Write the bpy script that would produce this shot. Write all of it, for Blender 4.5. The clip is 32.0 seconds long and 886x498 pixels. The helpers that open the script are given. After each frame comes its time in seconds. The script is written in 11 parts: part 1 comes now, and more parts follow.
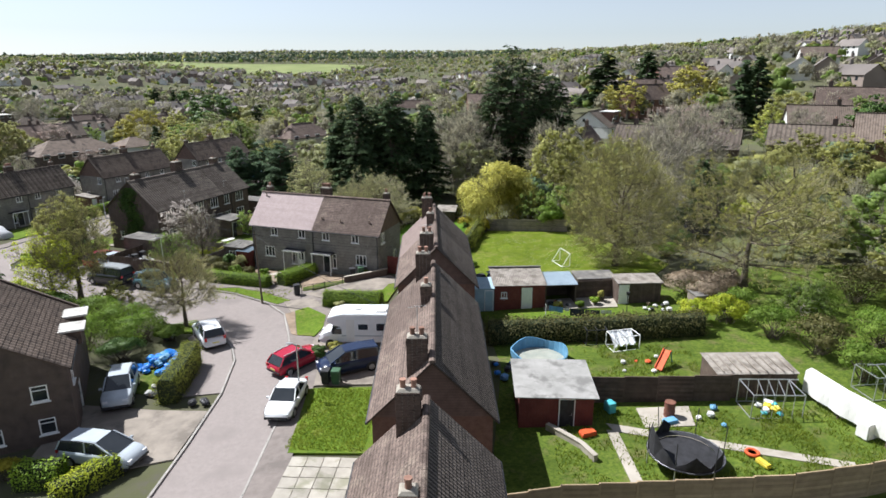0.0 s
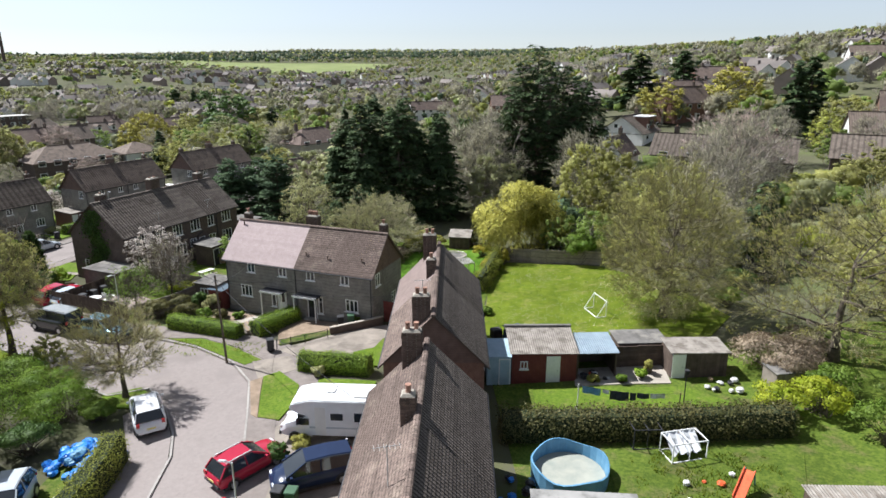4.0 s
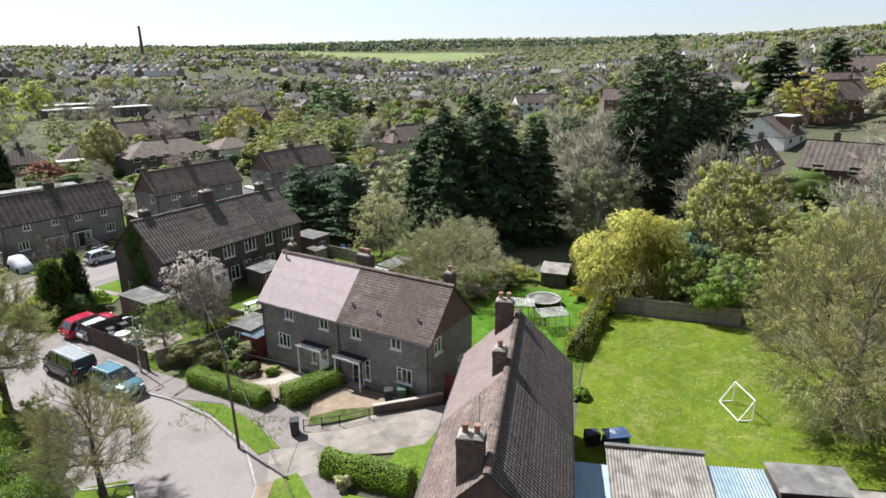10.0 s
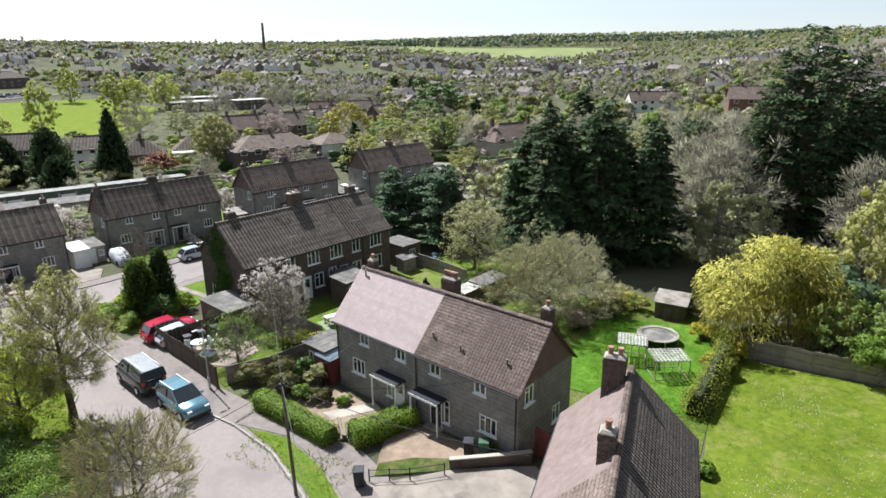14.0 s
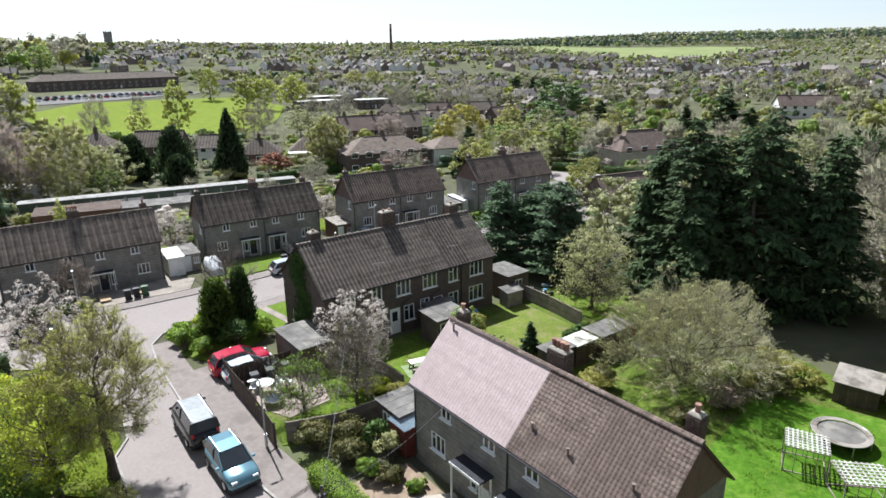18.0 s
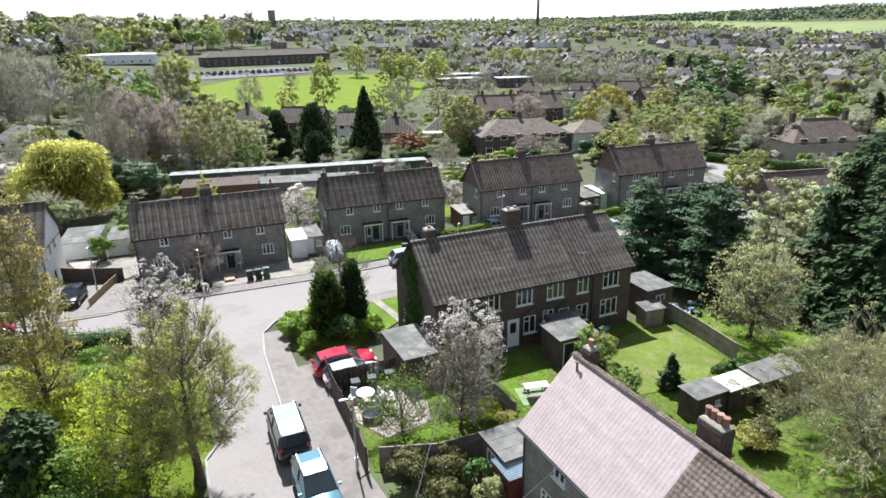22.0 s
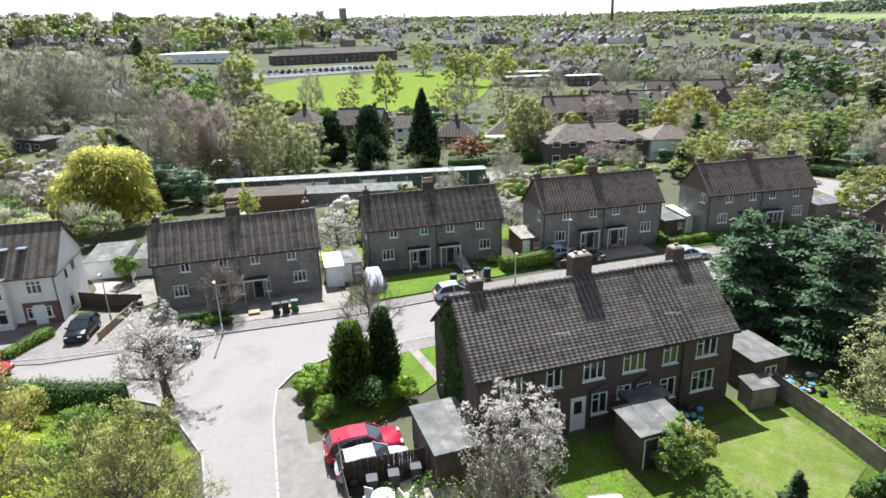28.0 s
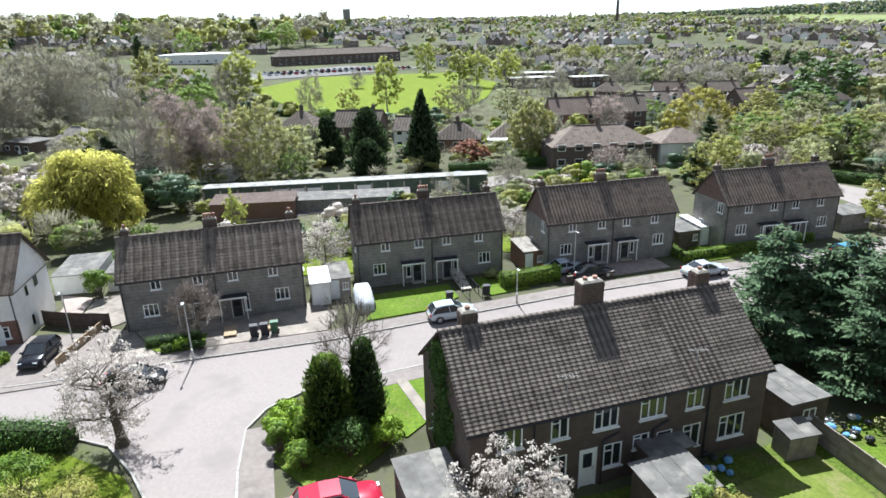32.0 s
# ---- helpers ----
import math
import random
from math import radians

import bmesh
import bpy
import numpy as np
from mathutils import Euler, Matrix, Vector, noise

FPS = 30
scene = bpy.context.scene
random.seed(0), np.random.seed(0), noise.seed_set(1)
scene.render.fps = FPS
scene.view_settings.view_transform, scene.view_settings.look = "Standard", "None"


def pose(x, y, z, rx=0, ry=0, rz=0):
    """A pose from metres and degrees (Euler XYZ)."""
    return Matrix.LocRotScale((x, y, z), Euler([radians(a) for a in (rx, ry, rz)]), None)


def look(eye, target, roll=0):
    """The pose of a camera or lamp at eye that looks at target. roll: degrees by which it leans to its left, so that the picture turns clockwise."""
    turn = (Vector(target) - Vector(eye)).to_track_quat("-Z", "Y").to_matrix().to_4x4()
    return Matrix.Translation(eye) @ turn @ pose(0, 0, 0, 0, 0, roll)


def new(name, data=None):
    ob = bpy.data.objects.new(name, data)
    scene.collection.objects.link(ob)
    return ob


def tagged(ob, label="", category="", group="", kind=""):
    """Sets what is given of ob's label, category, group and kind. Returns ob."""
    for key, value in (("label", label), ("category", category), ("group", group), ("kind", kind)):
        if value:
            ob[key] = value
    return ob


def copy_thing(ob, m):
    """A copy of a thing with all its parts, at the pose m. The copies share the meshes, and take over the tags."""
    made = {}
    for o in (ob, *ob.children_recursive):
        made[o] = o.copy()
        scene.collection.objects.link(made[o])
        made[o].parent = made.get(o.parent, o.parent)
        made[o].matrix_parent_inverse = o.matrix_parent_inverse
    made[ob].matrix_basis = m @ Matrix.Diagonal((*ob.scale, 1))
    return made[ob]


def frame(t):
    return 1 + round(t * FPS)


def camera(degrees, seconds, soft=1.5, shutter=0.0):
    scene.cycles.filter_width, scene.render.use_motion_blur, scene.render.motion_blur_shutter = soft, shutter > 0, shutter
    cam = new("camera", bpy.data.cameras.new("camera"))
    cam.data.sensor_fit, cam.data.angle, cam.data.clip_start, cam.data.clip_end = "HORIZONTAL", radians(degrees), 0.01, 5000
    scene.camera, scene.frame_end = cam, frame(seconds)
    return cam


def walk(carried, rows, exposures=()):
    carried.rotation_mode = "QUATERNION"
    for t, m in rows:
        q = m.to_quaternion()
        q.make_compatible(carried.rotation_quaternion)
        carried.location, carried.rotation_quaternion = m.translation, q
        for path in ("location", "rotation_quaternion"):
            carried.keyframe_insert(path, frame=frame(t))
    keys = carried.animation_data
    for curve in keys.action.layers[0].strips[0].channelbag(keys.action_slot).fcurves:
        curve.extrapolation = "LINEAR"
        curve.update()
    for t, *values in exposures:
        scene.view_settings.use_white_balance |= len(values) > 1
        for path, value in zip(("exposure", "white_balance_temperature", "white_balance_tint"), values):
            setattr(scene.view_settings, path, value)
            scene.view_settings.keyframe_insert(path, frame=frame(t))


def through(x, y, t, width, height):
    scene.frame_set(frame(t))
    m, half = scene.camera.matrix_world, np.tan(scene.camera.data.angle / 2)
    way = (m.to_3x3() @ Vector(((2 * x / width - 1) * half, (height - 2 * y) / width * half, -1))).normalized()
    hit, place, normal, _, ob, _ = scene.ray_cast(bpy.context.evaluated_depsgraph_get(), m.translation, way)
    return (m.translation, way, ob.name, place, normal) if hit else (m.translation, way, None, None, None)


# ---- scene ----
cam = camera(71.1, 32.0, soft=1.6)

# seconds, eye, target, roll
PATH = [
    (0, (3.199, -1.367, 20.645), (1.426, 17.743, 15.016), -0.08),
    (0.5, (3.255, 0.156, 20.739), (1.378, 19.257, 15.115), -0.10),
    (1, (3.314, 1.681, 20.831), (1.373, 20.776, 15.211), -0.02),
    (1.5, (3.368, 3.201, 20.915), (1.345, 22.282, 15.274), 0.04),
    (2, (3.412, 4.711, 20.989), (1.284, 23.772, 15.320), 0.11),
    (2.5, (3.442, 6.202, 21.050), (1.226, 25.249, 15.364), 0.12),
    (3, (3.455, 7.675, 21.101), (1.125, 26.712, 15.429), -0.00),
    (3.5, (3.447, 9.126, 21.138), (1.000, 28.149, 15.470), -0.09),
    (5.5, (3.285, 14.611, 21.227), (0.389, 33.581, 15.592), -0.09),
    (6, (3.253, 15.871, 21.272), (0.157, 34.803, 15.616), -0.22),
    (6.5, (3.221, 17.085, 21.329), (-0.030, 35.975, 15.621), -0.47),
    (7, (3.188, 18.252, 21.400), (-0.242, 37.104, 15.670), -0.57),
    (7.5, (3.151, 19.368, 21.485), (-0.607, 38.163, 15.775), -0.43),
    (8, (3.110, 20.421, 21.580), (-1.151, 39.097, 15.831), -0.42),
    (8.5, (3.058, 21.406, 21.674), (-1.592, 39.977, 15.886), -0.45),
    (9, (2.986, 22.326, 21.752), (-2.040, 40.767, 15.866), -0.65),
    (9.5, (2.890, 23.187, 21.807), (-2.459, 41.507, 15.826), -0.62),
    (10, (2.766, 24.001, 21.839), (-2.980, 42.207, 15.879), -0.48),
    (10.5, (2.618, 24.774, 21.850), (-3.530, 42.855, 15.912), -0.44),
    (11, (2.451, 25.514, 21.850), (-4.000, 43.484, 15.897), -0.25),
    (11.5, (2.270, 26.227, 21.846), (-4.507, 44.072, 15.877), -0.13),
    (12, (2.077, 26.922, 21.843), (-5.087, 44.593, 15.810), -0.39),
    (12.5, (1.862, 27.616, 21.841), (-5.692, 45.109, 15.766), -0.59),
    (13, (1.606, 28.339, 21.838), (-6.322, 45.667, 15.763), -0.50),
    (13.5, (1.299, 29.115, 21.830), (-7.005, 46.267, 15.758), -0.48),
    (14, (0.934, 29.955, 21.820), (-7.765, 46.911, 15.752), -0.53),
    (14.5, (0.504, 30.875, 21.808), (-8.551, 47.649, 15.757), -0.41),
    (16.5, (-1.708, 35.373, 21.788), (-12.035, 51.409, 15.772), -0.55),
    (17, (-2.213, 36.404, 21.795), (-12.901, 52.203, 15.780), -0.51),
    (17.5, (-2.689, 37.348, 21.803), (-13.909, 52.768, 15.774), -0.56),
    (18, (-3.144, 38.213, 21.813), (-14.924, 53.207, 15.780), -0.72),
    (18.5, (-3.581, 38.992, 21.826), (-15.852, 53.591, 15.803), -0.73),
    (19, (-4.004, 39.682, 21.842), (-16.689, 53.923, 15.818), -0.64),
    (19.5, (-4.422, 40.296, 21.857), (-17.483, 54.199, 15.847), -0.49),
    (20, (-4.842, 40.859, 21.869), (-18.262, 54.374, 15.768), -0.63),
    (20.5, (-5.266, 41.391, 21.876), (-19.022, 54.500, 15.639), -0.75),
    (21, (-5.696, 41.906, 21.875), (-19.752, 54.611, 15.470), -0.85),
    (21.5, (-6.136, 42.413, 21.868), (-20.474, 54.715, 15.304), -0.92),
    (22, (-6.589, 42.922, 21.858), (-21.258, 54.793, 15.234), -1.00),
    (22.5, (-7.062, 43.440, 21.848), (-22.049, 54.918, 15.239), -0.96),
    (23, (-7.569, 43.977, 21.842), (-22.734, 55.211, 15.224), -1.01),
    (23.5, (-8.119, 44.543, 21.843), (-23.419, 55.606, 15.248), -1.19),
    (24, (-8.721, 45.147, 21.853), (-24.109, 56.084, 15.251), -1.16),
    (24.5, (-9.367, 45.784, 21.870), (-24.836, 56.606, 15.268), -1.17),
    (25, (-10.030, 46.435, 21.891), (-25.570, 57.151, 15.281), -1.14),
    (25.5, (-10.687, 47.077, 21.913), (-26.308, 57.664, 15.285), -1.25),
    (26, (-11.326, 47.700, 21.933), (-27.038, 58.128, 15.271), -1.32),
    (26.5, (-11.941, 48.295, 21.954), (-27.708, 58.625, 15.270), -1.34),
    (28.5, (-14.185, 50.312, 22.031), (-30.066, 60.471, 15.352), -1.64),
    (29, (-14.756, 50.788, 22.022), (-30.609, 60.973, 15.318), -1.54),
    (29.5, (-15.321, 51.263, 21.995), (-31.172, 61.458, 15.301), -1.47),
    (30, (-15.870, 51.729, 21.949), (-31.733, 61.919, 15.278), -1.54),
    (30.5, (-16.387, 52.180, 21.884), (-32.242, 62.383, 15.212), -1.55),
    (31, (-16.848, 52.604, 21.795), (-32.748, 62.767, 15.168), -1.80),
    (31.5, (-17.222, 52.984, 21.677), (-33.155, 63.106, 15.068), -1.82),
    (32, (-17.492, 53.299, 21.527), (-33.445, 63.367, 14.884), -1.59),
]
walk(cam, [(t, look(eye, target, roll)) for t, eye, target, roll in PATH], [(0, 0.75, 6050, 10), (6, 0.83, 6050, 10), (10, 0.9, 6000, 9), (17, 0.94, 5950, 9), (20, 1.0, 5850, 7), (23, 1.23, 5790, 6), (32, 1.26, 5770, 6)])

# ---- world and sun ----
SUN = Vector((-0.555, 0.235, 0.76)).normalized()
world = bpy.data.worlds.new("sky")
scene.world = world
world.use_nodes = True
wn = world.node_tree.nodes
sky = wn.new("ShaderNodeTexSky")
sky.sky_type = "NISHITA"
sky.sun_disc = False
sky.sun_elevation = math.asin(SUN.z)
sky.sun_rotation = math.atan2(SUN.x, SUN.y)
sky.air_density, sky.dust_density, sky.ozone_density = 0.9, 0.3, 3.0
wn["Background"].inputs["Strength"].default_value = 0.072
veil = wn.new("ShaderNodeHueSaturation")  # thin high haze
veil.inputs["Saturation"].default_value = 0.42
world.node_tree.links.new(sky.outputs[0], veil.inputs["Color"])
world.node_tree.links.new(veil.outputs[0], wn["Background"].inputs["Color"])
sun_data = bpy.data.lights.new("sun", "SUN")
sun_data.energy, sun_data.angle, sun_data.color = 5.0, radians(0.55), (1.0, 0.965, 0.91)
sun = new("sun", sun_data)
sun.matrix_world = look(SUN * 300, (0, 0, 0))

# ---- mesh helpers ----
class Geo:
    """Gathers vertices and faces for one mesh."""

    def __init__(self):
        self.v, self.f = [], []

    def add(self, verts, faces):
        n = len(self.v)
        self.v += [tuple(p) for p in verts]
        self.f += [tuple(i + n for i in q) for q in faces]
        return self

    def box(self, c, s, rz=0.0, top=1.0):
        """A box with centre c and size s, turned by rz degrees; top: the scale of its upper face."""
        x, y, z = (k / 2 for k in s)
        a = radians(rz)
        ca, sa = math.cos(a), math.sin(a)
        pts = [(sx * x * k, sy * y * k, sz * z) for sz, k in ((-1, 1), (1, top)) for sx, sy in ((-1, -1), (1, -1), (1, 1), (-1, 1))]
        pts = [(c[0] + px * ca - py * sa, c[1] + px * sa + py * ca, c[2] + pz) for px, py, pz in pts]
        return self.add(pts, [(3, 2, 1, 0), (4, 5, 6, 7), (0, 1, 5, 4), (1, 2, 6, 5), (2, 3, 7, 6), (3, 0, 4, 7)])

    def span(self, x0, x1, y0, y1, z0, z1):
        return self.box(((x0 + x1) / 2, (y0 + y1) / 2, (z0 + z1) / 2), (x1 - x0, y1 - y0, z1 - z0))

    def tube(self, a, b, r0, r1=None, n=6, cap=True):
        a, b = Vector(a), Vector(b)
        r1 = r0 if r1 is None else r1
        w = (b - a)
        if w.length < 1e-6:
            return self
        w.normalize()
        u = w.orthogonal().normalized()
        t = w.cross(u)
        pts = [p + (u * math.cos(k * math.tau / n) + t * math.sin(k * math.tau / n)) * r for p, r in ((a, r0), (b, r1)) for k in range(n)]
        faces = [(k, (k + 1) % n, n + (k + 1) % n, n + k) for k in range(n)]
        if cap:
            faces += [tuple(reversed(range(n))), tuple(range(n, 2 * n))]
        return self.add(pts, faces)

    def beam(self, a, b, w, h):
        """A square bar from a to b."""
        a, b = Vector(a), Vector(b)
        d = (b - a).normalized()
        side = d.cross(Vector((0, 0, 1)))
        side = side.normalized() if side.length > 1e-4 else Vector((1, 0, 0))
        up = side.cross(d)
        pts = [p + side * (sx * w / 2) + up * (sz * h / 2) for p in (a, b) for sx, sz in ((-1, -1), (1, -1), (1, 1), (-1, 1))]
        return self.add(pts, [(0, 1, 2, 3), (7, 6, 5, 4), (0, 4, 5, 1), (1, 5, 6, 2), (2, 6, 7, 3), (3, 7, 4, 0)])

    def slab(self, poly, z0, z1):
        """An upright prism over a polygon (list of x, y); z1 may be a list of heights."""
        n = len(poly)
        tops = z1 if isinstance(z1, (list, tuple)) else [z1] * n
        pts = [(x, y, z0) for x, y in poly] + [(x, y, z) for (x, y), z in zip(poly, tops)]
        faces = [tuple(reversed(range(n))), tuple(range(n, 2 * n))]
        faces += [(k, (k + 1) % n, n + (k + 1) % n, n + k) for k in range(n)]
        return self.add(pts, faces)

    def loft(self, rings, close=True):
        """Joins rings of equal length, with end caps."""
        n = len(rings[0])
        pts = [p for r in rings for p in r]
        faces = []
        for j in range(len(rings) - 1):
            for k in range(n if close else n - 1):
                k2 = (k + 1) % n
                faces.append((j * n + k, j * n + k2, (j + 1) * n + k2, (j + 1) * n + k))
        if close:
            faces += [tuple(reversed(range(n))), tuple(range((len(rings) - 1) * n, len(rings) * n))]
        return self.add(pts, faces)

    def mesh(self, name, smooth=False):
        me = bpy.data.meshes.new(name)
        me.from_pydata(self.v, [], self.f)
        if smooth:
            me.polygons.foreach_set("use_smooth", [True] * len(me.polygons))
        me.update()
        return me


def fast_mesh(name, verts, quads, facing=None):
    """A mesh from numpy arrays of vertices (n, 3) and faces (m, 3 or 4); facing: the way that each face is rounded towards."""
    me = bpy.data.meshes.new(name)
    m, k = quads.shape
    me.vertices.add(len(verts))
    me.vertices.foreach_set("co", np.asarray(verts, np.float32).ravel())
    me.loops.add(m * k)
    me.loops.foreach_set("vertex_index", np.asarray(quads, np.int32).ravel())
    me.polygons.add(m)
    me.polygons.foreach_set("loop_start", np.arange(0, m * k, k, dtype=np.int32))
    me.update(calc_edges=True)
    me.polygons.foreach_set("use_smooth", [facing is not None] * m)
    if facing is not None:
        me.normals_split_custom_set(facing if len(facing) == m * k else np.repeat(facing, k, axis=0))
    return me


def thing(name, m, label, category, group="", kind=""):
    ob = new(name)
    ob.empty_display_size = 0.2
    ob.matrix_world = m
    return tagged(ob, label, category, group, kind)


def part(name, geo, material, parent=None, label="", m=None, smooth=False):
    me = geo.mesh(name, smooth) if isinstance(geo, Geo) else geo
    if not me.materials:
        me.materials.append(material)
    ob = new(name, me)
    if parent:
        ob.parent = parent
    if m is not None:
        ob.matrix_local = m
    return tagged(ob, label) if label else ob


def bevelled(geo, width=0.03, segments=2):
    """The same shape with rounded edges."""
    bm = bmesh.new()
    me = geo.mesh("tmp")
    bm.from_mesh(me)
    bpy.data.meshes.remove(me)
    bmesh.ops.remove_doubles(bm, verts=bm.verts, dist=1e-4)
    bmesh.ops.bevel(bm, geom=list(bm.edges), offset=width, segments=segments, affect="EDGES", clamp_overlap=True)
    out = bpy.data.meshes.new("bevelled")
    bm.to_mesh(out)
    bm.free()
    return out

# ---- materials ----
def mat(name, c1, c2, scale=1.5, rough=0.8, bump=0.25, bscale=40.0, metal=0.0, spec=0.3, big=0.25, bigscale=0.25, rand=0.0, island=0.0, wave=None, stain=None, fleck=None, space="world"):
    """c1 to c2 by a noise, a slow variation, a fine relief. rand, island: brightness by object or by loose piece.
    wave: (axis, cycles a metre, darkening, relief) for courses or joints, and for shade painted along tile rolls;
    stain: (colour, scale, share)."""
    m = bpy.data.materials.new(name)
    m.use_nodes = True
    t = m.node_tree
    n, ln = t.nodes, t.links
    bsdf = n["Principled BSDF"]
    bsdf.inputs["Roughness"].default_value = rough
    bsdf.inputs["Metallic"].default_value = metal
    bsdf.inputs["Specular IOR Level"].default_value = spec
    if space == "world":
        pos = n.new("ShaderNodeNewGeometry").outputs["Position"]
    else:
        pos = n.new("ShaderNodeTexCoord").outputs["Object"]

    def noise_at(s, detail=3.0, roughness=0.6):
        q = n.new("ShaderNodeTexNoise")
        q.inputs["Scale"].default_value = s
        q.inputs["Detail"].default_value = detail
        q.inputs["Roughness"].default_value = roughness
        ln.new(pos, q.inputs["Vector"])
        return q.outputs["Fac"]

    def maths(op, a, b=0.0, clamp=False):
        q = n.new("ShaderNodeMath")
        q.operation = op
        q.use_clamp = clamp
        for k, v in enumerate((a, b)):
            if isinstance(v, (int, float)):
                q.inputs[k].default_value = v
            else:
                ln.new(v, q.inputs[k])
        return q.outputs[0]

    def mixed(fac, a, b, blend="MIX"):
        q = n.new("ShaderNodeMix")
        q.data_type = "RGBA"
        q.blend_type = blend
        for sock, v in ((q.inputs[0], fac), (q.inputs[6], a), (q.inputs[7], b)):
            if isinstance(v, (int, float)):
                sock.default_value = v
            elif isinstance(v, tuple):
                sock.default_value = (*v, 1.0)
            else:
                ln.new(v, sock)
        return q.outputs[2]

    ramp = n.new("ShaderNodeMapRange")
    ln.new(noise_at(scale), ramp.inputs[0])
    ramp.inputs[1].default_value, ramp.inputs[2].default_value = 0.32, 0.68
    col = mixed(ramp.outputs[0], c1, c2)
    if stain:
        sc, ss, share = stain
        sr = n.new("ShaderNodeMapRange")
        ln.new(noise_at(ss, 4.0), sr.inputs[0])
        sr.inputs[1].default_value, sr.inputs[2].default_value = 0.62 - 0.3 * share, 0.72 - 0.2 * share
        col = mixed(sr.outputs[0], col, sc)
    if fleck:
        sc, ss, share = fleck
        sr = n.new("ShaderNodeMapRange")
        ln.new(noise_at(ss, 5.0, 0.75), sr.inputs[0])
        sr.inputs[1].default_value, sr.inputs[2].default_value = 0.58 - 0.3 * share, 0.82 - 0.3 * share
        col = mixed(sr.outputs[0], col, sc)
    value = maths("MULTIPLY_ADD", noise_at(bigscale, 2.0), 2 * big)
    value.node.inputs[2].default_value = 1.0 - big
    if rand:
        r = n.new("ShaderNodeObjectInfo").outputs["Random"]
        q = maths("MULTIPLY_ADD", r, 2 * rand)
        q.node.inputs[2].default_value = 1.0 - rand
        value = maths("MULTIPLY", value, q)
    if island:
        r = n.new("ShaderNodeNewGeometry").outputs["Random Per Island"]
        q = maths("MULTIPLY_ADD", r, 2 * island)
        q.node.inputs[2].default_value = 1.0 - island
        value = maths("MULTIPLY", value, q)
    height = maths("MULTIPLY", noise_at(bscale, 2.0), 1.0)
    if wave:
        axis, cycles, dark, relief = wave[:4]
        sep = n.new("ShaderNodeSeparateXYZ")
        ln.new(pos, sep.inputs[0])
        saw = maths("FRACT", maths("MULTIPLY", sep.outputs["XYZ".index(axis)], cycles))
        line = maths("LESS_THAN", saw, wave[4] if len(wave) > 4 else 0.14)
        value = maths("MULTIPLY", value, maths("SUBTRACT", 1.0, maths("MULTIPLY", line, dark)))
        height = maths("ADD", height, maths("MULTIPLY", saw, relief))
    hsv = n.new("ShaderNodeHueSaturation")
    ln.new(col, hsv.inputs["Color"])
    ln.new(value, hsv.inputs["Value"])
    ln.new(hsv.outputs[0], bsdf.inputs["Base Color"])
    bp = n.new("ShaderNodeBump")
    bp.inputs["Strength"].default_value = bump
    bp.inputs["Distance"].default_value = 0.03
    ln.new(height, bp.inputs["Height"])
    ln.new(bp.outputs[0], bsdf.inputs["Normal"])
    return m


def leaf_mat(name, c1, c2, through=0.35, island=0.35, rand=0.12, rough=0.55):
    """Foliage: colour by leaf and by clump, light shining through."""
    m = bpy.data.materials.new(name)
    m.use_nodes = True
    n, ln = m.node_tree.nodes, m.node_tree.links
    bsdf = n["Principled BSDF"]
    bsdf.inputs["Roughness"].default_value = rough
    bsdf.inputs["Specular IOR Level"].default_value = 0.2
    geo = n.new("ShaderNodeNewGeometry")
    info = n.new("ShaderNodeObjectInfo")
    tex = n.new("ShaderNodeTexNoise")
    tex.inputs["Scale"].default_value = 0.9
    ln.new(geo.outputs["Position"], tex.inputs["Vector"])
    mix = n.new("ShaderNodeMix")
    mix.data_type = "RGBA"
    mix.inputs[6].default_value, mix.inputs[7].default_value = (*c1, 1), (*c2, 1)
    mr = n.new("ShaderNodeMapRange")
    mr.inputs[1].default_value, mr.inputs[2].default_value = 0.3, 0.7
    ln.new(tex.outputs["Fac"], mr.inputs[0])
    ln.new(mr.outputs[0], mix.inputs[0])
    a = n.new("ShaderNodeMapRange")
    a.inputs[3].default_value, a.inputs[4].default_value = 1 - island, 1 + island
    ln.new(geo.outputs["Random Per Island"], a.inputs[0])
    b = n.new("ShaderNodeMapRange")
    b.inputs[3].default_value, b.inputs[4].default_value = 1 - rand, 1 + rand
    ln.new(info.outputs["Random"], b.inputs[0])
    mul = n.new("ShaderNodeMath")
    mul.operation = "MULTIPLY"
    ln.new(a.outputs[0], mul.inputs[0])
    ln.new(b.outputs[0], mul.inputs[1])
    hsv = n.new("ShaderNodeHueSaturation")
    ln.new(mul.outputs[0], hsv.inputs["Value"])
    ln.new(mix.outputs[2], hsv.inputs["Color"])
    ln.new(hsv.outputs[0], bsdf.inputs["Base Color"])
    tr = n.new("ShaderNodeBsdfTranslucent")
    ln.new(hsv.outputs[0], tr.inputs["Color"])
    ms = n.new("ShaderNodeMixShader")
    ms.inputs[0].default_value = through
    ln.new(bsdf.outputs[0], ms.inputs[1])
    ln.new(tr.outputs[0], ms.inputs[2])
    ln.new(ms.outputs[0], n["Material Output"].inputs["Surface"])
    return m


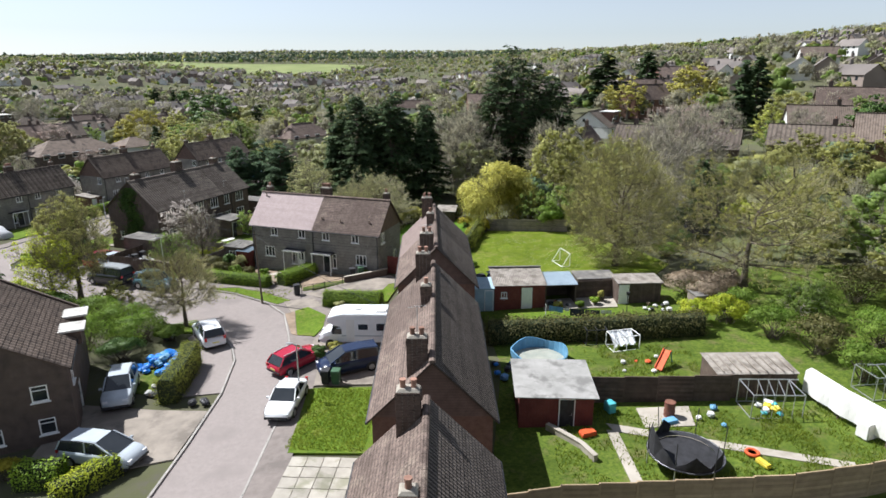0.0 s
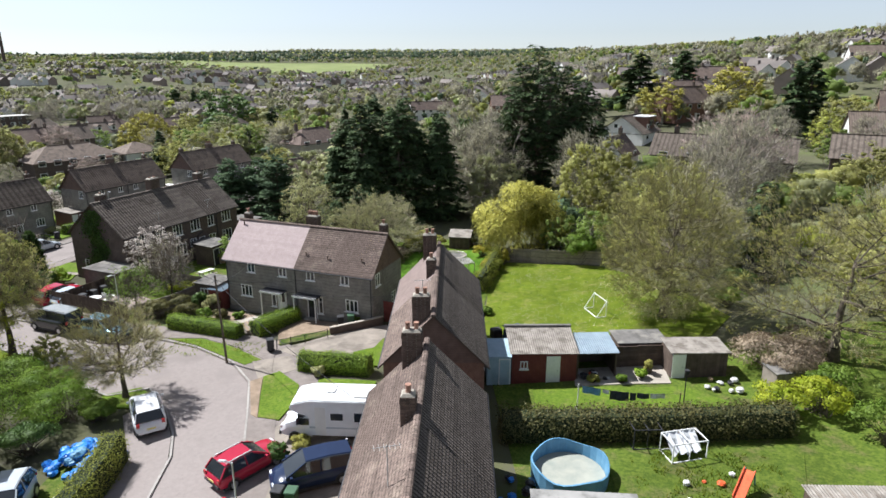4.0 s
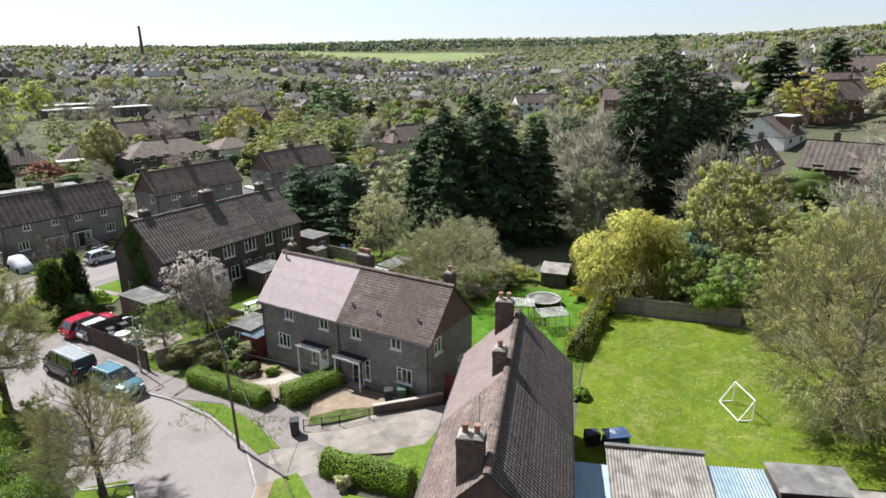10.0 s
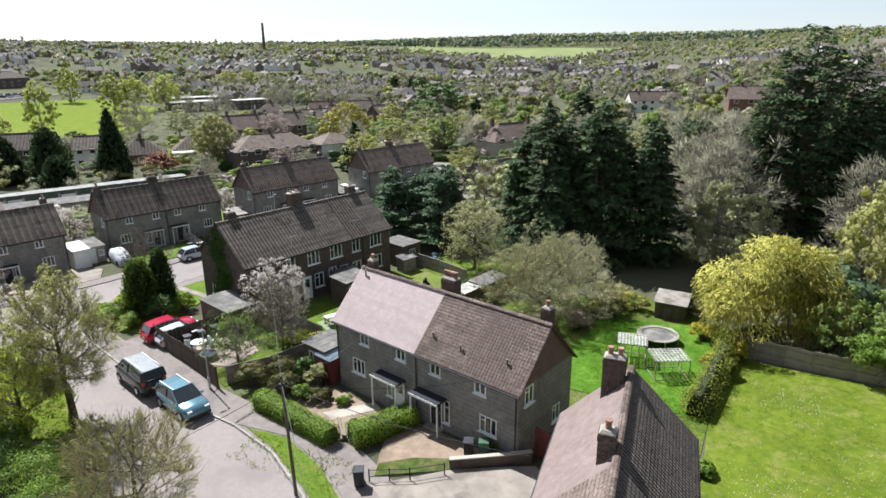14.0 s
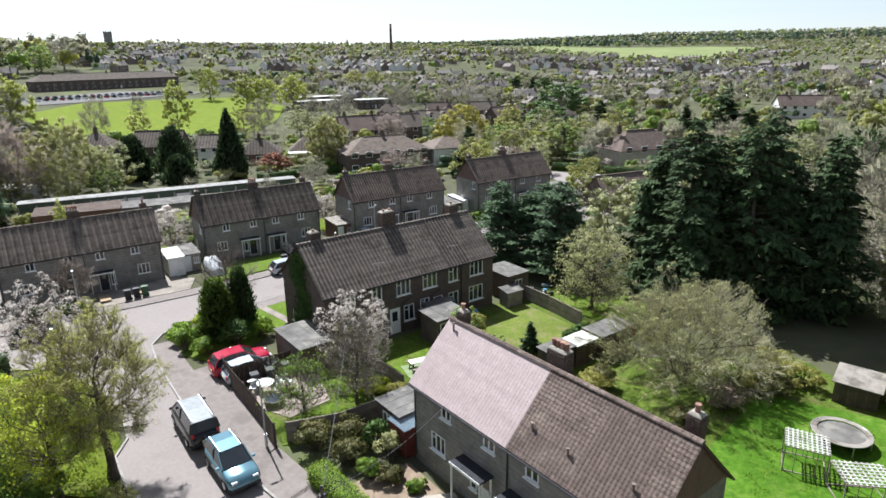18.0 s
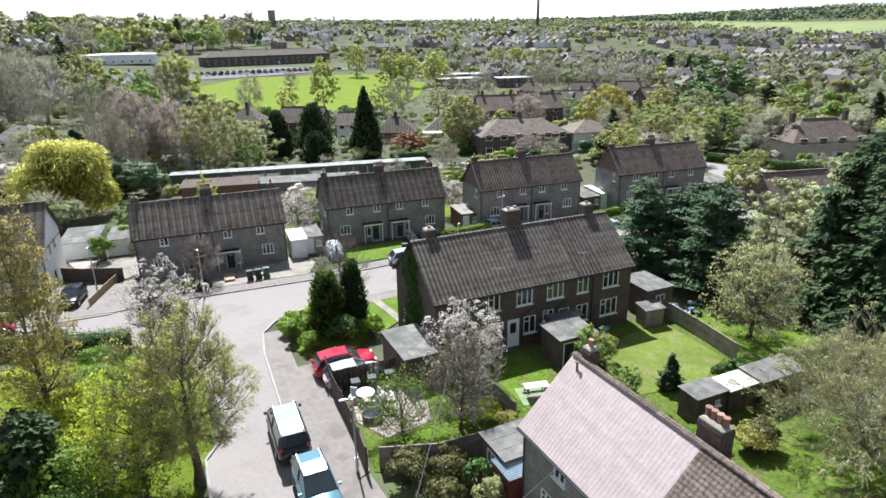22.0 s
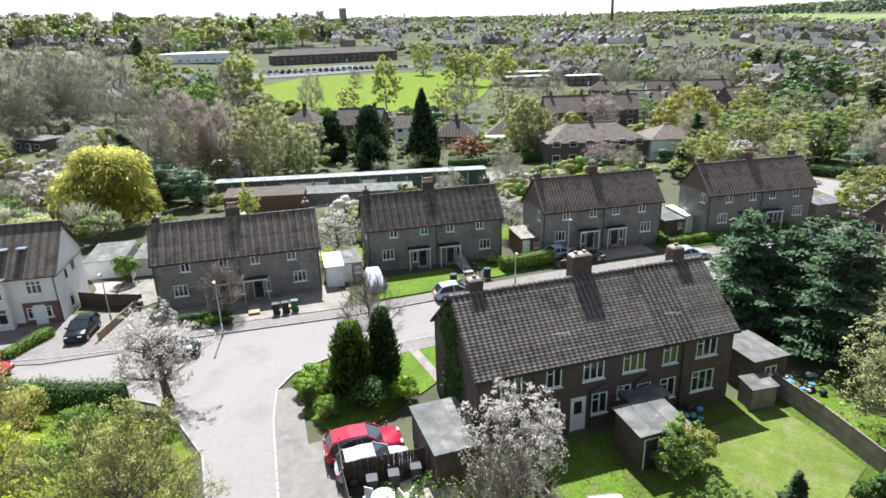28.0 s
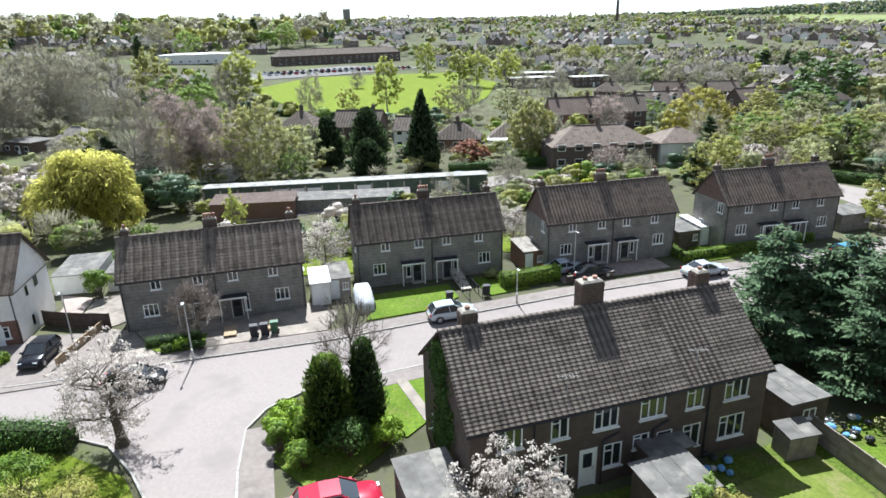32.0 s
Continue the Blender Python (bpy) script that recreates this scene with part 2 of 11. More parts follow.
GRASS = mat("grass", (0.085, 0.125, 0.018), (0.14, 0.18, 0.03), 2.2, 0.95, 0.6, 40, spec=0.08, big=0.4, bigscale=0.3, stain=((0.15, 0.14, 0.055), 0.7, 0.35), fleck=((0.05, 0.085, 0.014), 5.0, 0.6))
LAWN = mat("lawn", (0.10, 0.16, 0.018), (0.15, 0.205, 0.026), 2.4, 0.95, 0.6, 40, spec=0.08, big=0.35, bigscale=0.4, stain=((0.175, 0.18, 0.05), 0.9, 0.3), fleck=((0.06, 0.11, 0.014), 5.5, 0.55))
# field green washed out in its base colour, as distance haze would do
FARMLAND = mat("hazed_pasture", (0.17, 0.205, 0.082), (0.22, 0.245, 0.108), 0.02, 0.95, 0.0, 3, spec=0.05, big=0.2, bigscale=0.01)
PLAYING = mat("sports_turf", (0.118, 0.165, 0.011), (0.17, 0.21, 0.017), 1.6, 0.95, 0.6, 35, spec=0.08, big=0.35, bigscale=0.25, stain=((0.185, 0.2, 0.035), 0.7, 0.35), fleck=((0.085, 0.135, 0.01), 2.2, 0.4))
FIELD = mat("field_grass", (0.092, 0.132, 0.011), (0.136, 0.17, 0.017), 1.6, 0.95, 0.6, 35, spec=0.08, big=0.35, bigscale=0.25, stain=((0.165, 0.178, 0.04), 0.7, 0.38), fleck=((0.062, 0.1, 0.01), 2.2, 0.4))
ROUGHGRASS = mat("rough_grass", (0.06, 0.095, 0.02), (0.12, 0.145, 0.035), 0.9, 0.95, 0.8, 25, spec=0.08, big=0.4, bigscale=0.15, stain=((0.16, 0.13, 0.075), 0.6, 0.5), fleck=((0.04, 0.065, 0.013), 1.9, 0.55))
LAND = mat("land", (0.07, 0.073, 0.04), (0.11, 0.112, 0.06), 0.15, 0.95, 0.5, 6, spec=0.08, big=0.4, bigscale=0.02, stain=((0.105, 0.13, 0.045), 0.045, 0.3), fleck=((0.095, 0.088, 0.07), 0.7, 0.4))
ASPHALT = mat("asphalt", (0.245, 0.213, 0.2), (0.283, 0.248, 0.233), 4.0, 0.9, 0.2, 90, spec=0.15, big=0.09, bigscale=0.1, stain=((0.222, 0.194, 0.182), 0.25, 0.25), fleck=((0.21, 0.185, 0.174), 8.0, 0.35))
PAVING = mat("pavement_surface", (0.18, 0.154, 0.139), (0.227, 0.196, 0.179), 2.5, 0.9, 0.3, 70, big=0.15, bigscale=0.3, stain=((0.153, 0.132, 0.12), 0.6, 0.3))
CONCRETE = mat("concrete", (0.33, 0.295, 0.25), (0.42, 0.38, 0.325), 1.2, 0.9, 0.25, 40, big=0.15, bigscale=0.4, stain=((0.27, 0.24, 0.2), 0.8, 0.3))
KERB = mat("kerb_stone", (0.27, 0.253, 0.232), (0.34, 0.32, 0.298), 3.0, 0.9, 0.3, 40, rand=0.1, island=0.08)
SOIL = mat("soil", (0.20, 0.15, 0.105), (0.29, 0.22, 0.16), 1.6, 0.95, 0.6, 30, big=0.3, bigscale=0.4)
BRICK = mat("dark_brick", (0.10, 0.077, 0.064), (0.15, 0.112, 0.093), 4.0, 0.9, 0.4, 60, big=0.2, bigscale=0.6, wave=("Z", 13.3, 0.3, 0.4), fleck=((0.07, 0.055, 0.05), 2.0, 0.4))
BRICKRED = mat("red_brick", (0.155, 0.088, 0.066), (0.21, 0.12, 0.09), 4.0, 0.9, 0.4, 60, big=0.2, bigscale=0.6, wave=("Z", 13.3, 0.25, 0.4))
CHIMBRICK = mat("chimney_brick", (0.095, 0.07, 0.058), (0.155, 0.11, 0.088), 5.0, 0.9, 0.4, 60, rand=0.25, island=0.2)
MORTAR = mat("mortar", (0.28, 0.25, 0.21), (0.36, 0.33, 0.28), 8.0, 0.95, 0.3, 60)
PANEL = mat("concrete_panel", (0.21, 0.197, 0.178), (0.27, 0.254, 0.23), 1.3, 0.9, 0.35, 50, big=0.16, bigscale=0.5, rand=0.06, island=0.05, wave=("Z", 3.3, 0.25, 0.5), stain=((0.17, 0.16, 0.145), 0.7, 0.35), fleck=((0.15, 0.14, 0.125), 3.0, 0.3))
# tile waves: dark stripes in the colour for the shade of rolls and courses
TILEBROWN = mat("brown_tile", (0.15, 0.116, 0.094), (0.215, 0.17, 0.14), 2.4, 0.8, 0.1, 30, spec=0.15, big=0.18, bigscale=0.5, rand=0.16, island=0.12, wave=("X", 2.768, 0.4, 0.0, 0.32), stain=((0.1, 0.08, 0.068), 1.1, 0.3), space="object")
TILEPINK = mat("pink_tile", (0.36, 0.288, 0.278), (0.425, 0.345, 0.335), 2.4, 0.75, 0.08, 30, spec=0.15, big=0.06, bigscale=0.5, rand=0.05, island=0.05, fleck=((0.31, 0.245, 0.235), 9.0, 0.35))
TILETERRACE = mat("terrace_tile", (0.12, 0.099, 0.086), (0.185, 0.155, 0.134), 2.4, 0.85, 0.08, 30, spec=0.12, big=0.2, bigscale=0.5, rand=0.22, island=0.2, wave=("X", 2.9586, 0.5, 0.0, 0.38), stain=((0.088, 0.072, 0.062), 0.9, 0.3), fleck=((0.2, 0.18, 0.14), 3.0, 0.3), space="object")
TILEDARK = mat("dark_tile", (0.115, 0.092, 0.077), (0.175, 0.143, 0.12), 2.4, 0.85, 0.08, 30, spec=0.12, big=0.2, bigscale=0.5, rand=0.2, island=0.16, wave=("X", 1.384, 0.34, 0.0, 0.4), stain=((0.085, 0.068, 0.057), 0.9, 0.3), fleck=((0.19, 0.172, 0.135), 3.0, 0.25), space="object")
TILERED = mat("red_tile", (0.145, 0.108, 0.092), (0.215, 0.162, 0.138), 2.0, 0.85, 0.1, 30, spec=0.12, big=0.22, bigscale=0.5, rand=0.16, island=0.16, wave=("Y", 6.95, 0.35, 0.0, 0.28), stain=((0.24, 0.19, 0.155), 0.9, 0.3), fleck=((0.075, 0.06, 0.052), 7.0, 0.5), space="object")
GABLETILE = mat("hung_tile", (0.125, 0.082, 0.068), (0.175, 0.115, 0.095), 2.5, 0.8, 0.3, 40, wave=("Z", 7.0, 0.25, 0.5))
WHITEPVC = mat("white_frame", (0.74, 0.74, 0.72), (0.8, 0.8, 0.78), 5.0, 0.45, 0.05, 40, spec=0.5)
RENDERWHITE = mat("white_wall", (0.68, 0.67, 0.64), (0.77, 0.76, 0.73), 1.2, 0.85, 0.2, 40, big=0.1)
GLASS = mat("window_glass", (0.02, 0.024, 0.028), (0.03, 0.034, 0.038), 1.0, 0.06, 0.0, 5, spec=0.8)
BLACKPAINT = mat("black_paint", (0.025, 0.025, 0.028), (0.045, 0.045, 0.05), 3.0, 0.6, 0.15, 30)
LEAD = mat("canopy_lead", (0.028, 0.029, 0.033), (0.045, 0.046, 0.052), 3.0, 0.8, 0.15, 30, spec=0.15)
POT = mat("terracotta", (0.24, 0.135, 0.1), (0.33, 0.19, 0.14), 4.0, 0.9, 0.25, 40, rand=0.25)
TIMBER = mat("dark_timber", (0.07, 0.05, 0.04), (0.115, 0.085, 0.068), 2.0, 0.85, 0.4, 30, rand=0.2, island=0.15)
TIMBERGREY = mat("grey_timber", (0.2, 0.17, 0.14), (0.29, 0.25, 0.21), 2.0, 0.9, 0.4, 30, rand=0.15, island=0.15)
TIMBERTAN = mat("tan_timber", (0.27, 0.2, 0.125), (0.36, 0.27, 0.17), 2.0, 0.9, 0.4, 30, rand=0.15, island=0.15)
TIMBERRED = mat("red_timber", (0.13, 0.035, 0.03), (0.18, 0.05, 0.042), 2.0, 0.75, 0.3, 30, island=0.12)
BLUEPAINT = mat("pale_blue_board", (0.3, 0.42, 0.5), (0.38, 0.5, 0.58), 2.0, 0.7, 0.2, 30, big=0.2, bigscale=0.6)
FELT = mat("roof_felt", (0.12, 0.114, 0.107), (0.185, 0.175, 0.164), 1.2, 0.9, 0.35, 40, spec=0.1, big=0.2, bigscale=0.6, stain=((0.24, 0.225, 0.2), 0.9, 0.3))
CORRUGATED = mat("cement_sheet", (0.22, 0.195, 0.17), (0.32, 0.29, 0.255), 2.0, 0.85, 0.3, 40, big=0.2, bigscale=0.6, stain=((0.15, 0.13, 0.11), 1.3, 0.45))
STEEL = mat("galvanised_steel", (0.42, 0.43, 0.44), (0.55, 0.56, 0.57), 4.0, 0.45, 0.1, 40, metal=0.7)
BARK = mat("bark", (0.085, 0.068, 0.05), (0.14, 0.115, 0.09), 5.0, 0.95, 0.6, 30, rand=0.15)
TWIG = mat("twig", (0.19, 0.162, 0.135), (0.28, 0.24, 0.205), 3.0, 0.9, 0.1, 30, rand=0.15, island=0.2)
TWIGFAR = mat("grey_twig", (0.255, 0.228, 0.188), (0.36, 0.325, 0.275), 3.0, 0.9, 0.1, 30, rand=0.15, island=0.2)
TWIGPALE = mat("pale_twig", (0.34, 0.315, 0.2), (0.44, 0.41, 0.27), 3.0, 0.9, 0.1, 30, rand=0.12, island=0.2)
TWIGOLIVE = mat("olive_twig", (0.27, 0.25, 0.125), (0.37, 0.34, 0.175), 3.0, 0.9, 0.1, 30, rand=0.12, island=0.2)
L_CONIFER = leaf_mat("conifer_needles", (0.037, 0.065, 0.026), (0.088, 0.13, 0.05), 0.15, 0.3, rough=0.8)
L_CYPRESS = leaf_mat("fresh_cypress_leaf", (0.085, 0.145, 0.024), (0.19, 0.26, 0.045), 0.4, 0.4, rough=0.75)
L_PINE = leaf_mat("pine_needles", (0.05, 0.095, 0.045), (0.13, 0.195, 0.09), 0.15, 0.3, rough=0.75)
L_DARK = leaf_mat("dark_leaf", (0.05, 0.10, 0.022), (0.10, 0.165, 0.04), 0.25)
L_HEDGE = leaf_mat("hedge_leaf", (0.15, 0.25, 0.018), (0.235, 0.335, 0.03), 0.15, 0.18)
L_GREEN = leaf_mat("green_leaf", (0.13, 0.225, 0.03), (0.22, 0.305, 0.055), 0.5, 0.25)
L_LIME = leaf_mat("lime_leaf", (0.34, 0.42, 0.035), (0.50, 0.53, 0.055), 0.5, 0.2)
L_YELLOW = leaf_mat("yellow_leaf", (0.352, 0.319, 0.033), (0.462, 0.396, 0.055), 0.45, 0.25)
L_OLIVE = leaf_mat("olive_leaf", (0.30, 0.30, 0.075), (0.44, 0.41, 0.12), 0.5, 0.2)
L_GREY = leaf_mat("grey_green_leaf", (0.33, 0.335, 0.145), (0.45, 0.445, 0.215), 0.5, 0.2)
L_BLOSSOM = leaf_mat("blossom_petal", (0.52, 0.46, 0.415), (0.7, 0.64, 0.585), 0.5, 0.22)
L_RUST = leaf_mat("rust_leaf", (0.24, 0.10, 0.06), (0.33, 0.15, 0.09), 0.35, 0.25)
L_PINK = leaf_mat("pink_bud", (0.31, 0.24, 0.21), (0.44, 0.35, 0.31), 0.5, 0.2)
# LF_: leaf colours greyed, most of them paled, to carry the haze of distance
LF_OLIVE = leaf_mat("hazed_olive_leaf", (0.335, 0.345, 0.12), (0.465, 0.455, 0.17), 0.66, 0.14, 0.22)
LF_GREEN = leaf_mat("hazed_green_leaf", (0.215, 0.3, 0.08), (0.315, 0.395, 0.115), 0.66, 0.14, 0.22)
LF_GREY = leaf_mat("hazed_grey_leaf", (0.345, 0.36, 0.19), (0.465, 0.47, 0.265), 0.66, 0.14, 0.22)
LF_LIME = leaf_mat("hazed_lime_leaf", (0.37, 0.41, 0.1), (0.5, 0.51, 0.14), 0.58, 0.14, 0.22)
LF_DARK = leaf_mat("hazed_dark_leaf", (0.05, 0.085, 0.045), (0.09, 0.13, 0.065), 0.15, 0.14, 0.22)
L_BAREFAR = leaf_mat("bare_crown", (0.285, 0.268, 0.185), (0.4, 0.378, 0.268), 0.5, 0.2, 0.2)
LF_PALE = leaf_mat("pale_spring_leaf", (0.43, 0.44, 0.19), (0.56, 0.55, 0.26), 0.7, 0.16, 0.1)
DRIVE = mat("worn_concrete", (0.215, 0.187, 0.158), (0.29, 0.252, 0.213), 1.0, 0.9, 0.25, 40, big=0.2, bigscale=0.4, stain=((0.17, 0.147, 0.125), 0.7, 0.4))
L_WILLOW = leaf_mat("willow_leaf", (0.55, 0.53, 0.12), (0.7, 0.66, 0.19), 0.72, 0.14)
LF_YELLOW = leaf_mat("hazed_yellow_leaf", (0.34, 0.315, 0.065), (0.47, 0.43, 0.1), 0.3, 0.2)
TILEMAUVE = mat("mauve_tile", (0.19, 0.145, 0.13), (0.24, 0.187, 0.168), 2.0, 0.8, 0.08, 30, spec=0.15, big=0.12, bigscale=0.4, rand=0.06, island=0.06)
# its wave likewise paints the shaded side of each narrow tile roll
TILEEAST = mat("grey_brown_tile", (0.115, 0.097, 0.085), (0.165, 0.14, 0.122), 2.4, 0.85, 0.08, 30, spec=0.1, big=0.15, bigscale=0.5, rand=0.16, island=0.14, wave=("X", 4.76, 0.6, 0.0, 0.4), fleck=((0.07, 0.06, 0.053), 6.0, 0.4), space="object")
PALESHEET = mat("pale_sheet", (0.45, 0.44, 0.41), (0.56, 0.55, 0.51), 1.5, 0.85, 0.25, 40, big=0.2, bigscale=0.8, stain=((0.33, 0.31, 0.28), 1.2, 0.35))
LAWNPALE = mat("mown_lawn", (0.12, 0.155, 0.03), (0.165, 0.195, 0.042), 1.6, 0.95, 0.5, 40, spec=0.08, big=0.3, bigscale=0.3, stain=((0.19, 0.185, 0.075), 0.8, 0.35), fleck=((0.09, 0.125, 0.025), 5.0, 0.4))
L_GOLD = leaf_mat("golden_brown_leaf", (0.30, 0.25, 0.07), (0.42, 0.35, 0.11), 0.5, 0.2)
L_BRAMBLE = leaf_mat("brown_hedge_leaf", (0.10, 0.105, 0.035), (0.17, 0.155, 0.06), 0.35, 0.3)
VANROOF = mat("weathered_roof_paint", (0.2, 0.215, 0.225), (0.27, 0.285, 0.295), 3.0, 0.5, 0.05, 20, spec=0.2, big=0.15, bigscale=1.2)
L_CATKIN = leaf_mat("catkin_leaf", (0.34, 0.34, 0.095), (0.47, 0.465, 0.145), 0.5, 0.2)
# near-black filling for hedges and cypresses: the shade among their leaves as colour
HEDGECORE = mat("shaded_core", (0.02, 0.03, 0.012), (0.04, 0.05, 0.02), 4.0, 0.95, 0.5, 20)
L_GOLDGREEN = leaf_mat("gold_green_leaf", (0.19, 0.225, 0.035), (0.3, 0.31, 0.055), 0.45, 0.3)
PINKPAVE = mat("pink_paving", (0.29, 0.232, 0.205), (0.36, 0.292, 0.26), 2.0, 0.9, 0.25, 40, big=0.15, bigscale=0.5, stain=((0.24, 0.2, 0.175), 0.8, 0.3))

# ---- ground ----
from mathutils.geometry import tessellate_polygon

G_X = [-300, -110, -70, -56, -36, -18, -8, 0, 10, 40]
G_Z = [-5, -3.2, -1.9, -1.4, -0.5, -0.35, 0.3, 0.5, 1.0, 2.0]


def near_z(x):
    return float(np.interp(round(x), G_X, G_Z) if abs(x - round(x)) < 1e-6 else
                 np.interp(x, [math.floor(x), math.floor(x) + 1], [np.interp(math.floor(x), G_X, G_Z), np.interp(math.floor(x) + 1, G_X, G_Z)]))


def smooth(a, b, t):
    t = min(max((t - a) / (b - a), 0.0), 1.0)
    return t * t * (3 - 2 * t)


R_KNOT = [0, 60, 120, 200, 320, 480, 700, 1000, 1500, 2200, 3000, 4400]
# heights along rays, by bearing in degrees from +y (left is negative)
RISE = {
    -100: [0, 0, 0, 1, 4, 13, 32, 43, 50, 54, 58, 60],
    -62: [0, 0, 0, -1, 0, 5, 20, 37, 46, 50, 54, 56],
    -40: [0, 0, 0, -2, -3, 0, 12, 28, 38, 46, 58, 66],
    -20: [0, 0, 0, -3, -5, -5, 2, 14, 34, 60, 92, 100],
    -4: [0, 0, 0, -2, -3, -1, 6, 18, 38, 62, 90, 98],
    14: [0, 0, 1, 4, 9, 18, 30, 42, 56, 66, 78, 84],
    32: [0, 0, 3, 10, 22, 36, 50, 60, 70, 80, 90, 95],
    70: [0, 1, 4, 14, 28, 44, 58, 66, 76, 84, 92, 95],
    180: [0, 0, 2, 6, 12, 20, 30, 40, 50, 55, 60, 60],
}
RISE[-180] = RISE[180]
R_BEAR = sorted(RISE)
R_TABLE = np.array([RISE[b] for b in R_BEAR], float)


def land(x, y):
    """The height of the ground."""
    dx, dy = x + 15.0, y - 45.0
    r = math.hypot(dx, dy)
    z = near_z(x) if -300 < x < 40 else (-5.0 if x < 0 else 2.0)
    if r > 60:
        b = math.degrees(math.atan2(dx, dy))
        far = [np.interp(r, R_KNOT, row) for row in R_TABLE]
        rise = float(np.interp(b, R_BEAR, far))
        keep = 0.0 if (-130 < x < 12 and 10 < y < 135) else 1.0
        edge = max(-130 - x, x - 12, 10 - y, y - 135, 0.0)
        z += rise * smooth(0, 60, edge) * keep
        if r > 500:
            z += 4.0 * noise.noise((x * 0.004, y * 0.004, 0.3)) * smooth(500, 1200, r)
    return z


def axis_steps(lo, hi, step, far, growth=1.16):
    a = list(np.arange(lo, hi + 0.1, step))
    d = step
    while a[-1] < far:
        d *= growth
        a.append(a[-1] + d)
    d = step
    while a[0] > -far:
        d *= growth
        a.insert(0, a[0] - d)
    return a


gx, gy = axis_steps(-80, 32, 1.0, 4300), axis_steps(16, 126, 2.0, 4300)
gv = np.array([(x, y, land(x, y)) for y in gy for x in gx])
nx = len(gx)
gi = np.arange(nx * len(gy)).reshape(len(gy), nx)
gq = np.stack([gi[:-1, :-1], gi[:-1, 1:], gi[1:, 1:], gi[1:, :-1]], -1).reshape(-1, 4)
ground_mesh = fast_mesh("ground", gv, gq)
ground_mesh.polygons.foreach_set("use_smooth", [True] * len(ground_mesh.polygons))
ground_mesh.materials.append(LAND)
ground = tagged(new("ground", ground_mesh), "grassy ground rolling away to far wooded hills", "ground", kind="structure")


def draped(name, poly, lift, material, label, category="", skirt=0.25, kind="structure", step=1.0):
    """A sheet with an edge that follows the ground, lift metres above it."""
    bm = bmesh.new()
    vs = [bm.verts.new((x, y, 0)) for x, y in poly]
    for tri in tessellate_polygon([[Vector((x, y, 0)) for x, y in poly]]):
        bm.faces.new([vs[k] for k in tri])
    lo, hi = math.ceil(min(p[0] for p in poly)), math.floor(max(p[0] for p in poly))
    for k in range(int(lo), int(hi) + 1, int(step)):
        bmesh.ops.bisect_plane(bm, geom=list(bm.verts) + list(bm.edges) + list(bm.faces), dist=1e-4, plane_co=(k, 0, 0), plane_no=(1, 0, 0))
    bmesh.ops.recalc_face_normals(bm, faces=list(bm.faces))
    if bm.faces and next(iter(bm.faces)).normal.z < 0:
        bmesh.ops.reverse_faces(bm, faces=list(bm.faces))
    for v in bm.verts:
        v.co.z = land(v.co.x, v.co.y) + lift
    rim = [e for e in bm.edges if e.is_boundary]
    made = bmesh.ops.extrude_edge_only(bm, edges=rim)["geom"]
    for v in made:
        if isinstance(v, bmesh.types.BMVert):
            v.co.z -= skirt
    me = bpy.data.meshes.new(name)
    bm.to_mesh(me)
    bm.free()
    me.materials.append(material)
    return tagged(new(name, me), label, category or name.split("_")[-1], kind=kind)


KERB_E = [(-9.0, 8), (-9.1, 23.6), (-9.7, 30), (-11.0, 37), (-13.4, 43.1), (-15.3, 47.6), (-18, 50.6), (-22.1, 52.8), (-26.1, 53.9), (-30, 54.3), (-33, 54.2),
          (-36, 55), (-40, 56.3), (-47.4, 58.5), (-51.2, 60), (-52.8, 61.8), (-53.4, 64.5), (-52.5, 69), (-51, 76), (-48.5, 88), (-45, 101), (-40, 118), (-35, 136)]
KERB_W = [(-14, 8), (-13.9, 23.5), (-14.2, 27.9), (-14.8, 33.7), (-16.0, 38.7), (-17.2, 41.0), (-19.2, 43.6), (-21.9, 46.1), (-24.2, 44.8), (-28.6, 46.5), (-33.5, 49.5),
          (-37.4, 50.6), (-38.8, 52.0), (-42, 53.2), (-46.6, 54.0), (-50.7, 53.6), (-54.5, 52.8), (-58.0, 50.2), (-62.0, 45.0), (-66.5, 37), (-73, 25)]
KERB_F = [(-80, 25), (-73, 37), (-67.5, 46.5), (-65.2, 52.2), (-63.9, 57.4), (-59.8, 69), (-57.8, 78), (-54.8, 90.4), (-51, 102.3), (-46, 119), (-41, 137)]
road_poly = KERB_E + [(-41, 137)] + KERB_F[::-1][1:] + [(-73, 25)] + KERB_W[::-1][1:]
draped("road", road_poly, 0.03, ASPHALT, "pale worn asphalt residential road", "road", 0.1)


def kerb_line(pts, lift=0.14, width=0.13):
    """Kerb stones end to end along a line."""
    g = Geo()
    for a, b in zip(pts, pts[1:]):
        a, b = Vector((*a, 0)), Vector((*b, 0))
        n = max(1, round((b - a).length / 0.9))
        for k in range(n):
            p, q = a.lerp(b, k / n + 0.002), a.lerp(b, (k + 1) / n - 0.002)
            p.z, q.z = land(p.x, p.y) + lift - 0.12, land(q.x, q.y) + lift - 0.12
            g.beam(p, q, width, 0.24)
    return g


for pts in (KERB_E, KERB_W, KERB_F):
    kerb = part("kerb", kerb_line(pts), KERB)
    tagged(kerb, "grey concrete kerb stones along the road edge", "kerb", kind="structure")


def offset(pts, d):
    """A line moved sideways by d (to the right of its course)."""
    out = []
    for k, p in enumerate(pts):
        a, b = Vector(pts[max(k - 1, 0)]), Vector(pts[min(k + 1, len(pts) - 1)])
        w = (b - a).normalized()
        out.append((p[0] + w.y * d, p[1] - w.x * d))
    return out


def strip(line, d0, d1):
    return offset(line, d0) + offset(line, d1)[::-1]


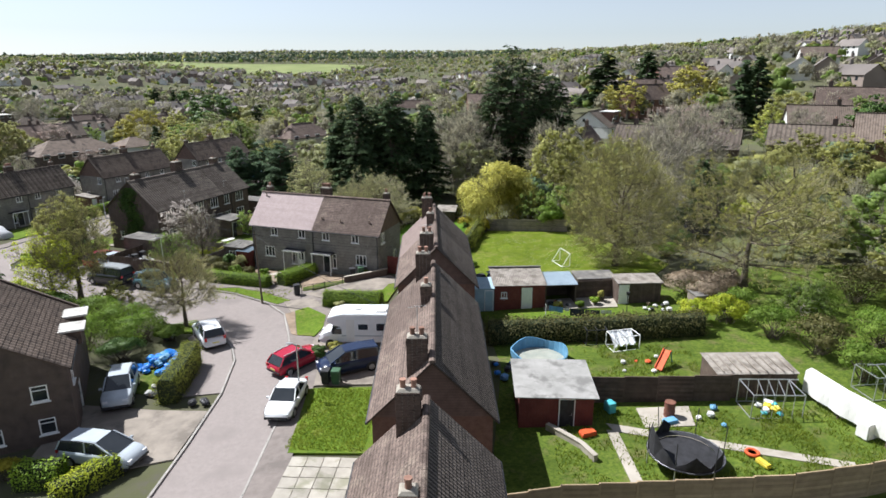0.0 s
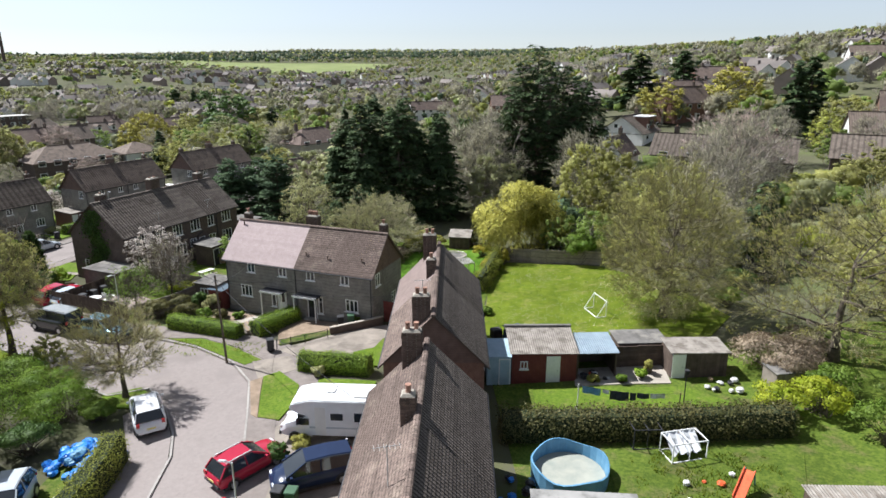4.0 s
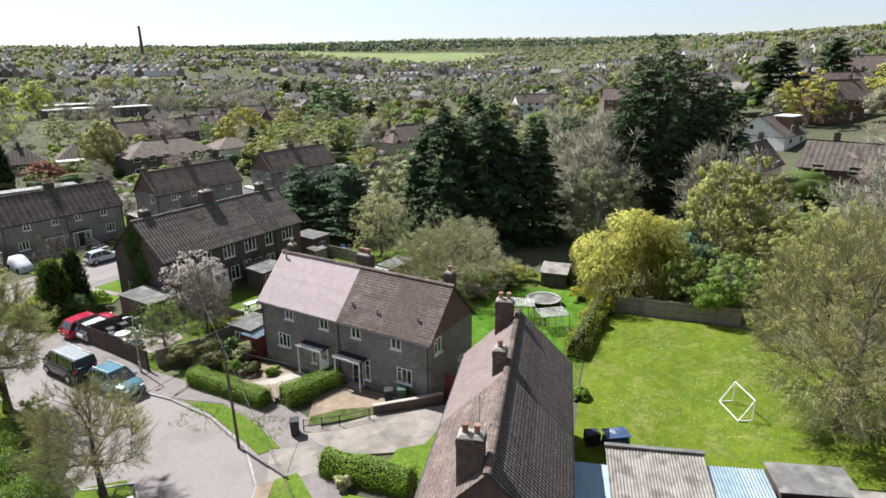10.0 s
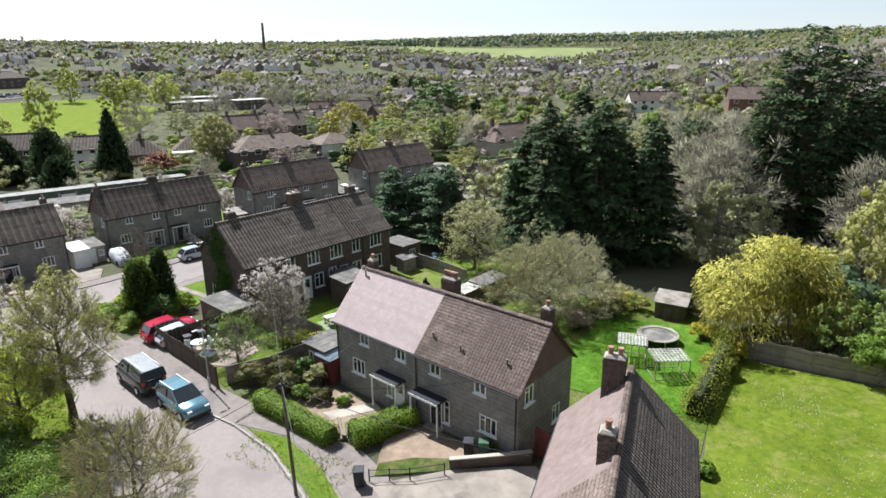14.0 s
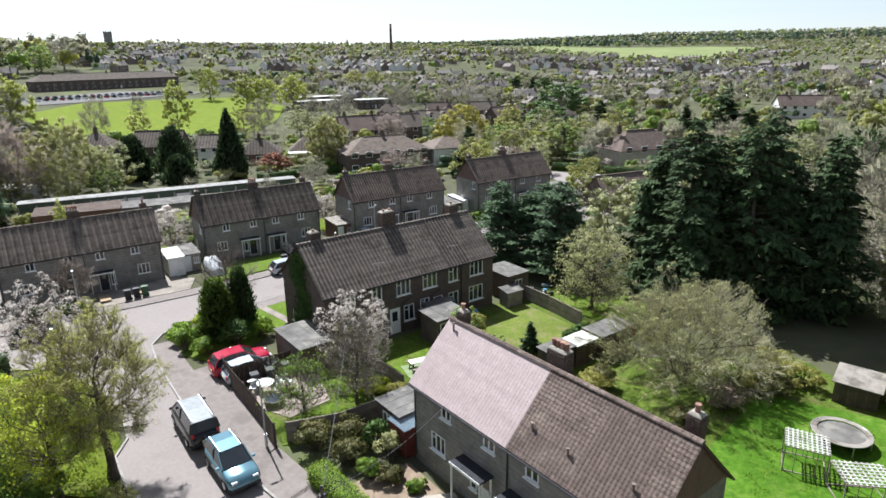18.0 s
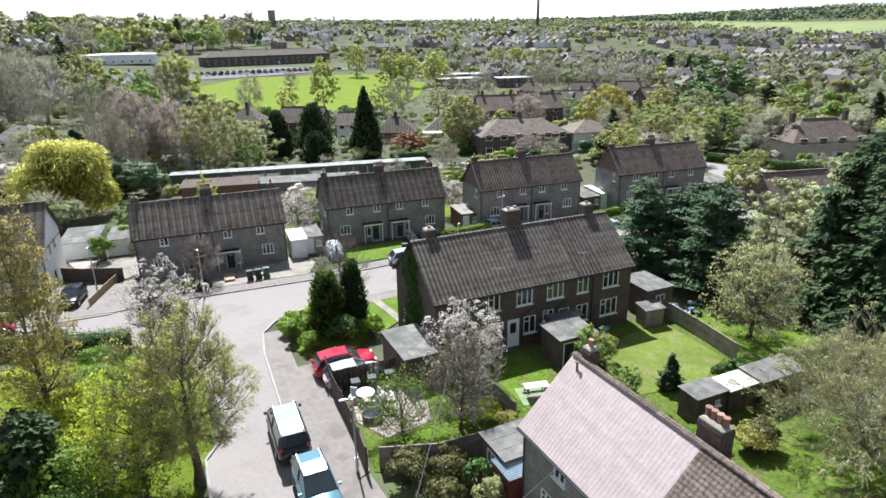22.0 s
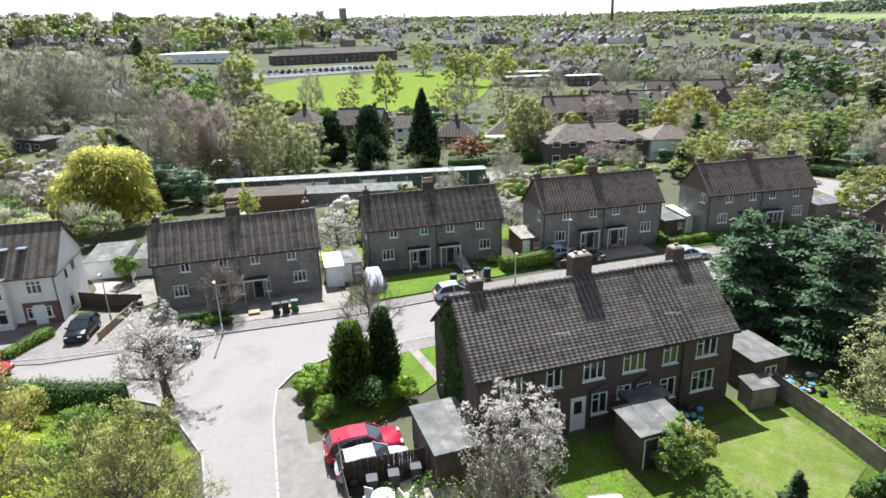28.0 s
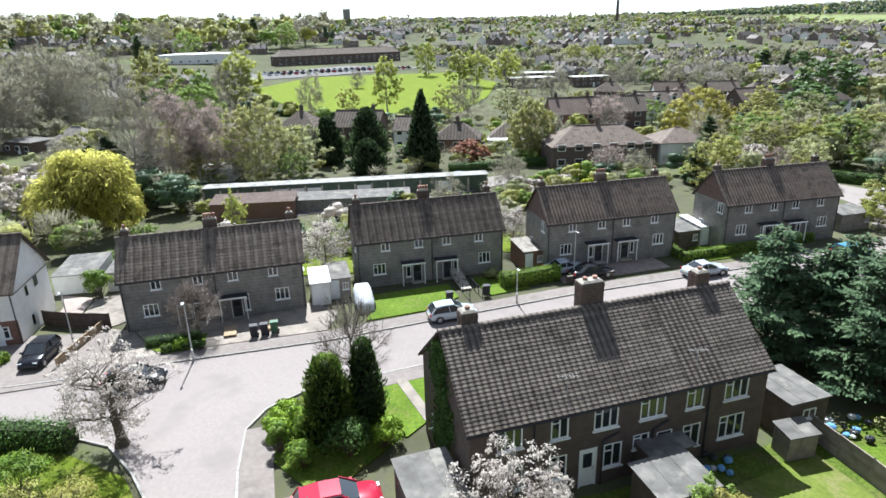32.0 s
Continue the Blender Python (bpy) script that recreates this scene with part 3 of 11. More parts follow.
draped("pavement", strip(KERB_E[:6], 0.06, 1.75), 0.12, PAVING, "worn grey pavement beside the road", "pavement")
draped("pavement", [(-29.8, 54.4), (-33, 54.3), (-36, 55.1), (-40, 56.4), (-44.2, 57.7), (-43.4, 61.2), (-41.3, 60.4), (-38.5, 59.5), (-34.0, 58.2), (-30.6, 57.0)], 0.115, PAVING, "grey pavement beside the yard fence", "pavement")
draped("pavement", strip(KERB_E[8:15], 0.06, 1.9), 0.12, PAVING, "worn grey pavement beside the road", "pavement")
draped("pavement", strip(KERB_E[17:], 0.06, 1.8), 0.12, PAVING, "worn grey pavement beside the road", "pavement")
draped("pavement", strip(KERB_F[2:], -1.8, -0.06), 0.12, PAVING, "worn grey pavement beside the road", "pavement")
draped("pavement", [(-11.2, 44.5), (-9.9, 43.6), (-10.2, 46.5), (-12.0, 49.3), (-13.7, 51.7), (-17.5, 54.2), (-22.0, 55.4), (-26.3, 55.6), (-26.3, 54.0), (-22.3, 54.4), (-18.6, 53.0), (-15.6, 51.0), (-13.0, 48.2)], 0.12, PAVING,
       "grey footpath behind the grass verge", "pavement")
draped("pavement", [(-11.0, 37.2), (-13.5, 43.1), (-15.4, 47.5), (-18.1, 50.5), (-22.2, 52.7), (-26.1, 53.8), (-30.2, 54.3), (-30.4, 56.9), (-26.0, 56.2), (-22.0, 55.7), (-17.5, 55.2), (-12.0, 52.2), (-9.6, 47.0), (-9.3, 41.0)], 0.085, PAVING, "worn asphalt footway round the verges", "pavement")
draped("grass_verge", [(-25.2, 54.0), (-22.3, 53.1), (-18.3, 51.0), (-16.8, 50.1), (-15.9, 51.0), (-18.7, 52.9), (-22.3, 54.3)], 0.12, LAWN, "mown grass verge by the road", "verge")
draped("grass_verge", [(-14.5, 48.2), (-13.6, 49.0), (-11.4, 47.0), (-10.9, 44.4), (-11.1, 42.6), (-12.6, 42.9), (-13.6, 45.6)], 0.17, LAWN, "mown grass verge by the road", "verge")

# ---- houses ----
def framed_window(parent, u, y, z0, w, h, panes=2, out=-1, label="", transom=True):
    """A white casement in a wall that faces -y (out=-1), from its lower left corner; parts: frame, panes, sill."""
    # added black backing behind the panes, standing in for the dark of the room
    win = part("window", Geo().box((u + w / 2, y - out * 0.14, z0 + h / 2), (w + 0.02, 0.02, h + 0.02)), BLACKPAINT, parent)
    g = Geo()
    f, d = 0.07, 0.07
    yc = y - out * 0.03
    for a, b, c, e in ((0, w, 0, f), (0, w, h - f, h), (0, f, f, h - f), (w - f, w, f, h - f)):
        g.box((u + (a + b) / 2, yc, z0 + (c + e) / 2), (b - a, d, e - c))
    for k in range(1, panes):
        g.box((u + w * k / panes, yc, z0 + h / 2), (f, d * 0.9, h - 2 * f))
    if transom and h > 0.8:
        g.box((u + w / panes / 2 + 0.02, yc, z0 + h * 0.7), (w / panes - f * 1.4, d * 0.85, 0.045))
    part("window_frame", g, WHITEPVC, win)
    for k in range(panes):
        part("pane", Geo().box((u + w * (k + 0.5) / panes, y - out * 0.055, z0 + h / 2), (w / panes - f * 0.9, 0.012, h - 2 * f)), GLASS, win)
    part("window_sill", Geo().box((u + w / 2, y + out * 0.03, z0 - 0.03), (w + 0.16, 0.16, 0.06)), WHITEPVC, win)
    return win


def wall_grid(g, u0, u1, z0, z1, holes, y, t=0.24):
    """One wall of thickness t between y and y+t with rectangular holes (u0, u1, z0, z1)."""
    us = sorted({u0, u1, *[k for h in holes for k in h[:2]]})
    zs = sorted({z0, z1, *[k for h in holes for k in h[2:]]})
    nu, nz = len(us), len(zs)
    solid = {(i, j) for i in range(nu - 1) for j in range(nz - 1)
             if not any(h[0] <= (us[i] + us[i + 1]) / 2 <= h[1] and h[2] <= (zs[j] + zs[j + 1]) / 2 <= h[3] for h in holes)}
    at = lambda i, j, k: (j * nu + i) * 2 + k
    faces = []
    for i, j in solid:
        faces += [(at(i, j, 0), at(i + 1, j, 0), at(i + 1, j + 1, 0), at(i, j + 1, 0)), (at(i, j, 1), at(i, j + 1, 1), at(i + 1, j + 1, 1), at(i + 1, j, 1))]
        for di, dj, a, b in ((-1, 0, (i, j), (i, j + 1)), (1, 0, (i + 1, j + 1), (i + 1, j)), (0, -1, (i + 1, j), (i, j)), (0, 1, (i, j + 1), (i + 1, j + 1))):
            if (i + di, j + dj) not in solid:
                faces.append((at(*a, 0), at(*b, 0), at(*b, 1), at(*a, 1)))
    return g.add([(u, y + k * t, z) for z in zs for u in us for k in (0, 1)], faces)


TILE_LIFT = 0.02


def tile_rows(L, run, rise, gauge=0.3, wave=0.36, depth=0.07, u0=0.0, lift=0.02):
    """A roof slope of lapped, gently rolled tile courses. Local: x along the eave, y up the plan run, z up."""
    slope = math.hypot(run, rise)
    rows, cols = max(3, round(slope / gauge)), max(1, round(L / wave))
    sy, sz = run / slope, rise / slope
    ny, nz = -sz, sy
    us = np.repeat(np.arange(cols) * (L / cols), 3) + np.tile(np.array([0.0, 0.5, 0.82]) * (L / cols), cols)
    us = np.append(us, L) + u0
    hs = np.append(np.tile(np.array([0.0, depth, depth * 0.55]), cols), 0.0)
    verts, quads = [], []
    n = len(us)
    for r in range(rows):
        a, b = slope * r / rows, slope * (r + 1) / rows + 0.02
        low = np.stack([us, a * sy + ny * (hs + lift), a * sz + nz * (hs + lift)], -1)
        high = np.stack([us, b * sy + ny * (hs * 0.9 + 0.006), b * sz + nz * (hs * 0.9 + 0.006)], -1)
        under = np.stack([us, a * sy + 0 * us, a * sz + 0 * us], -1)
        start = r * 3 * n
        verts += [under, low, high]
        k = np.arange(n - 1)
        for o in (0, n):
            quads.append(np.stack([start + o + k, start + o + k + 1, start + o + n + k + 1, start + o + n + k], -1))
    return np.concatenate(verts), np.concatenate(quads)


def slope(parent, L, run, rise, material, m, gauge=0.3, single=None):
    """One roof slope; single: the stretch (u0, u1) in which each tile is a piece of its own."""
    wave, depth = (0.36, 0.09) if material in (TILEDARK, TILEBROWN) else (0.338, 0.06) if material == TILETERRACE else (0.21, 0.008) if material == TILEPINK else (0.21, 0.018)
    gauge = gauge if wave > 0.22 else 0.2
    lift = 0.03 if material == TILETERRACE else 0.01 if material == TILEPINK else TILE_LIFT
    spans = [(0, L)] if not single else [(0, single[0]), (single[1], L)]
    got = [tile_rows(b - a, run, rise, gauge, wave, depth, a, lift) for a, b in spans if b - a > 0.25]
    v = np.concatenate([g[0] for g in got])
    q = np.concatenate([g[1] + sum(len(h[0]) for h in got[:k]) for k, g in enumerate(got)])
    roof = part("roof", fast_mesh("roof", v, q), material, parent, m=m)
    tagged(roof, kind="stuff")
    if single:
        length = math.hypot(run, rise)
        rows, cols = max(3, round(length / gauge)), max(1, round((single[1] - single[0]) / wave))
        w = (single[1] - single[0]) / cols
        one = fast_mesh("tile", *one_tile(w, length / rows, run / length, rise / length, depth, lift))
        rng = random.Random(int(L * 100))
        for r in range(rows):
            for c in range(cols):
                part("tile", one, material, roof, m=pose(single[0] + c * w, length * r / rows * run / length, length * r / rows * rise / length, rng.uniform(-0.5, 0.5), rng.uniform(-0.7, 0.7), rng.uniform(-0.5, 0.5)))
    return roof


def one_tile(w, length, sy, sz, depth, lift=0.02):
    ny, nz = -sz, sy
    us, hs = np.array([0.003, 0.5 * w, 0.82 * w, w - 0.003]), np.array([0.0, depth, depth * 0.55, 0.0])
    b = length + 0.02
    under = np.stack([us, 0 * us, 0 * us], -1)
    low = np.stack([us, ny * (hs + lift), nz * (hs + lift)], -1)
    high = np.stack([us, b * sy + ny * (hs * 0.9 + 0.006), b * sz + nz * (hs * 0.9 + 0.006)], -1)
    k = np.arange(3)
    return np.concatenate([under, low, high]), np.concatenate([np.stack([o + k, o + k + 1, o + 4 + k + 1, o + 4 + k], -1) for o in (0, 4)])


def chimney(parent, u, y, top, base, w=0.9, d=0.6, pots=2, bricks=False, pot_h=0.35, along="x"):
    """A brick stack with a corbelled head, flaunching and clay pots."""
    sx, sy = (w, d) if along == "x" else (d, w)
    core = Geo().box((u, y, (base + top) / 2), (sx - 0.04, sy - 0.04, top - base - 0.02))
    st = part("chimney", core, MORTAR, parent)
    h = 0.075
    rows = int((top - base) / h)
    g = Geo()
    brick = Geo().box((0, 0, 0), (0.215, 0.05, 0.062)).mesh("brick") if bricks else None
    for r in range(rows):
        z = base + (r + 0.5) * h
        grow = 0.05 if rows - 4 <= r < rows - 1 else 0.0
        shift = 0.06 if r % 2 else -0.06
        for side, (length, off) in enumerate(((sx, sy / 2), (sx, -sy / 2), (sy, sx / 2), (sy, -sx / 2))):
            n = max(1, round(length / 0.225))
            for k in range(n):
                c = (k + 0.5) / n * length - length / 2 + (shift * 0.4 if 0 < k < n - 1 else 0)
                o = (abs(off) + grow / 2) * (1 if off > 0 else -1)
                pos = (u + c, y + o, z) if side < 2 else (u + o, y + c, z)
                if brick and r > rows - 11:
                    part("brick", brick, CHIMBRICK, st, m=pose(*pos, 0, 0, 0 if side < 2 else 90))
                else:
                    g.box(pos, (length / n - 0.012, 0.05, 0.062) if side < 2 else (0.05, length / n - 0.012, 0.062))
    part("brickwork", g, CHIMBRICK, st)
    part("flaunching", Geo().box((u, y, top + 0.04), (sx, sy, 0.1), top=0.7), MORTAR, st)
    for k in range(pots):
        o = (k - (pots - 1) / 2) * (w / (pots + 0.2))
        p = (u + o, y) if along == "x" else (u, y + o)
        g = Geo().tube((*p, top + 0.06), (*p, top + 0.06 + pot_h), 0.12, 0.105, 10)
        g.tube((*p, top + pot_h), (*p, top + pot_h + 0.08), 0.135, 0.135, 10)
        part("chimney_pot", g, POT, st)
    return st


def house(name, label, m, L, D, eave, rise, wall_mat, roofs, front=(), back=(), gable_r=(), gable_l=(), over=0.22, ridge_mat=None, gable_mat=None, group="", gauge=0.3, single_f=None, single_b=None):
    """A gabled house. Local: x along the ridge from 0 to L, y from 0 (front) to D, z from the ground.
    front, back, gables: (kind, u, z0, w, h, panes). roofs: (u0, u1, front material, back material)."""
    h = thing(name, m, label, "house", group)
    t = 0.24
    cut = lambda rows: [(r[1], r[1] + r[3], r[2], r[2] + r[4]) for r in rows if r[0] in ("win", "door")]
    g = Geo()
    wall_grid(g, 0, L, -0.6, eave, cut(front), 0, t)
    part("front_wall", g, wall_mat, h)
    g = Geo()
    wall_grid(g, 0, L, -0.6, eave, cut(back), D - t, t)
    part("back_wall", g, wall_mat, h)
    for side, rows, x in (("left", gable_l, 0.0), ("right", gable_r, L - t)):
        g = Geo()
        wall_grid(g, t, D - t, -0.6, eave, cut(rows), 0, t)
        g.v = [(x + py, px, pz) for px, py, pz in g.v]
        part("side_wall", g, wall_mat, h)
        peak = Geo()
        xs = (x, x + t)
        prof = [(0.0, eave), (D, eave), (D / 2, eave + rise)]
        peak.add([(a, p[0], p[1]) for a in xs for p in prof], [(0, 1, 2), (5, 4, 3), (0, 3, 4, 1), (1, 4, 5, 2), (2, 5, 3, 0)])
        part("gable", peak, gable_mat or wall_mat, h)
        for r in rows:
            if r[0] == "win":
                w = framed_window(h, 0, 0, 0, r[3], r[4], r[5])
                w.matrix_local = (pose(0, r[1] + r[3], r[2], 0, 0, -90) if side == "left" else pose(L, r[1], r[2], 0, 0, 90))
    part("upper_floor", Geo().span(t, L - t, t, D - t, eave - 0.1, eave), TIMBER, h)
    run = D / 2 + over
    drop = rise * over / (D / 2)
    for u0, u1, mf, mb in roofs:
        a = u0 - (over if u0 == 0 else 0)
        b = u1 + (over if u1 == L else 0)
        slope(h, b - a, run, rise + drop, mf, pose(a, -over, eave - drop + 0.06), gauge, single_f if u1 == L else None)
        slope(h, b - a, run, rise + drop, mb, pose(b, D + over, eave - drop + 0.06, 0, 0, 180), gauge, single_b if u1 == L else None)
        deck = Geo()
        for s, y0 in ((1, -over), (-1, D + over)):
            p = [(y0, eave - drop - 0.05), (D / 2, eave + rise - 0.05), (D / 2, eave + rise + 0.05), (y0, eave - drop + 0.055)]
            deck.add([(x, *q) for x in (a + 0.02, b - 0.02) for q in p], [(0, 1, 2, 3), (7, 6, 5, 4), (0, 4, 5, 1), (1, 5, 6, 2), (2, 6, 7, 3), (3, 7, 4, 0)])
        part("roof_deck", deck, TIMBER, h)
        n = max(2, round((b - a) / 0.45))
        ridge = Geo()
        for k in range(n):
            x0, x1 = a + (b - a) * k / n, a + (b - a) * (k + 1) / n - 0.015
            ring = [[(x, D / 2 + 0.16 * math.cos(c), eave + rise + 0.05 + 0.11 * math.sin(c)) for c in np.linspace(0, math.pi, 6)] for x in (x0, x1)]
            ridge.loft([r + [(r[0][0], D / 2, eave + rise)] for r in ring])
        part("ridge_tiles", ridge, ridge_mat or mf, h)
    for y, s in ((-over - 0.05, -1), (D + over + 0.05, 1)):
        part("gutter", Geo().tube((-over, y, eave - drop - 0.02), (L + over, y, eave - drop - 0.02), 0.055, n=6), BLACKPAINT, h)
    for r in front:
        if r[0] == "win":
            framed_window(h, r[1], 0, r[2], r[3], r[4], r[5])
        elif r[0] == "door":
            door(h, r[1], 0, r[2], r[3], r[4], r[5])
    for r in back:
        if r[0] in ("win", "door"):
            w = framed_window(h, 0, 0, 0, r[3], r[4], r[5]) if r[0] == "win" else door(h, 0, 0, 0, r[3], r[4], r[5])
            w.matrix_local = pose(r[1] + r[3], D, r[2], 0, 0, 180)
    return h


def door(parent, u, y, z0, w, h, material):
    d = part("door", Geo().box((u + w / 2, y + 0.08, z0 + h / 2), (w - 0.1, 0.05, h - 0.06)), material, parent)
    g = Geo()
    for a, b, c, e in ((0, w, h - 0.06, h), (0, 0.06, 0, h - 0.06), (w - 0.06, w, 0, h - 0.06)):
        g.box((u + (a + b) / 2, y + 0.05, z0 + (c + e) / 2), (b - a, 0.1, e - c))
    part("door_frame", g, WHITEPVC, d)
    part("pane", Geo().box((u + w / 2, y + 0.05, z0 + h * 0.68), (w * 0.5, 0.02, h * 0.36)), GLASS, d)
    part("door_handle", Geo().box((u + w * 0.82, y + 0.03, z0 + h * 0.48), (0.03, 0.06, 0.14)), STEEL, d)
    part("step", Geo().box((u + w / 2, y - 0.25, z0 - 0.08), (w + 0.3, 0.5, 0.16)), CONCRETE, d)
    return d


def porch(parent, u, z, w=2.3, d=0.95, legs=True):
    """A flat lead canopy on white posts over a door."""
    c = part("canopy", Geo().box((u + w / 2, -d / 2, z), (w, d, 0.1)), LEAD, parent)
    part("fascia", Geo().box((u + w / 2, -d - 0.012, z - 0.02), (w + 0.02, 0.025, 0.14)), WHITEPVC, c)
    if legs:
        for x in (u + 0.08, u + w - 0.08):
            part("post", Geo().box((x, -d + 0.1, z / 2 - 0.05), (0.08, 0.08, z - 0.1)), WHITEPVC, c)
    return c


def airey(label, x, y, z, angle, right, brown, ridge_mat, group, mirror=False, L=14.9, gable_win=True, single=None):
    """One of the pairs of concrete-panelled houses; x, y: the left front corner seen from the front."""
    E = 4.62
    k = L / 14.9
    wins = [("win", u * k, E - 1.14, 0.82, 1.06, 2) for u in (2.38, 5.7, 8.55, 11.9)]
    wins += [("win", 1.5 * k, 1.15, 1.2, 1.1, 3), ("win", 12.3 * k, 1.15, 1.2, 1.1, 3)]
    wins += [("win", 4.75 * k, 0.55, 0.5, 1.55, 1), ("win", 9.62 * k, 0.55, 0.45, 1.55, 1)]
    wins += [("door", 5.4 * k, 0.05, 0.95, 2.05, WHITEPVC if not mirror else BLACKPAINT), ("door", 8.5 * k, 0.05, 0.95, 2.05, BLACKPAINT)]
    gr = [("win", 0.6, E - 1.2, 0.85, 1.1, 2), ("win", 3.6, 0.9, 0.8, 1.1, 2)] if gable_win else []
    bk = [("win", u * k, E - 1.15, 1.1, 1.05, 2) for u in (2, 5.2, 8.8, 11.8)] + [("win", 2.0 * k, 1.0, 1.5, 1.1, 3), ("win", 11 * k, 1.0, 1.5, 1.1, 3)]
    h = house("semi_detached_house", label, pose(x, y, z, 0, 0, angle), L, 5.6, E, 2.85, PANEL, right, wins, bk, gr, gr, ridge_mat=ridge_mat, gable_mat=GABLETILE, group=group, single_f=single)
    porch(h, 4.2 * k, 2.2)
    porch(h, 7.6 * k, 2.2)
    for u in (0.12, L / 2, L - 0.12):
        part("downpipe", Geo().tube((u, -0.07, 0.0), (u, -0.07, E - 0.1), 0.04, n=6), BLACKPAINT, h)
    chimney(h, L / 2, 3.3, 8.35, 6.7, 1.1, 0.6, 4)
    chimney(h, 0.55, 3.1, 8.1, 6.9, 0.6, 0.5, 1)
    chimney(h, L - 0.6, 3.6, 8.1, 6.4, 0.6, 0.5, 1)
    return h


def corner(cx, cy, angle, L, D):
    """The left front corner of a house from the middle of its ridge."""
    a = radians(angle)
    return cx - math.cos(a) * L / 2 + math.sin(a) * D / 2, cy - math.sin(a) * L / 2 - math.cos(a) * D / 2


GREY = "concrete-panelled pair of houses with a "
x, y = corner(-15.33, 62.0, -13.8, 14.9, 5.6)
pink = airey(GREY + "half pink, half brown tiled roof", x, y, 0.02, -13.8, [(0, 7.45, TILEPINK, TILEBROWN), (7.45, 14.9, TILERED, TILERED)], TILEBROWN, TILERED, "concrete panel houses", single=(3.6, 6.5))
for cx, cy, a, z, L in ((-72.4, 63.86, 73.0, -1.82, 14.9), (-69.0, 83.75, 71.4, -1.72, 14.6), (-61.2, 100.4, 71.5, -1.05, 14.2), (-54.1, 118.5, 70.2, -0.75, 13.8)):
    x, y = corner(cx, cy, a, L, 5.6)
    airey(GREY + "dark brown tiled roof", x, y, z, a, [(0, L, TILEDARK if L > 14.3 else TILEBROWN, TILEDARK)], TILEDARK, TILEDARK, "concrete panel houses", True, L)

# brick terrace
E = 4.7
rows = [("win", u, E - 1.42, w, 1.3, n) for u, w, n in ((1.36, 1.3, 3), (4.14, 0.95, 2), (6.48, 1.35, 3), (9.1, 1.45, 3), (11.83, 1.0, 2), (14.2, 1.5, 3))]
rows += [("win", u, 0.9, w, 1.4, n) for u, w, n in ((1.5, 1.2, 2), (4.12, 0.95, 2), (7.12, 1.05, 2), (11.8, 1.1, 2), (14.1, 1.6, 3))]
rows += [("win", 8.8, 1.6, 0.95, 0.85, 2), ("door", 5.76, 0.0, 1.0, 2.3, WHITEPVC), ("door", 10.2, 0.0, 0.95, 2.3, BLACKPAINT)]
bx, by = corner(-38.6, 75.97, 74.8, 16.9, 7.7)
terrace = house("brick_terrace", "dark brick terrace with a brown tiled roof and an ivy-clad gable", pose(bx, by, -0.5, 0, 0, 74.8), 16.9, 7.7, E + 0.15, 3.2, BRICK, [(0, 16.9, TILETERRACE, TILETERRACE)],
                rows, [("win", u, 3.3, 1.2, 1.1, 2) for u in (2, 6, 10, 14)], [("win", 5.5, 3.2, 0.8, 1.1, 2)], [("win", 5.6, 0.9, 0.6, 1.0, 1)], gauge=0.2, single_f=(12.0, 14.4))
for u, w, top in ((1.5, 0.8, 8.75), (8.4, 1.3, 9.35), (15.4, 0.8, 8.9)):
    chimney(terrace, u, 4.3, top, 7.2, w, 0.75, 1 if w < 1 else 2, pot_h=0.15)
for u in (3.25, 13.2):
    part("downpipe", Geo().tube((u, -0.08, 0), (u, -0.08, E), 0.05, n=6), BLACKPAINT, terrace)
for u in (7.0, 9.9):
    part("soil_pipe", Geo().tube((u, -0.08, 0), (u, -0.08, 2.6), 0.05, n=6).tube((u, -0.08, 2.6), (u + 0.9, -0.08, 2.95), 0.05, n=6), BLACKPAINT, terrace)

# the stepped row of brick houses along the road
ROWLABEL = "brick semi-detached pair with a weathered red-brown tiled roof"
for cx, cy, a, L, z, ridge, near in ((-2.13, 49.0, 96.6, 14.4, 0.4, 8.0, True), (-0.45, 31.67, 95.9, 14.95, 0.4, 7.73, True), (1.15, 13.6, 95.4, 14.9, 0.4, 7.6, False)):
    x, y = corner(cx, cy, a, L, 5.7)
    rise = 2.85
    e = ridge - z - rise
    bw = [("win", u, e - 1.2, 1.1, 1.1, 2) for u in (1.6, 5.2, 8.4, 12)] + [("win", u, 0.9, 1.5, 1.2, 3) for u in (1.4, 12)] + [("door", u, 0.02, 0.95, 2.05, WHITEPVC) for u in (5.6, 8.4)]
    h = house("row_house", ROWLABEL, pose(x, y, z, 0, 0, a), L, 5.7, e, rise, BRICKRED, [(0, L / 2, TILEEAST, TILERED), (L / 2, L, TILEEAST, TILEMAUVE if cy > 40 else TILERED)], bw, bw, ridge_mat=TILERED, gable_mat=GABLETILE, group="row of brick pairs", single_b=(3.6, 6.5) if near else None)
    chimney(h, 0.75, 3.55, e + rise + 0.95, e + 1.6, 0.95, 0.62, 2, near, along="y")
    chimney(h, L - 0.75, 3.55, e + rise + 0.95, e + 1.6, 0.95, 0.62, 2, near and cy < 40, along="y")
    chimney(h, L / 2 + 0.9, 3.25, e + rise + 0.75, e + 2.0, 0.6, 0.6, 1, near)

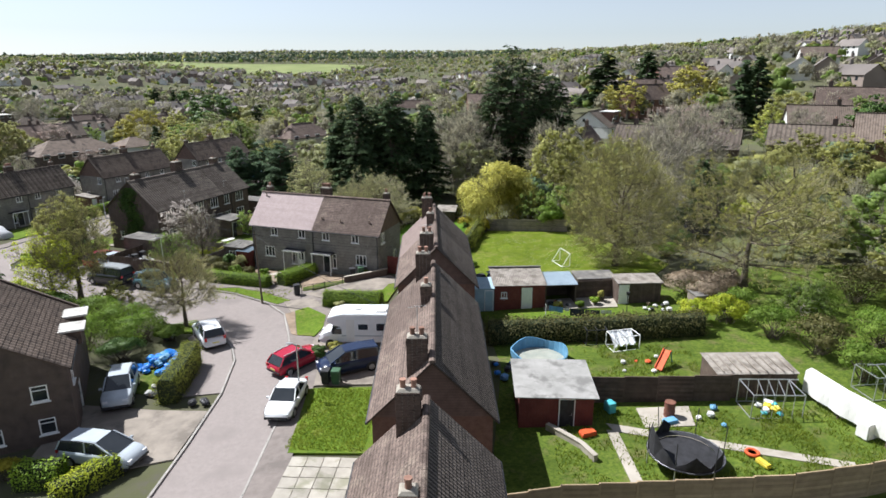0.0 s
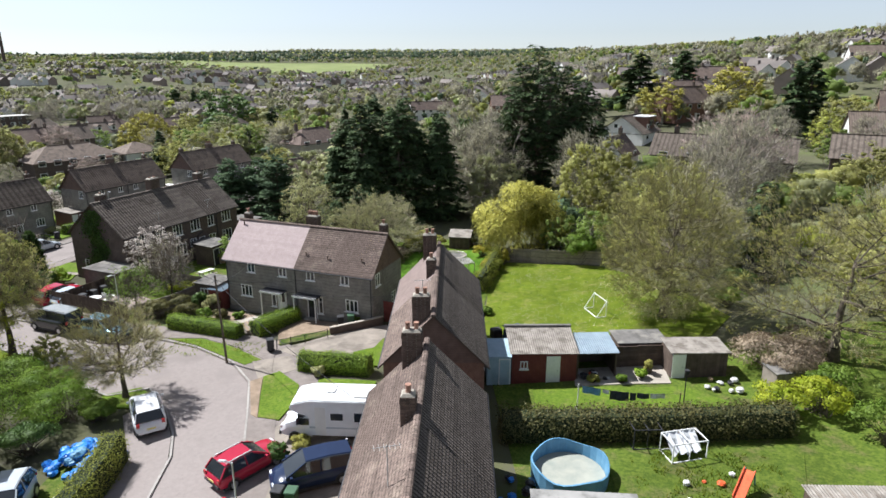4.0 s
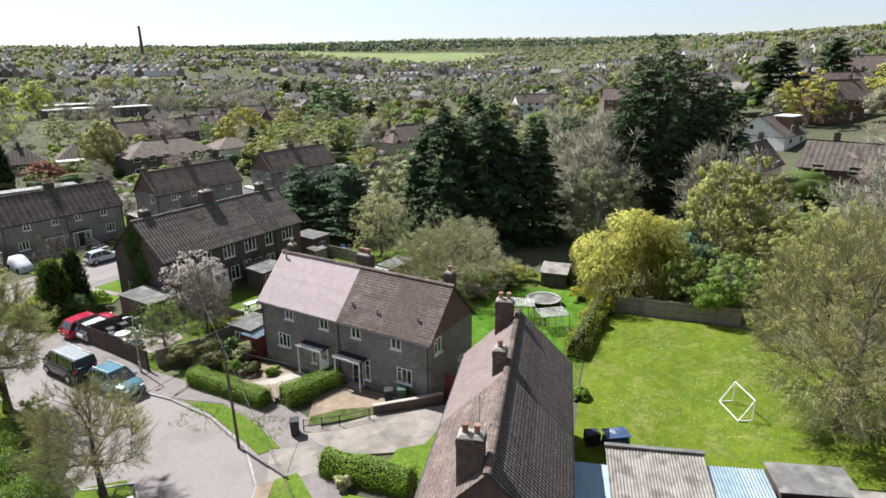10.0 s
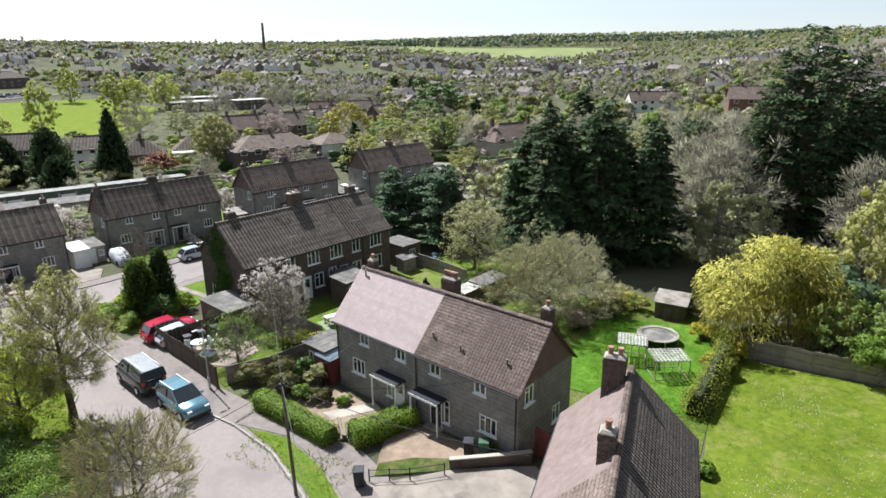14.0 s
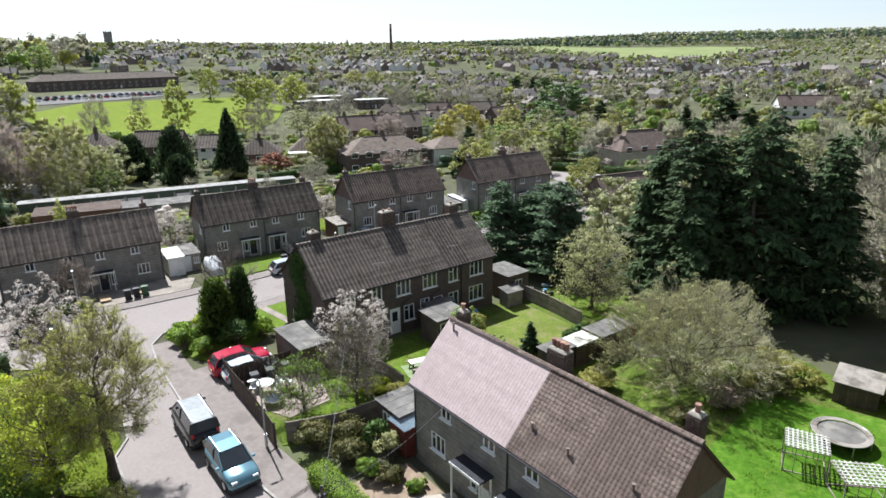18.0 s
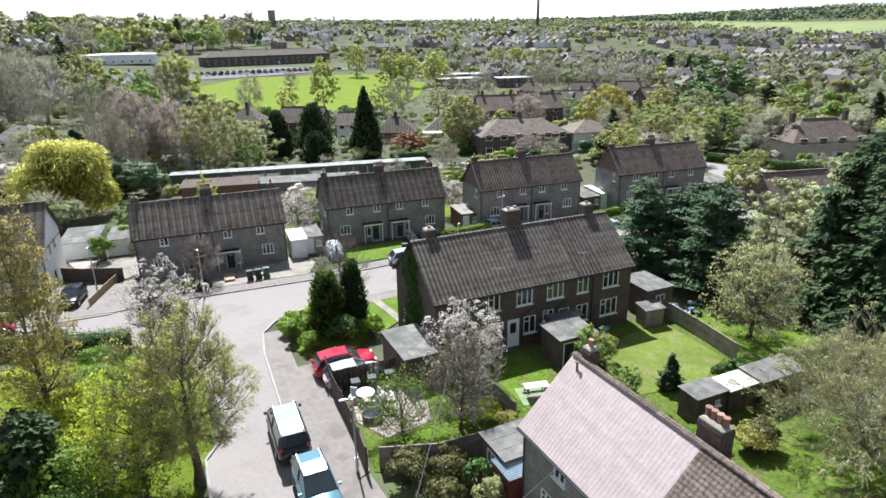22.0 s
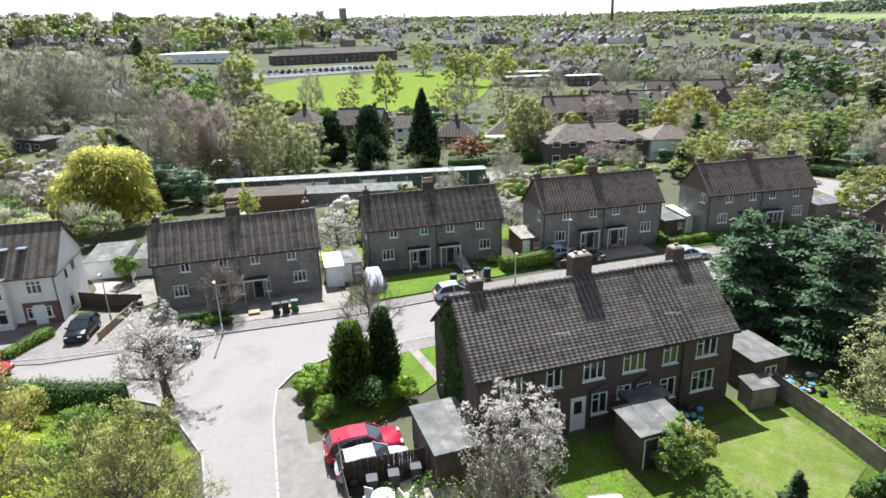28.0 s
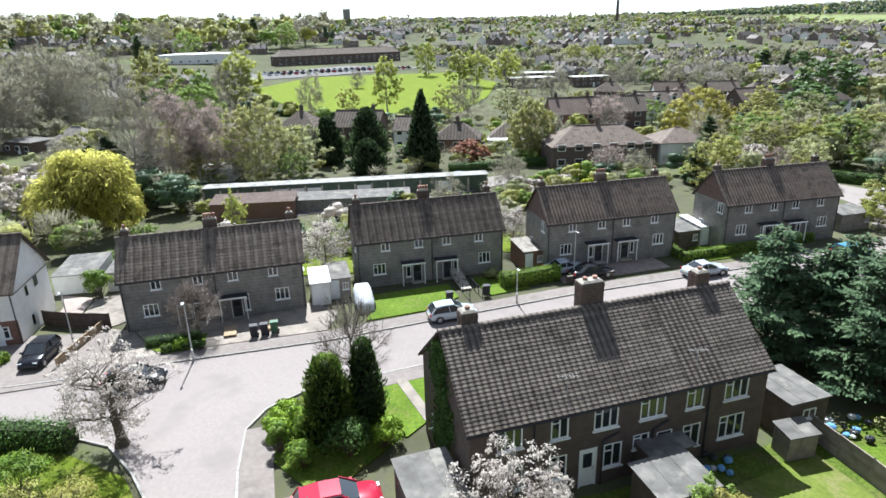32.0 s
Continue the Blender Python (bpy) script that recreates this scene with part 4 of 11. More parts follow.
# ---- trees and hedges ----
def tubes(p0, p1, r0, r1, n=5):
    """Tapered open tubes for arrays of segments."""
    d = p1 - p0
    d /= np.maximum(np.linalg.norm(d, axis=1, keepdims=True), 1e-6)
    ref = np.where(np.abs(d[:, 2:3]) > 0.9, np.array([[1.0, 0, 0]]), np.array([[0, 0, 1.0]]))
    u = np.cross(d, ref)
    u /= np.linalg.norm(u, axis=1, keepdims=True)
    w = np.cross(d, u)
    a = np.arange(n) * math.tau / n
    ring = u[:, None] * np.cos(a)[None, :, None] + w[:, None] * np.sin(a)[None, :, None]
    low, high = p0[:, None] + ring * r0[:, None, None], p1[:, None] + ring * r1[:, None, None]
    m = len(p0)
    base = (np.arange(m) * 2 * n)[:, None]
    k = np.arange(n)[None]
    q = np.stack([base + k, base + (k + 1) % n, base + n + (k + 1) % n, base + n + k], -1).reshape(-1, 4)
    return np.concatenate([low, high], 1).reshape(-1, 3), q


def leaves(rng, c, size, aspect=1.7, droop=0.0, spread=0.35):
    """A four-cornered blade at each point c, turned at random."""
    m = len(c)
    d = rng.normal(size=(m, 3))
    d[:, 2] -= droop * 2
    d /= np.linalg.norm(d, axis=1, keepdims=True)
    s = np.cross(d, rng.normal(size=(m, 3)))
    s /= np.maximum(np.linalg.norm(s, axis=1, keepdims=True), 1e-6)
    k = (size * (1 + spread * rng.uniform(-1, 1, m)))[:, None]
    lift = np.cross(d, s) * k * 0.18
    v = np.stack([c - d * k * aspect / 2, c + s * k / 2 + lift, c + d * k * aspect / 2, c - s * k / 2 + lift], 1).reshape(-1, 3)
    return v, np.arange(m * 4).reshape(-1, 4)


def shell_leaves(rng, c, out, size, aspect=1.5, loose=0.55):
    """Blades that face outwards from the crown, with some freedom."""
    m = len(c)
    n = out / np.maximum(np.linalg.norm(out, axis=1, keepdims=True), 1e-6) + rng.normal(size=(m, 3)) * loose
    d = np.cross(n, rng.normal(size=(m, 3)))
    d /= np.maximum(np.linalg.norm(d, axis=1, keepdims=True), 1e-6)
    s = np.cross(n, d)
    s /= np.maximum(np.linalg.norm(s, axis=1, keepdims=True), 1e-6)
    k = (size * (1 + 0.35 * rng.uniform(-1, 1, m)))[:, None]
    v = np.stack([c - d * k * aspect / 2, c - s * k / 2, c + d * k * aspect / 2, c + s * k / 2], 1)
    turn = (np.cross(v[:, 1] - v[:, 0], v[:, 2] - v[:, 0]) * n).sum(1) < 0
    v[turn] = v[turn][:, ::-1]
    return v.reshape(-1, 3), np.arange(m * 4).reshape(-1, 4)


def sprigs(rng, c, d, length, width):
    """Thin blades that start at c and point along d, each turned about its own axis."""
    m = len(c)
    d = d / np.maximum(np.linalg.norm(d, axis=1, keepdims=True), 1e-6)
    w = np.cross(d, rng.normal(size=(m, 3)))
    w = w / np.maximum(np.linalg.norm(w, axis=1, keepdims=True), 1e-6) * (width / 2)
    e = c + d * (length * rng.uniform(0.6, 1.3, m))[:, None]
    v = np.stack([c - w, c + w, e + w * 0.3, e - w * 0.3], 1).reshape(-1, 3)
    return v, np.arange(m * 4).reshape(-1, 4)


def unit(d):
    return d / np.maximum(np.linalg.norm(d, axis=1, keepdims=True), 1e-6)


def leafy_mesh(rng, name, c, e, size, cc, cr, aspect, loose):
    """Blades facing e over rounded clumps, in one mesh."""
    v, q = shell_leaves(rng, c, e, size, aspect, loose)
    v2, q2, n2 = boughs_of(rng, cc, cr)
    return fast_mesh(name, np.concatenate([v, v2]), np.concatenate([q, q2 + len(v)]), np.concatenate([np.repeat(soften(rng, e), 4, axis=0), n2]))


def soften(rng, e):
    return unit(e + rng.normal(size=e.shape) * 0.18)


def puffs(rng, centres, out, r, n, up=0.35, inner=0.35):
    """Points on small tufts round the centres, each fuller on its outer and upper side, and the way that each point faces."""
    j = rng.integers(0, len(centres), n)
    e = unit(rng.normal(size=(n, 3)) + unit(out)[j] * 0.8 + np.array([0, 0, up]))
    rr = r[j] * rng.uniform(inner, 1.05, n) ** 0.6
    return centres[j] + e * rr[:, None] * np.array([1, 1, 0.8]), e


def lumpy(rng, n, R, z0, z1, lumps=7, fat=0.5, cores=False):
    """Points on a crown of several rounded boughs, and the way that each faces."""
    d = unit(rng.normal(size=(lumps, 3)))
    d[:, 2] = np.where(d[:, 2] < -0.35, -d[:, 2], d[:, 2])
    c = d * rng.uniform(0.4, 0.72, (lumps, 1))
    r = fat * rng.uniform(0.7, 1.25, lumps)
    p, e = puffs(rng, c, c, r, n, 0.3, 0.4)
    size, mid = np.array([R, R, (z1 - z0) / 2]), np.array([0, 0, (z0 + z1) / 2])
    return (p * size + mid, e, c * size + mid, r[:, None] * size) if cores else (p * size + mid, e)


def boughs_of(rng, c, r):
    """A closed, uneven rounded clump of foliage at each c, and the way that each of its corners faces."""
    m = len(c)
    d = np.array([(x, y, z) for z in (-1, 1) for x, y in ((-1, -1), (1, -1), (1, 1), (-1, 1))]) / 1.732
    v = c[:, None] + d[None] * r[:, None] * rng.uniform(0.7, 1.05, (m, 8, 1))
    f = np.array([(3, 2, 1, 0), (4, 5, 6, 7), (0, 1, 5, 4), (1, 2, 6, 5), (2, 3, 7, 6), (3, 0, 4, 7)])
    return v.reshape(-1, 3), (np.arange(m)[:, None, None] * 8 + f[None]).reshape(-1, 4), np.tile(d[f.ravel()], (m, 1))


def in_crown(rng, m, R, z0, z1, inner=0.0, lump=0.25, egg=0.0):
    """Points in an uneven egg-shaped crown; egg > 0 puts its widest part low."""
    d = rng.normal(size=(m, 3))
    d /= np.linalg.norm(d, axis=1, keepdims=True)
    rad = (inner ** 3 + rng.uniform(size=m) * (1 - inner ** 3)) ** (1 / 3)
    ph = rng.uniform(0, math.tau, 6)
    az = np.arctan2(d[:, 1], d[:, 0])
    bump = 1 + lump * (0.5 * np.sin(3 * az + ph[0] + 2 * d[:, 2]) + 0.35 * np.sin(5 * az + ph[1] - 3 * d[:, 2]) + 0.3 * np.sin(7 * d[:, 2] + ph[2] + 2 * az))
    p = d * (rad * bump)[:, None]
    w = 1 - egg * p[:, 2]
    return np.stack([p[:, 0] * R * w, p[:, 1] * R * w, (z0 + z1) / 2 + p[:, 2] * (z1 - z0) / 2], -1)


def attach(rng, targets, nodes, radii, r_end, steps, sag=0.12, climb=0.35, ease=0.6):
    """Branches from the nearest nodes to the targets: segments, and the new nodes."""
    dist = np.linalg.norm(targets[:, None] - nodes[None], axis=2) + np.maximum(0, nodes[None, :, 2] - targets[:, None, 2] + climb * 2) * 1.5
    j = dist.argmin(1)
    a, r = nodes[j], np.minimum(radii[j] * ease, 0.5)
    length = np.linalg.norm(targets - a, axis=1)
    mid = (a + targets) / 2 + rng.normal(size=a.shape) * (length * 0.08)[:, None]
    mid[:, 2] -= length * sag * rng.uniform(-0.2, 1, len(a))
    s0, s1, q0, q1, pts, rad = [], [], [], [], [], []
    for k in range(steps):
        t0, t1 = k / steps, (k + 1) / steps
        f = lambda t: a * (1 - t) ** 2 + mid * (2 * t * (1 - t)) + targets * t ** 2
        s0.append(f(t0)), s1.append(f(t1))
        q0.append(r + (r_end - r) * t0), q1.append(r + (r_end - r) * t1)
        pts.append(f(t1)), rad.append(r + (r_end - r) * t1)
    c = np.concatenate
    return (c(s0), c(s1), c(q0), c(q1)), c(pts), c(rad)


def join_mesh(name, pieces):
    offs = np.cumsum([0] + [len(v) for v, q in pieces])
    return fast_mesh(name, np.concatenate([v for v, q in pieces]), np.concatenate([q + o for (v, q), o in zip(pieces, offs)]))


def stuff(ob, label=""):
    return tagged(ob, label, kind="stuff")


def broad_tree(name, label, x, y, H, R, fork, seed, leaf=None, n_leaf=0, size=0.12, limbs=8, boughs=60, sprays=260, twigs=1200, r0=0.22, bark=None, twig=None, low=None, lump=0.25, egg=0.15,
               z=None, category="tree", group="", twig_len=0.55, clump=0.28, twig_r=0.011, inner=0.35, lean=False, aspect=1.6):
    """A tapered trunk with limbs, boughs, sprays and twigs inside an uneven crown, with leaves on the twigs."""
    rng = np.random.default_rng(seed)
    bark, twig = bark or BARK, twig or TWIG
    z0 = fork * 0.85 if low is None else low
    t = thing(name, pose(x, y, land(x, y) - 0.05 if z is None else z, 0, 0, 0), label, category, group)
    top = fork + (H - fork) * 0.45
    h = np.linspace(0, top, 7)
    sway = np.cumsum(rng.normal(size=(7, 2)) * 0.05 * r0 / 0.2, axis=0)
    nodes = np.concatenate([sway, h[:, None]], 1)
    rad = r0 * (1 - 0.75 * h / top) + 0.02
    v, q = tubes(nodes[:-1], nodes[1:], rad[:-1] * np.array([1.35] + [1] * 5), rad[1:], 9)
    keep = nodes[:, 2] >= fork * 0.8
    tg = in_crown(rng, limbs, R * 0.72, z0 + (H - z0) * 0.1, H * 0.97, 0.7, lump, egg)
    seg, n1, r1 = attach(rng, tg, nodes[keep], rad[keep], 0.03, 5)
    v2, q2 = tubes(*seg, 4 if lean else 6)
    wood = [(v, q), (v2, q2)]
    if not lean:
        part("trunk", join_mesh("trunk", wood), bark, t)
    tg = in_crown(rng, boughs, R * 0.9, z0, H, inner, lump, egg)
    seg2, n2, r2 = attach(rng, tg, n1, r1, 0.014, 4)
    tg = in_crown(rng, sprays, R * 0.98, z0, H, inner, lump, egg)
    seg3, n3, r3 = attach(rng, tg, np.concatenate([n1, n2]), np.concatenate([r1, r2]) * 0.8, 0.008, 2 if lean else 3)
    parts = [tubes(*seg2, 3 if lean else 5), tubes(*seg3, 3 if lean else 4)]
    if not lean:
        stuff(part("branchwork", join_mesh("branchwork", parts), bark, t))
    hub = np.array([0, 0, z0 + (H - z0) * 0.3])
    if twigs:
        k = rng.integers(0, len(n3), twigs)
        d = rng.normal(size=(twigs, 3)) * 0.55 + (n3[k] - hub) / R * 1.3
        d[:, 2] += 0.45
        if lean:
            v, q = sprigs(rng, n3[k], d, twig_len, twig_r * 2.4)
            part("trunk", join_mesh("trunk", wood + parts + [(v, q)]), twig, t)
        else:
            end = n3[k] + unit(d) * (twig_len * rng.uniform(0.5, 1.3, twigs))[:, None]
            v, q = tubes(n3[k], end, np.full(twigs, twig_r), np.full(twigs, twig_r * 0.35), 3)
            stuff(part("twigwork", fast_mesh("twigwork", v, q), twig, t))
    if leaf and n_leaf:
        tip = n3[-len(tg):] + unit(n3[-len(tg):] - hub) * twig_len * 0.4
        c, e = puffs(rng, tip, tip - hub, np.full(len(tip), clump * 1.7) * rng.uniform(0.6, 1.4, len(tip)), n_leaf)
        if lean and aspect < 5:
            me = leafy_mesh(rng, "foliage", c, e, np.full(n_leaf, size), tip, np.full((len(tip), 3), clump * 0.95), aspect, 0.35)
        elif lean:
            v, q = sprigs(rng, c, e + np.array([0, 0, 0.3]) + rng.normal(size=e.shape) * 0.5, size * aspect, size)
            me = fast_mesh("foliage", v, q, soften(rng, e))
        else:
            v, q = shell_leaves(rng, c, e, np.full(n_leaf, size), aspect, 0.4)
            me = fast_mesh("foliage", v, q, soften(rng, e))
        stuff(part("foliage", me, leaf, t))
    return t


def conifer(name, label, x, y, H, R, seed, leaf=None, n=7000, size=0.22, shape=0.75, low=0.08, droop=0.25, whorls=26, per=9, z=None, group="", tops=1, blade=2.2, rise=0.3):
    """A dark evergreen: one or more leaders, tiers of spreading boughs and flat sprays along them."""
    rng = np.random.default_rng(seed)
    t = thing(name, pose(x, y, land(x, y) - 0.05 if z is None else z), label, "tree", group)
    lead = [(0.0, 0.0, 1.0)] + [(math.cos(a) * R * 0.42, math.sin(a) * R * 0.42, h) for a, h in zip(rng.uniform(0, math.tau, tops - 1) + np.arange(tops - 1) * 2.2, rng.uniform(0.74, 0.95, tops - 1))]
    g = Geo().tube((0, 0, 0), (0, 0, H * 0.96), 0.018 * H + 0.03, 0.02, 8)
    for dx, dy, h in lead[1:]:
        g.tube((0, 0, H * 0.3), (dx, dy, H * 0.5), 0.01 * H, 0.008 * H, 6, False).tube((dx, dy, H * 0.5), (dx, dy, H * h * 0.97), 0.008 * H, 0.015, 6)
    part("trunk", g, BARK, t)
    a, b, ln = [], [], []
    for dx, dy, h in lead:
        m = whorls * per // (1 if h == 1.0 else 2)
        k = np.arange(m)
        lo = low if h == 1.0 else 0.4
        tz = lo + (0.985 * h - lo) * ((k // per) + rng.uniform(0, 1, m)) / (m / per)
        az = rng.uniform(0, math.tau, m)
        uneven = 1 + 0.25 * np.sin(2 * az + seed) + 0.25 * np.sin(11 * tz + 3 * az)
        L = R * np.clip((1 - tz / h), 0.02, 1) ** shape * rng.uniform(0.55, 1.15, m) * uneven * (1 if h == 1.0 else 0.75) + 0.15
        a.append(np.stack([0 * az + dx, 0 * az + dy, tz * H], -1))
        b.append(np.stack([np.cos(az) * L + dx, np.sin(az) * L + dy, tz * H + L * rise], -1))
        ln.append(L)
    a, b, ln = np.concatenate(a), np.concatenate(b), np.concatenate(ln)
    v, q = tubes(a, b, 0.012 * ln + 0.01, np.full(len(ln), 0.006), 3)
    stuff(part("boughwork", fast_mesh("boughwork", v, q), BARK, t))
    j = rng.choice(len(ln), n, p=ln ** 1.3 / (ln ** 1.3).sum())
    s = rng.uniform(0.2, 1.05, n) ** 0.7
    way = unit(b[j] - a[j])
    side = unit(np.stack([-way[:, 1], way[:, 0], 0 * s], -1))
    off = rng.normal(size=n) * (0.06 + 0.3 * ln[j] * np.clip(1.12 - s, 0.1, 0.7))
    c = a[j] + (b[j] - a[j]) * s[:, None] + side * off[:, None]
    c[:, 2] -= droop * ln[j] * s ** 2 + np.abs(off) * 0.25 - rng.normal(size=n) * 0.06
    d = unit(way * 0.9 + side * np.sign(off)[:, None] * 0.7 + np.array([0, 0, -0.25 - droop * 0.5]) + rng.normal(size=(n, 3)) * 0.3)
    up = unit(np.array([0, 0, 1.0]) + way * 0.35 + rng.normal(size=(n, 3)) * 0.35)
    w = unit(np.cross(d, up))
    sz = (size * rng.uniform(0.65, 1.35, n))[:, None]
    v = np.stack([c - d * sz * blade / 2, c + w * sz / 2, c + d * sz * blade / 2 - up * sz * 0.25, c - w * sz / 2], 1).reshape(-1, 3)
    stuff(part("foliage", fast_mesh("foliage", v, np.arange(n * 4).reshape(-1, 4)), leaf or L_CONIFER, t))
    return t


def column_tree(name, label, x, y, H, R, seed, leaf=None, n=6000, size=0.16, point=0.8, z=None, group=""):
    """A dense upright evergreen: a closed core, coloured dark as inner shade, with upswept sprays all over it."""
    rng = np.random.default_rng(seed)
    t = thing(name, pose(x, y, land(x, y) - 0.05 if z is None else z), label, "tree", group)
    part("trunk", Geo().tube((0, 0, 0), (0, 0, H * 0.9), 0.02 * H, 0.02, 8), BARK, t)
    wide = lambda f: R * np.minimum(1.0, (f + 0.06) * 5) ** 0.5 * np.clip(1 - f, 0, 1) ** point
    az = np.arange(14) * math.tau / 14
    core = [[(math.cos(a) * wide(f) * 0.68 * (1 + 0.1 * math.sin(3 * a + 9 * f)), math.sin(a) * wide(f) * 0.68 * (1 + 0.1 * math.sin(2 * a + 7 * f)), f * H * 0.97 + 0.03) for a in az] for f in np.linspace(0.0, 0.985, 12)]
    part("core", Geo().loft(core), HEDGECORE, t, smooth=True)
    f = rng.uniform(0, 1, n * 3)
    f = f[rng.uniform(0, 1, n * 3) < wide(f) / R + 0.04][:n]
    a = rng.uniform(0, math.tau, len(f))
    r = wide(f) * (1 + 0.12 * np.sin(3 * a + 9 * f) + 0.1 * np.sin(7 * a - 13 * f) + rng.normal(size=len(f)) * 0.13) * rng.uniform(0.8, 1.08, len(f)) + 0.03
    c = np.stack([np.cos(a) * r, np.sin(a) * r, f * H + 0.05], -1)
    e = unit(np.stack([np.cos(a), np.sin(a), 0.45 + 0.4 * np.sin(5 * a + 17 * f)], -1))
    v, q = sprigs(rng, c, e * 0.55 + np.array([0, 0, 1.0]) + rng.normal(size=c.shape) * 0.3, np.full(len(c), size * 2.0), size)
    stuff(part("foliage", fast_mesh("foliage", v, q, soften(rng, e)), leaf or L_CONIFER, t))
    return t


def willow(label, x, y, H, R, seed, leaf=None, strands=900, per=30, size=0.15, z=None):
    """A weeping crown: arching boughs from which leafy strands hang."""
    rng = np.random.default_rng(seed)
    t = broad_tree("weeping_willow", label, x, y, H * 0.95, R * 0.85, H * 0.3, seed, limbs=9, boughs=50, sprays=120, twigs=0, r0=0.25, z=z, low=H * 0.55)
    c, e = lumpy(rng, int(strands * per * 1.05), R * 1.12, -H * 0.3, H * 1.04, 17, 0.5)
    ok = c[:, 2] > 0.3
    c, e = c[ok], e[ok]
    v, q = sprigs(rng, c, e * 0.6 + np.array([0, 0, -0.9]) + rng.normal(size=c.shape) * 0.42, np.full(len(c), size * 2.5), size * 0.55)
    stuff(part("foliage", fast_mesh("foliage", v, q, soften(rng, e)), leaf or L_WILLOW, t))
    return t


def shrub(label, x, y, R, H, seed, leaf, n=1500, size=0.09, name="shrub", z=None, stems=14, group="", flat=0.0, lump=0.3):
    """A bush: stems from the ground and a lumpy shell of small leaves."""
    rng = np.random.default_rng(seed)
    t = thing(name, pose(x, y, land(x, y) - 0.04 if z is None else z), label, "shrub", group)
    tg = in_crown(rng, stems * 3, R * 0.8, H * 0.25, H * 0.92, 0.3, lump)
    root = np.concatenate([rng.normal(size=(stems, 2)) * R * 0.15, np.zeros((stems, 1))], 1)
    a = root[rng.integers(0, stems, len(tg))]
    v, q = tubes(a, tg, np.full(len(tg), 0.03), np.full(len(tg), 0.008), 4)
    stuff(part("stemwork", fast_mesh("stemwork", v, q), BARK, t))
    c, e = lumpy(rng, int(n * 0.75), R, H * 0.02, H, 9 + int(R * 5), 0.42)
    ok = c[:, 2] > 0.03
    c, e = c[ok], e[ok]
    v, q = shell_leaves(rng, c, e, np.full(len(c), size * 1.25), 1.6, 0.4)
    stuff(part("foliage", fast_mesh("foliage", v, q, soften(rng, e)), leaf, t))
    return t


def hedge(label, pts, width, height, leaf, seed, density=170, size=0.075, name="hedge", rounded=0.3, rag=0.06, group="", lift=0.0):
    """A clipped hedge along a line: a dense core, coloured dark as inner shade, and small leaves all over it."""
    rng = np.random.default_rng(seed)
    t = thing(name, pose(pts[0][0], pts[0][1], land(*pts[0]) - 0.04 + lift), label, "hedge", group)
    o = Vector((pts[0][0], pts[0][1], land(*pts[0]) + lift))
    core, cs, mid = Geo(), [], []
    prof = [(-0.5, 0.02), (-0.5, 1 - rounded * 0.8), (-0.5 + rounded * 0.5, 1.0), (0.5 - rounded * 0.5, 1.0), (0.5, 1 - rounded * 0.8), (0.5, 0.02)]
    rings = []
    line = [Vector((p[0], p[1])) for p in pts]
    for k, p in enumerate(line):
        w = (line[min(k + 1, len(line) - 1)] - line[max(k - 1, 0)]).normalized()
        side = Vector((w.y, -w.x))
        gz = land(p.x, p.y) + lift - o.z
        rings.append([(p.x - o.x + side.x * a * width, p.y - o.y + side.y * a * width, gz + b * height) for a, b in prof])
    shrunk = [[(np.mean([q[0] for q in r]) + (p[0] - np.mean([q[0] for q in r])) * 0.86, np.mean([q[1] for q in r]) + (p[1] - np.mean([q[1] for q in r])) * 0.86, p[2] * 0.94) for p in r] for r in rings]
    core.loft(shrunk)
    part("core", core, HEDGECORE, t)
    for r0, r1 in zip(rings, rings[1:]):
        L = (Vector(r1[0]) - Vector(r0[0])).length
        for k in range(5):
            e = (Vector(r0[k + 1]) - Vector(r0[k])).length
            n = int(L * e * density)
            u, s = rng.uniform(0, 1, n)[:, None], rng.uniform(0, 1, n)[:, None]
            A, B, C, D = (np.array(q) for q in (r0[k], r0[k + 1], r1[k], r1[k + 1]))
            cs.append((A * (1 - s) + B * s) * (1 - u) + (C * (1 - s) + D * s) * u)
            mid.append(np.mean(r0, 0) * (1 - u) + np.mean(r1, 0) * u - np.array([0, 0, height * 0.15]))
    for r in (rings[0], rings[-1]):
        n = int(width * height * density)
        A, B, C = np.array(r[0]), np.array(r[5]), np.array([0, 0, height * 0.97])
        cs.append(A + (B - A) * rng.uniform(0, 1, (n, 1)) + C * rng.uniform(0, 1, (n, 1)))
        mid.append(np.repeat([np.mean(rings[len(rings) // 2], 0)], n, 0))
    c = np.concatenate(cs)
    c = c + rng.normal(size=c.shape) * rag + 0.10 * np.sin(c[:, [1, 2, 0]] * 2.3 + seed) * rag * 8
    v, q = shell_leaves(rng, c, c - np.concatenate(mid), np.full(len(c), size), 1.6, 0.45)
    stuff(part("foliage", fast_mesh("foliage", v, q), leaf, t))
    return t


L_BRUSH = leaf_mat("dry_brush", (0.3, 0.235, 0.165), (0.42, 0.34, 0.25), 0.3, 0.25)

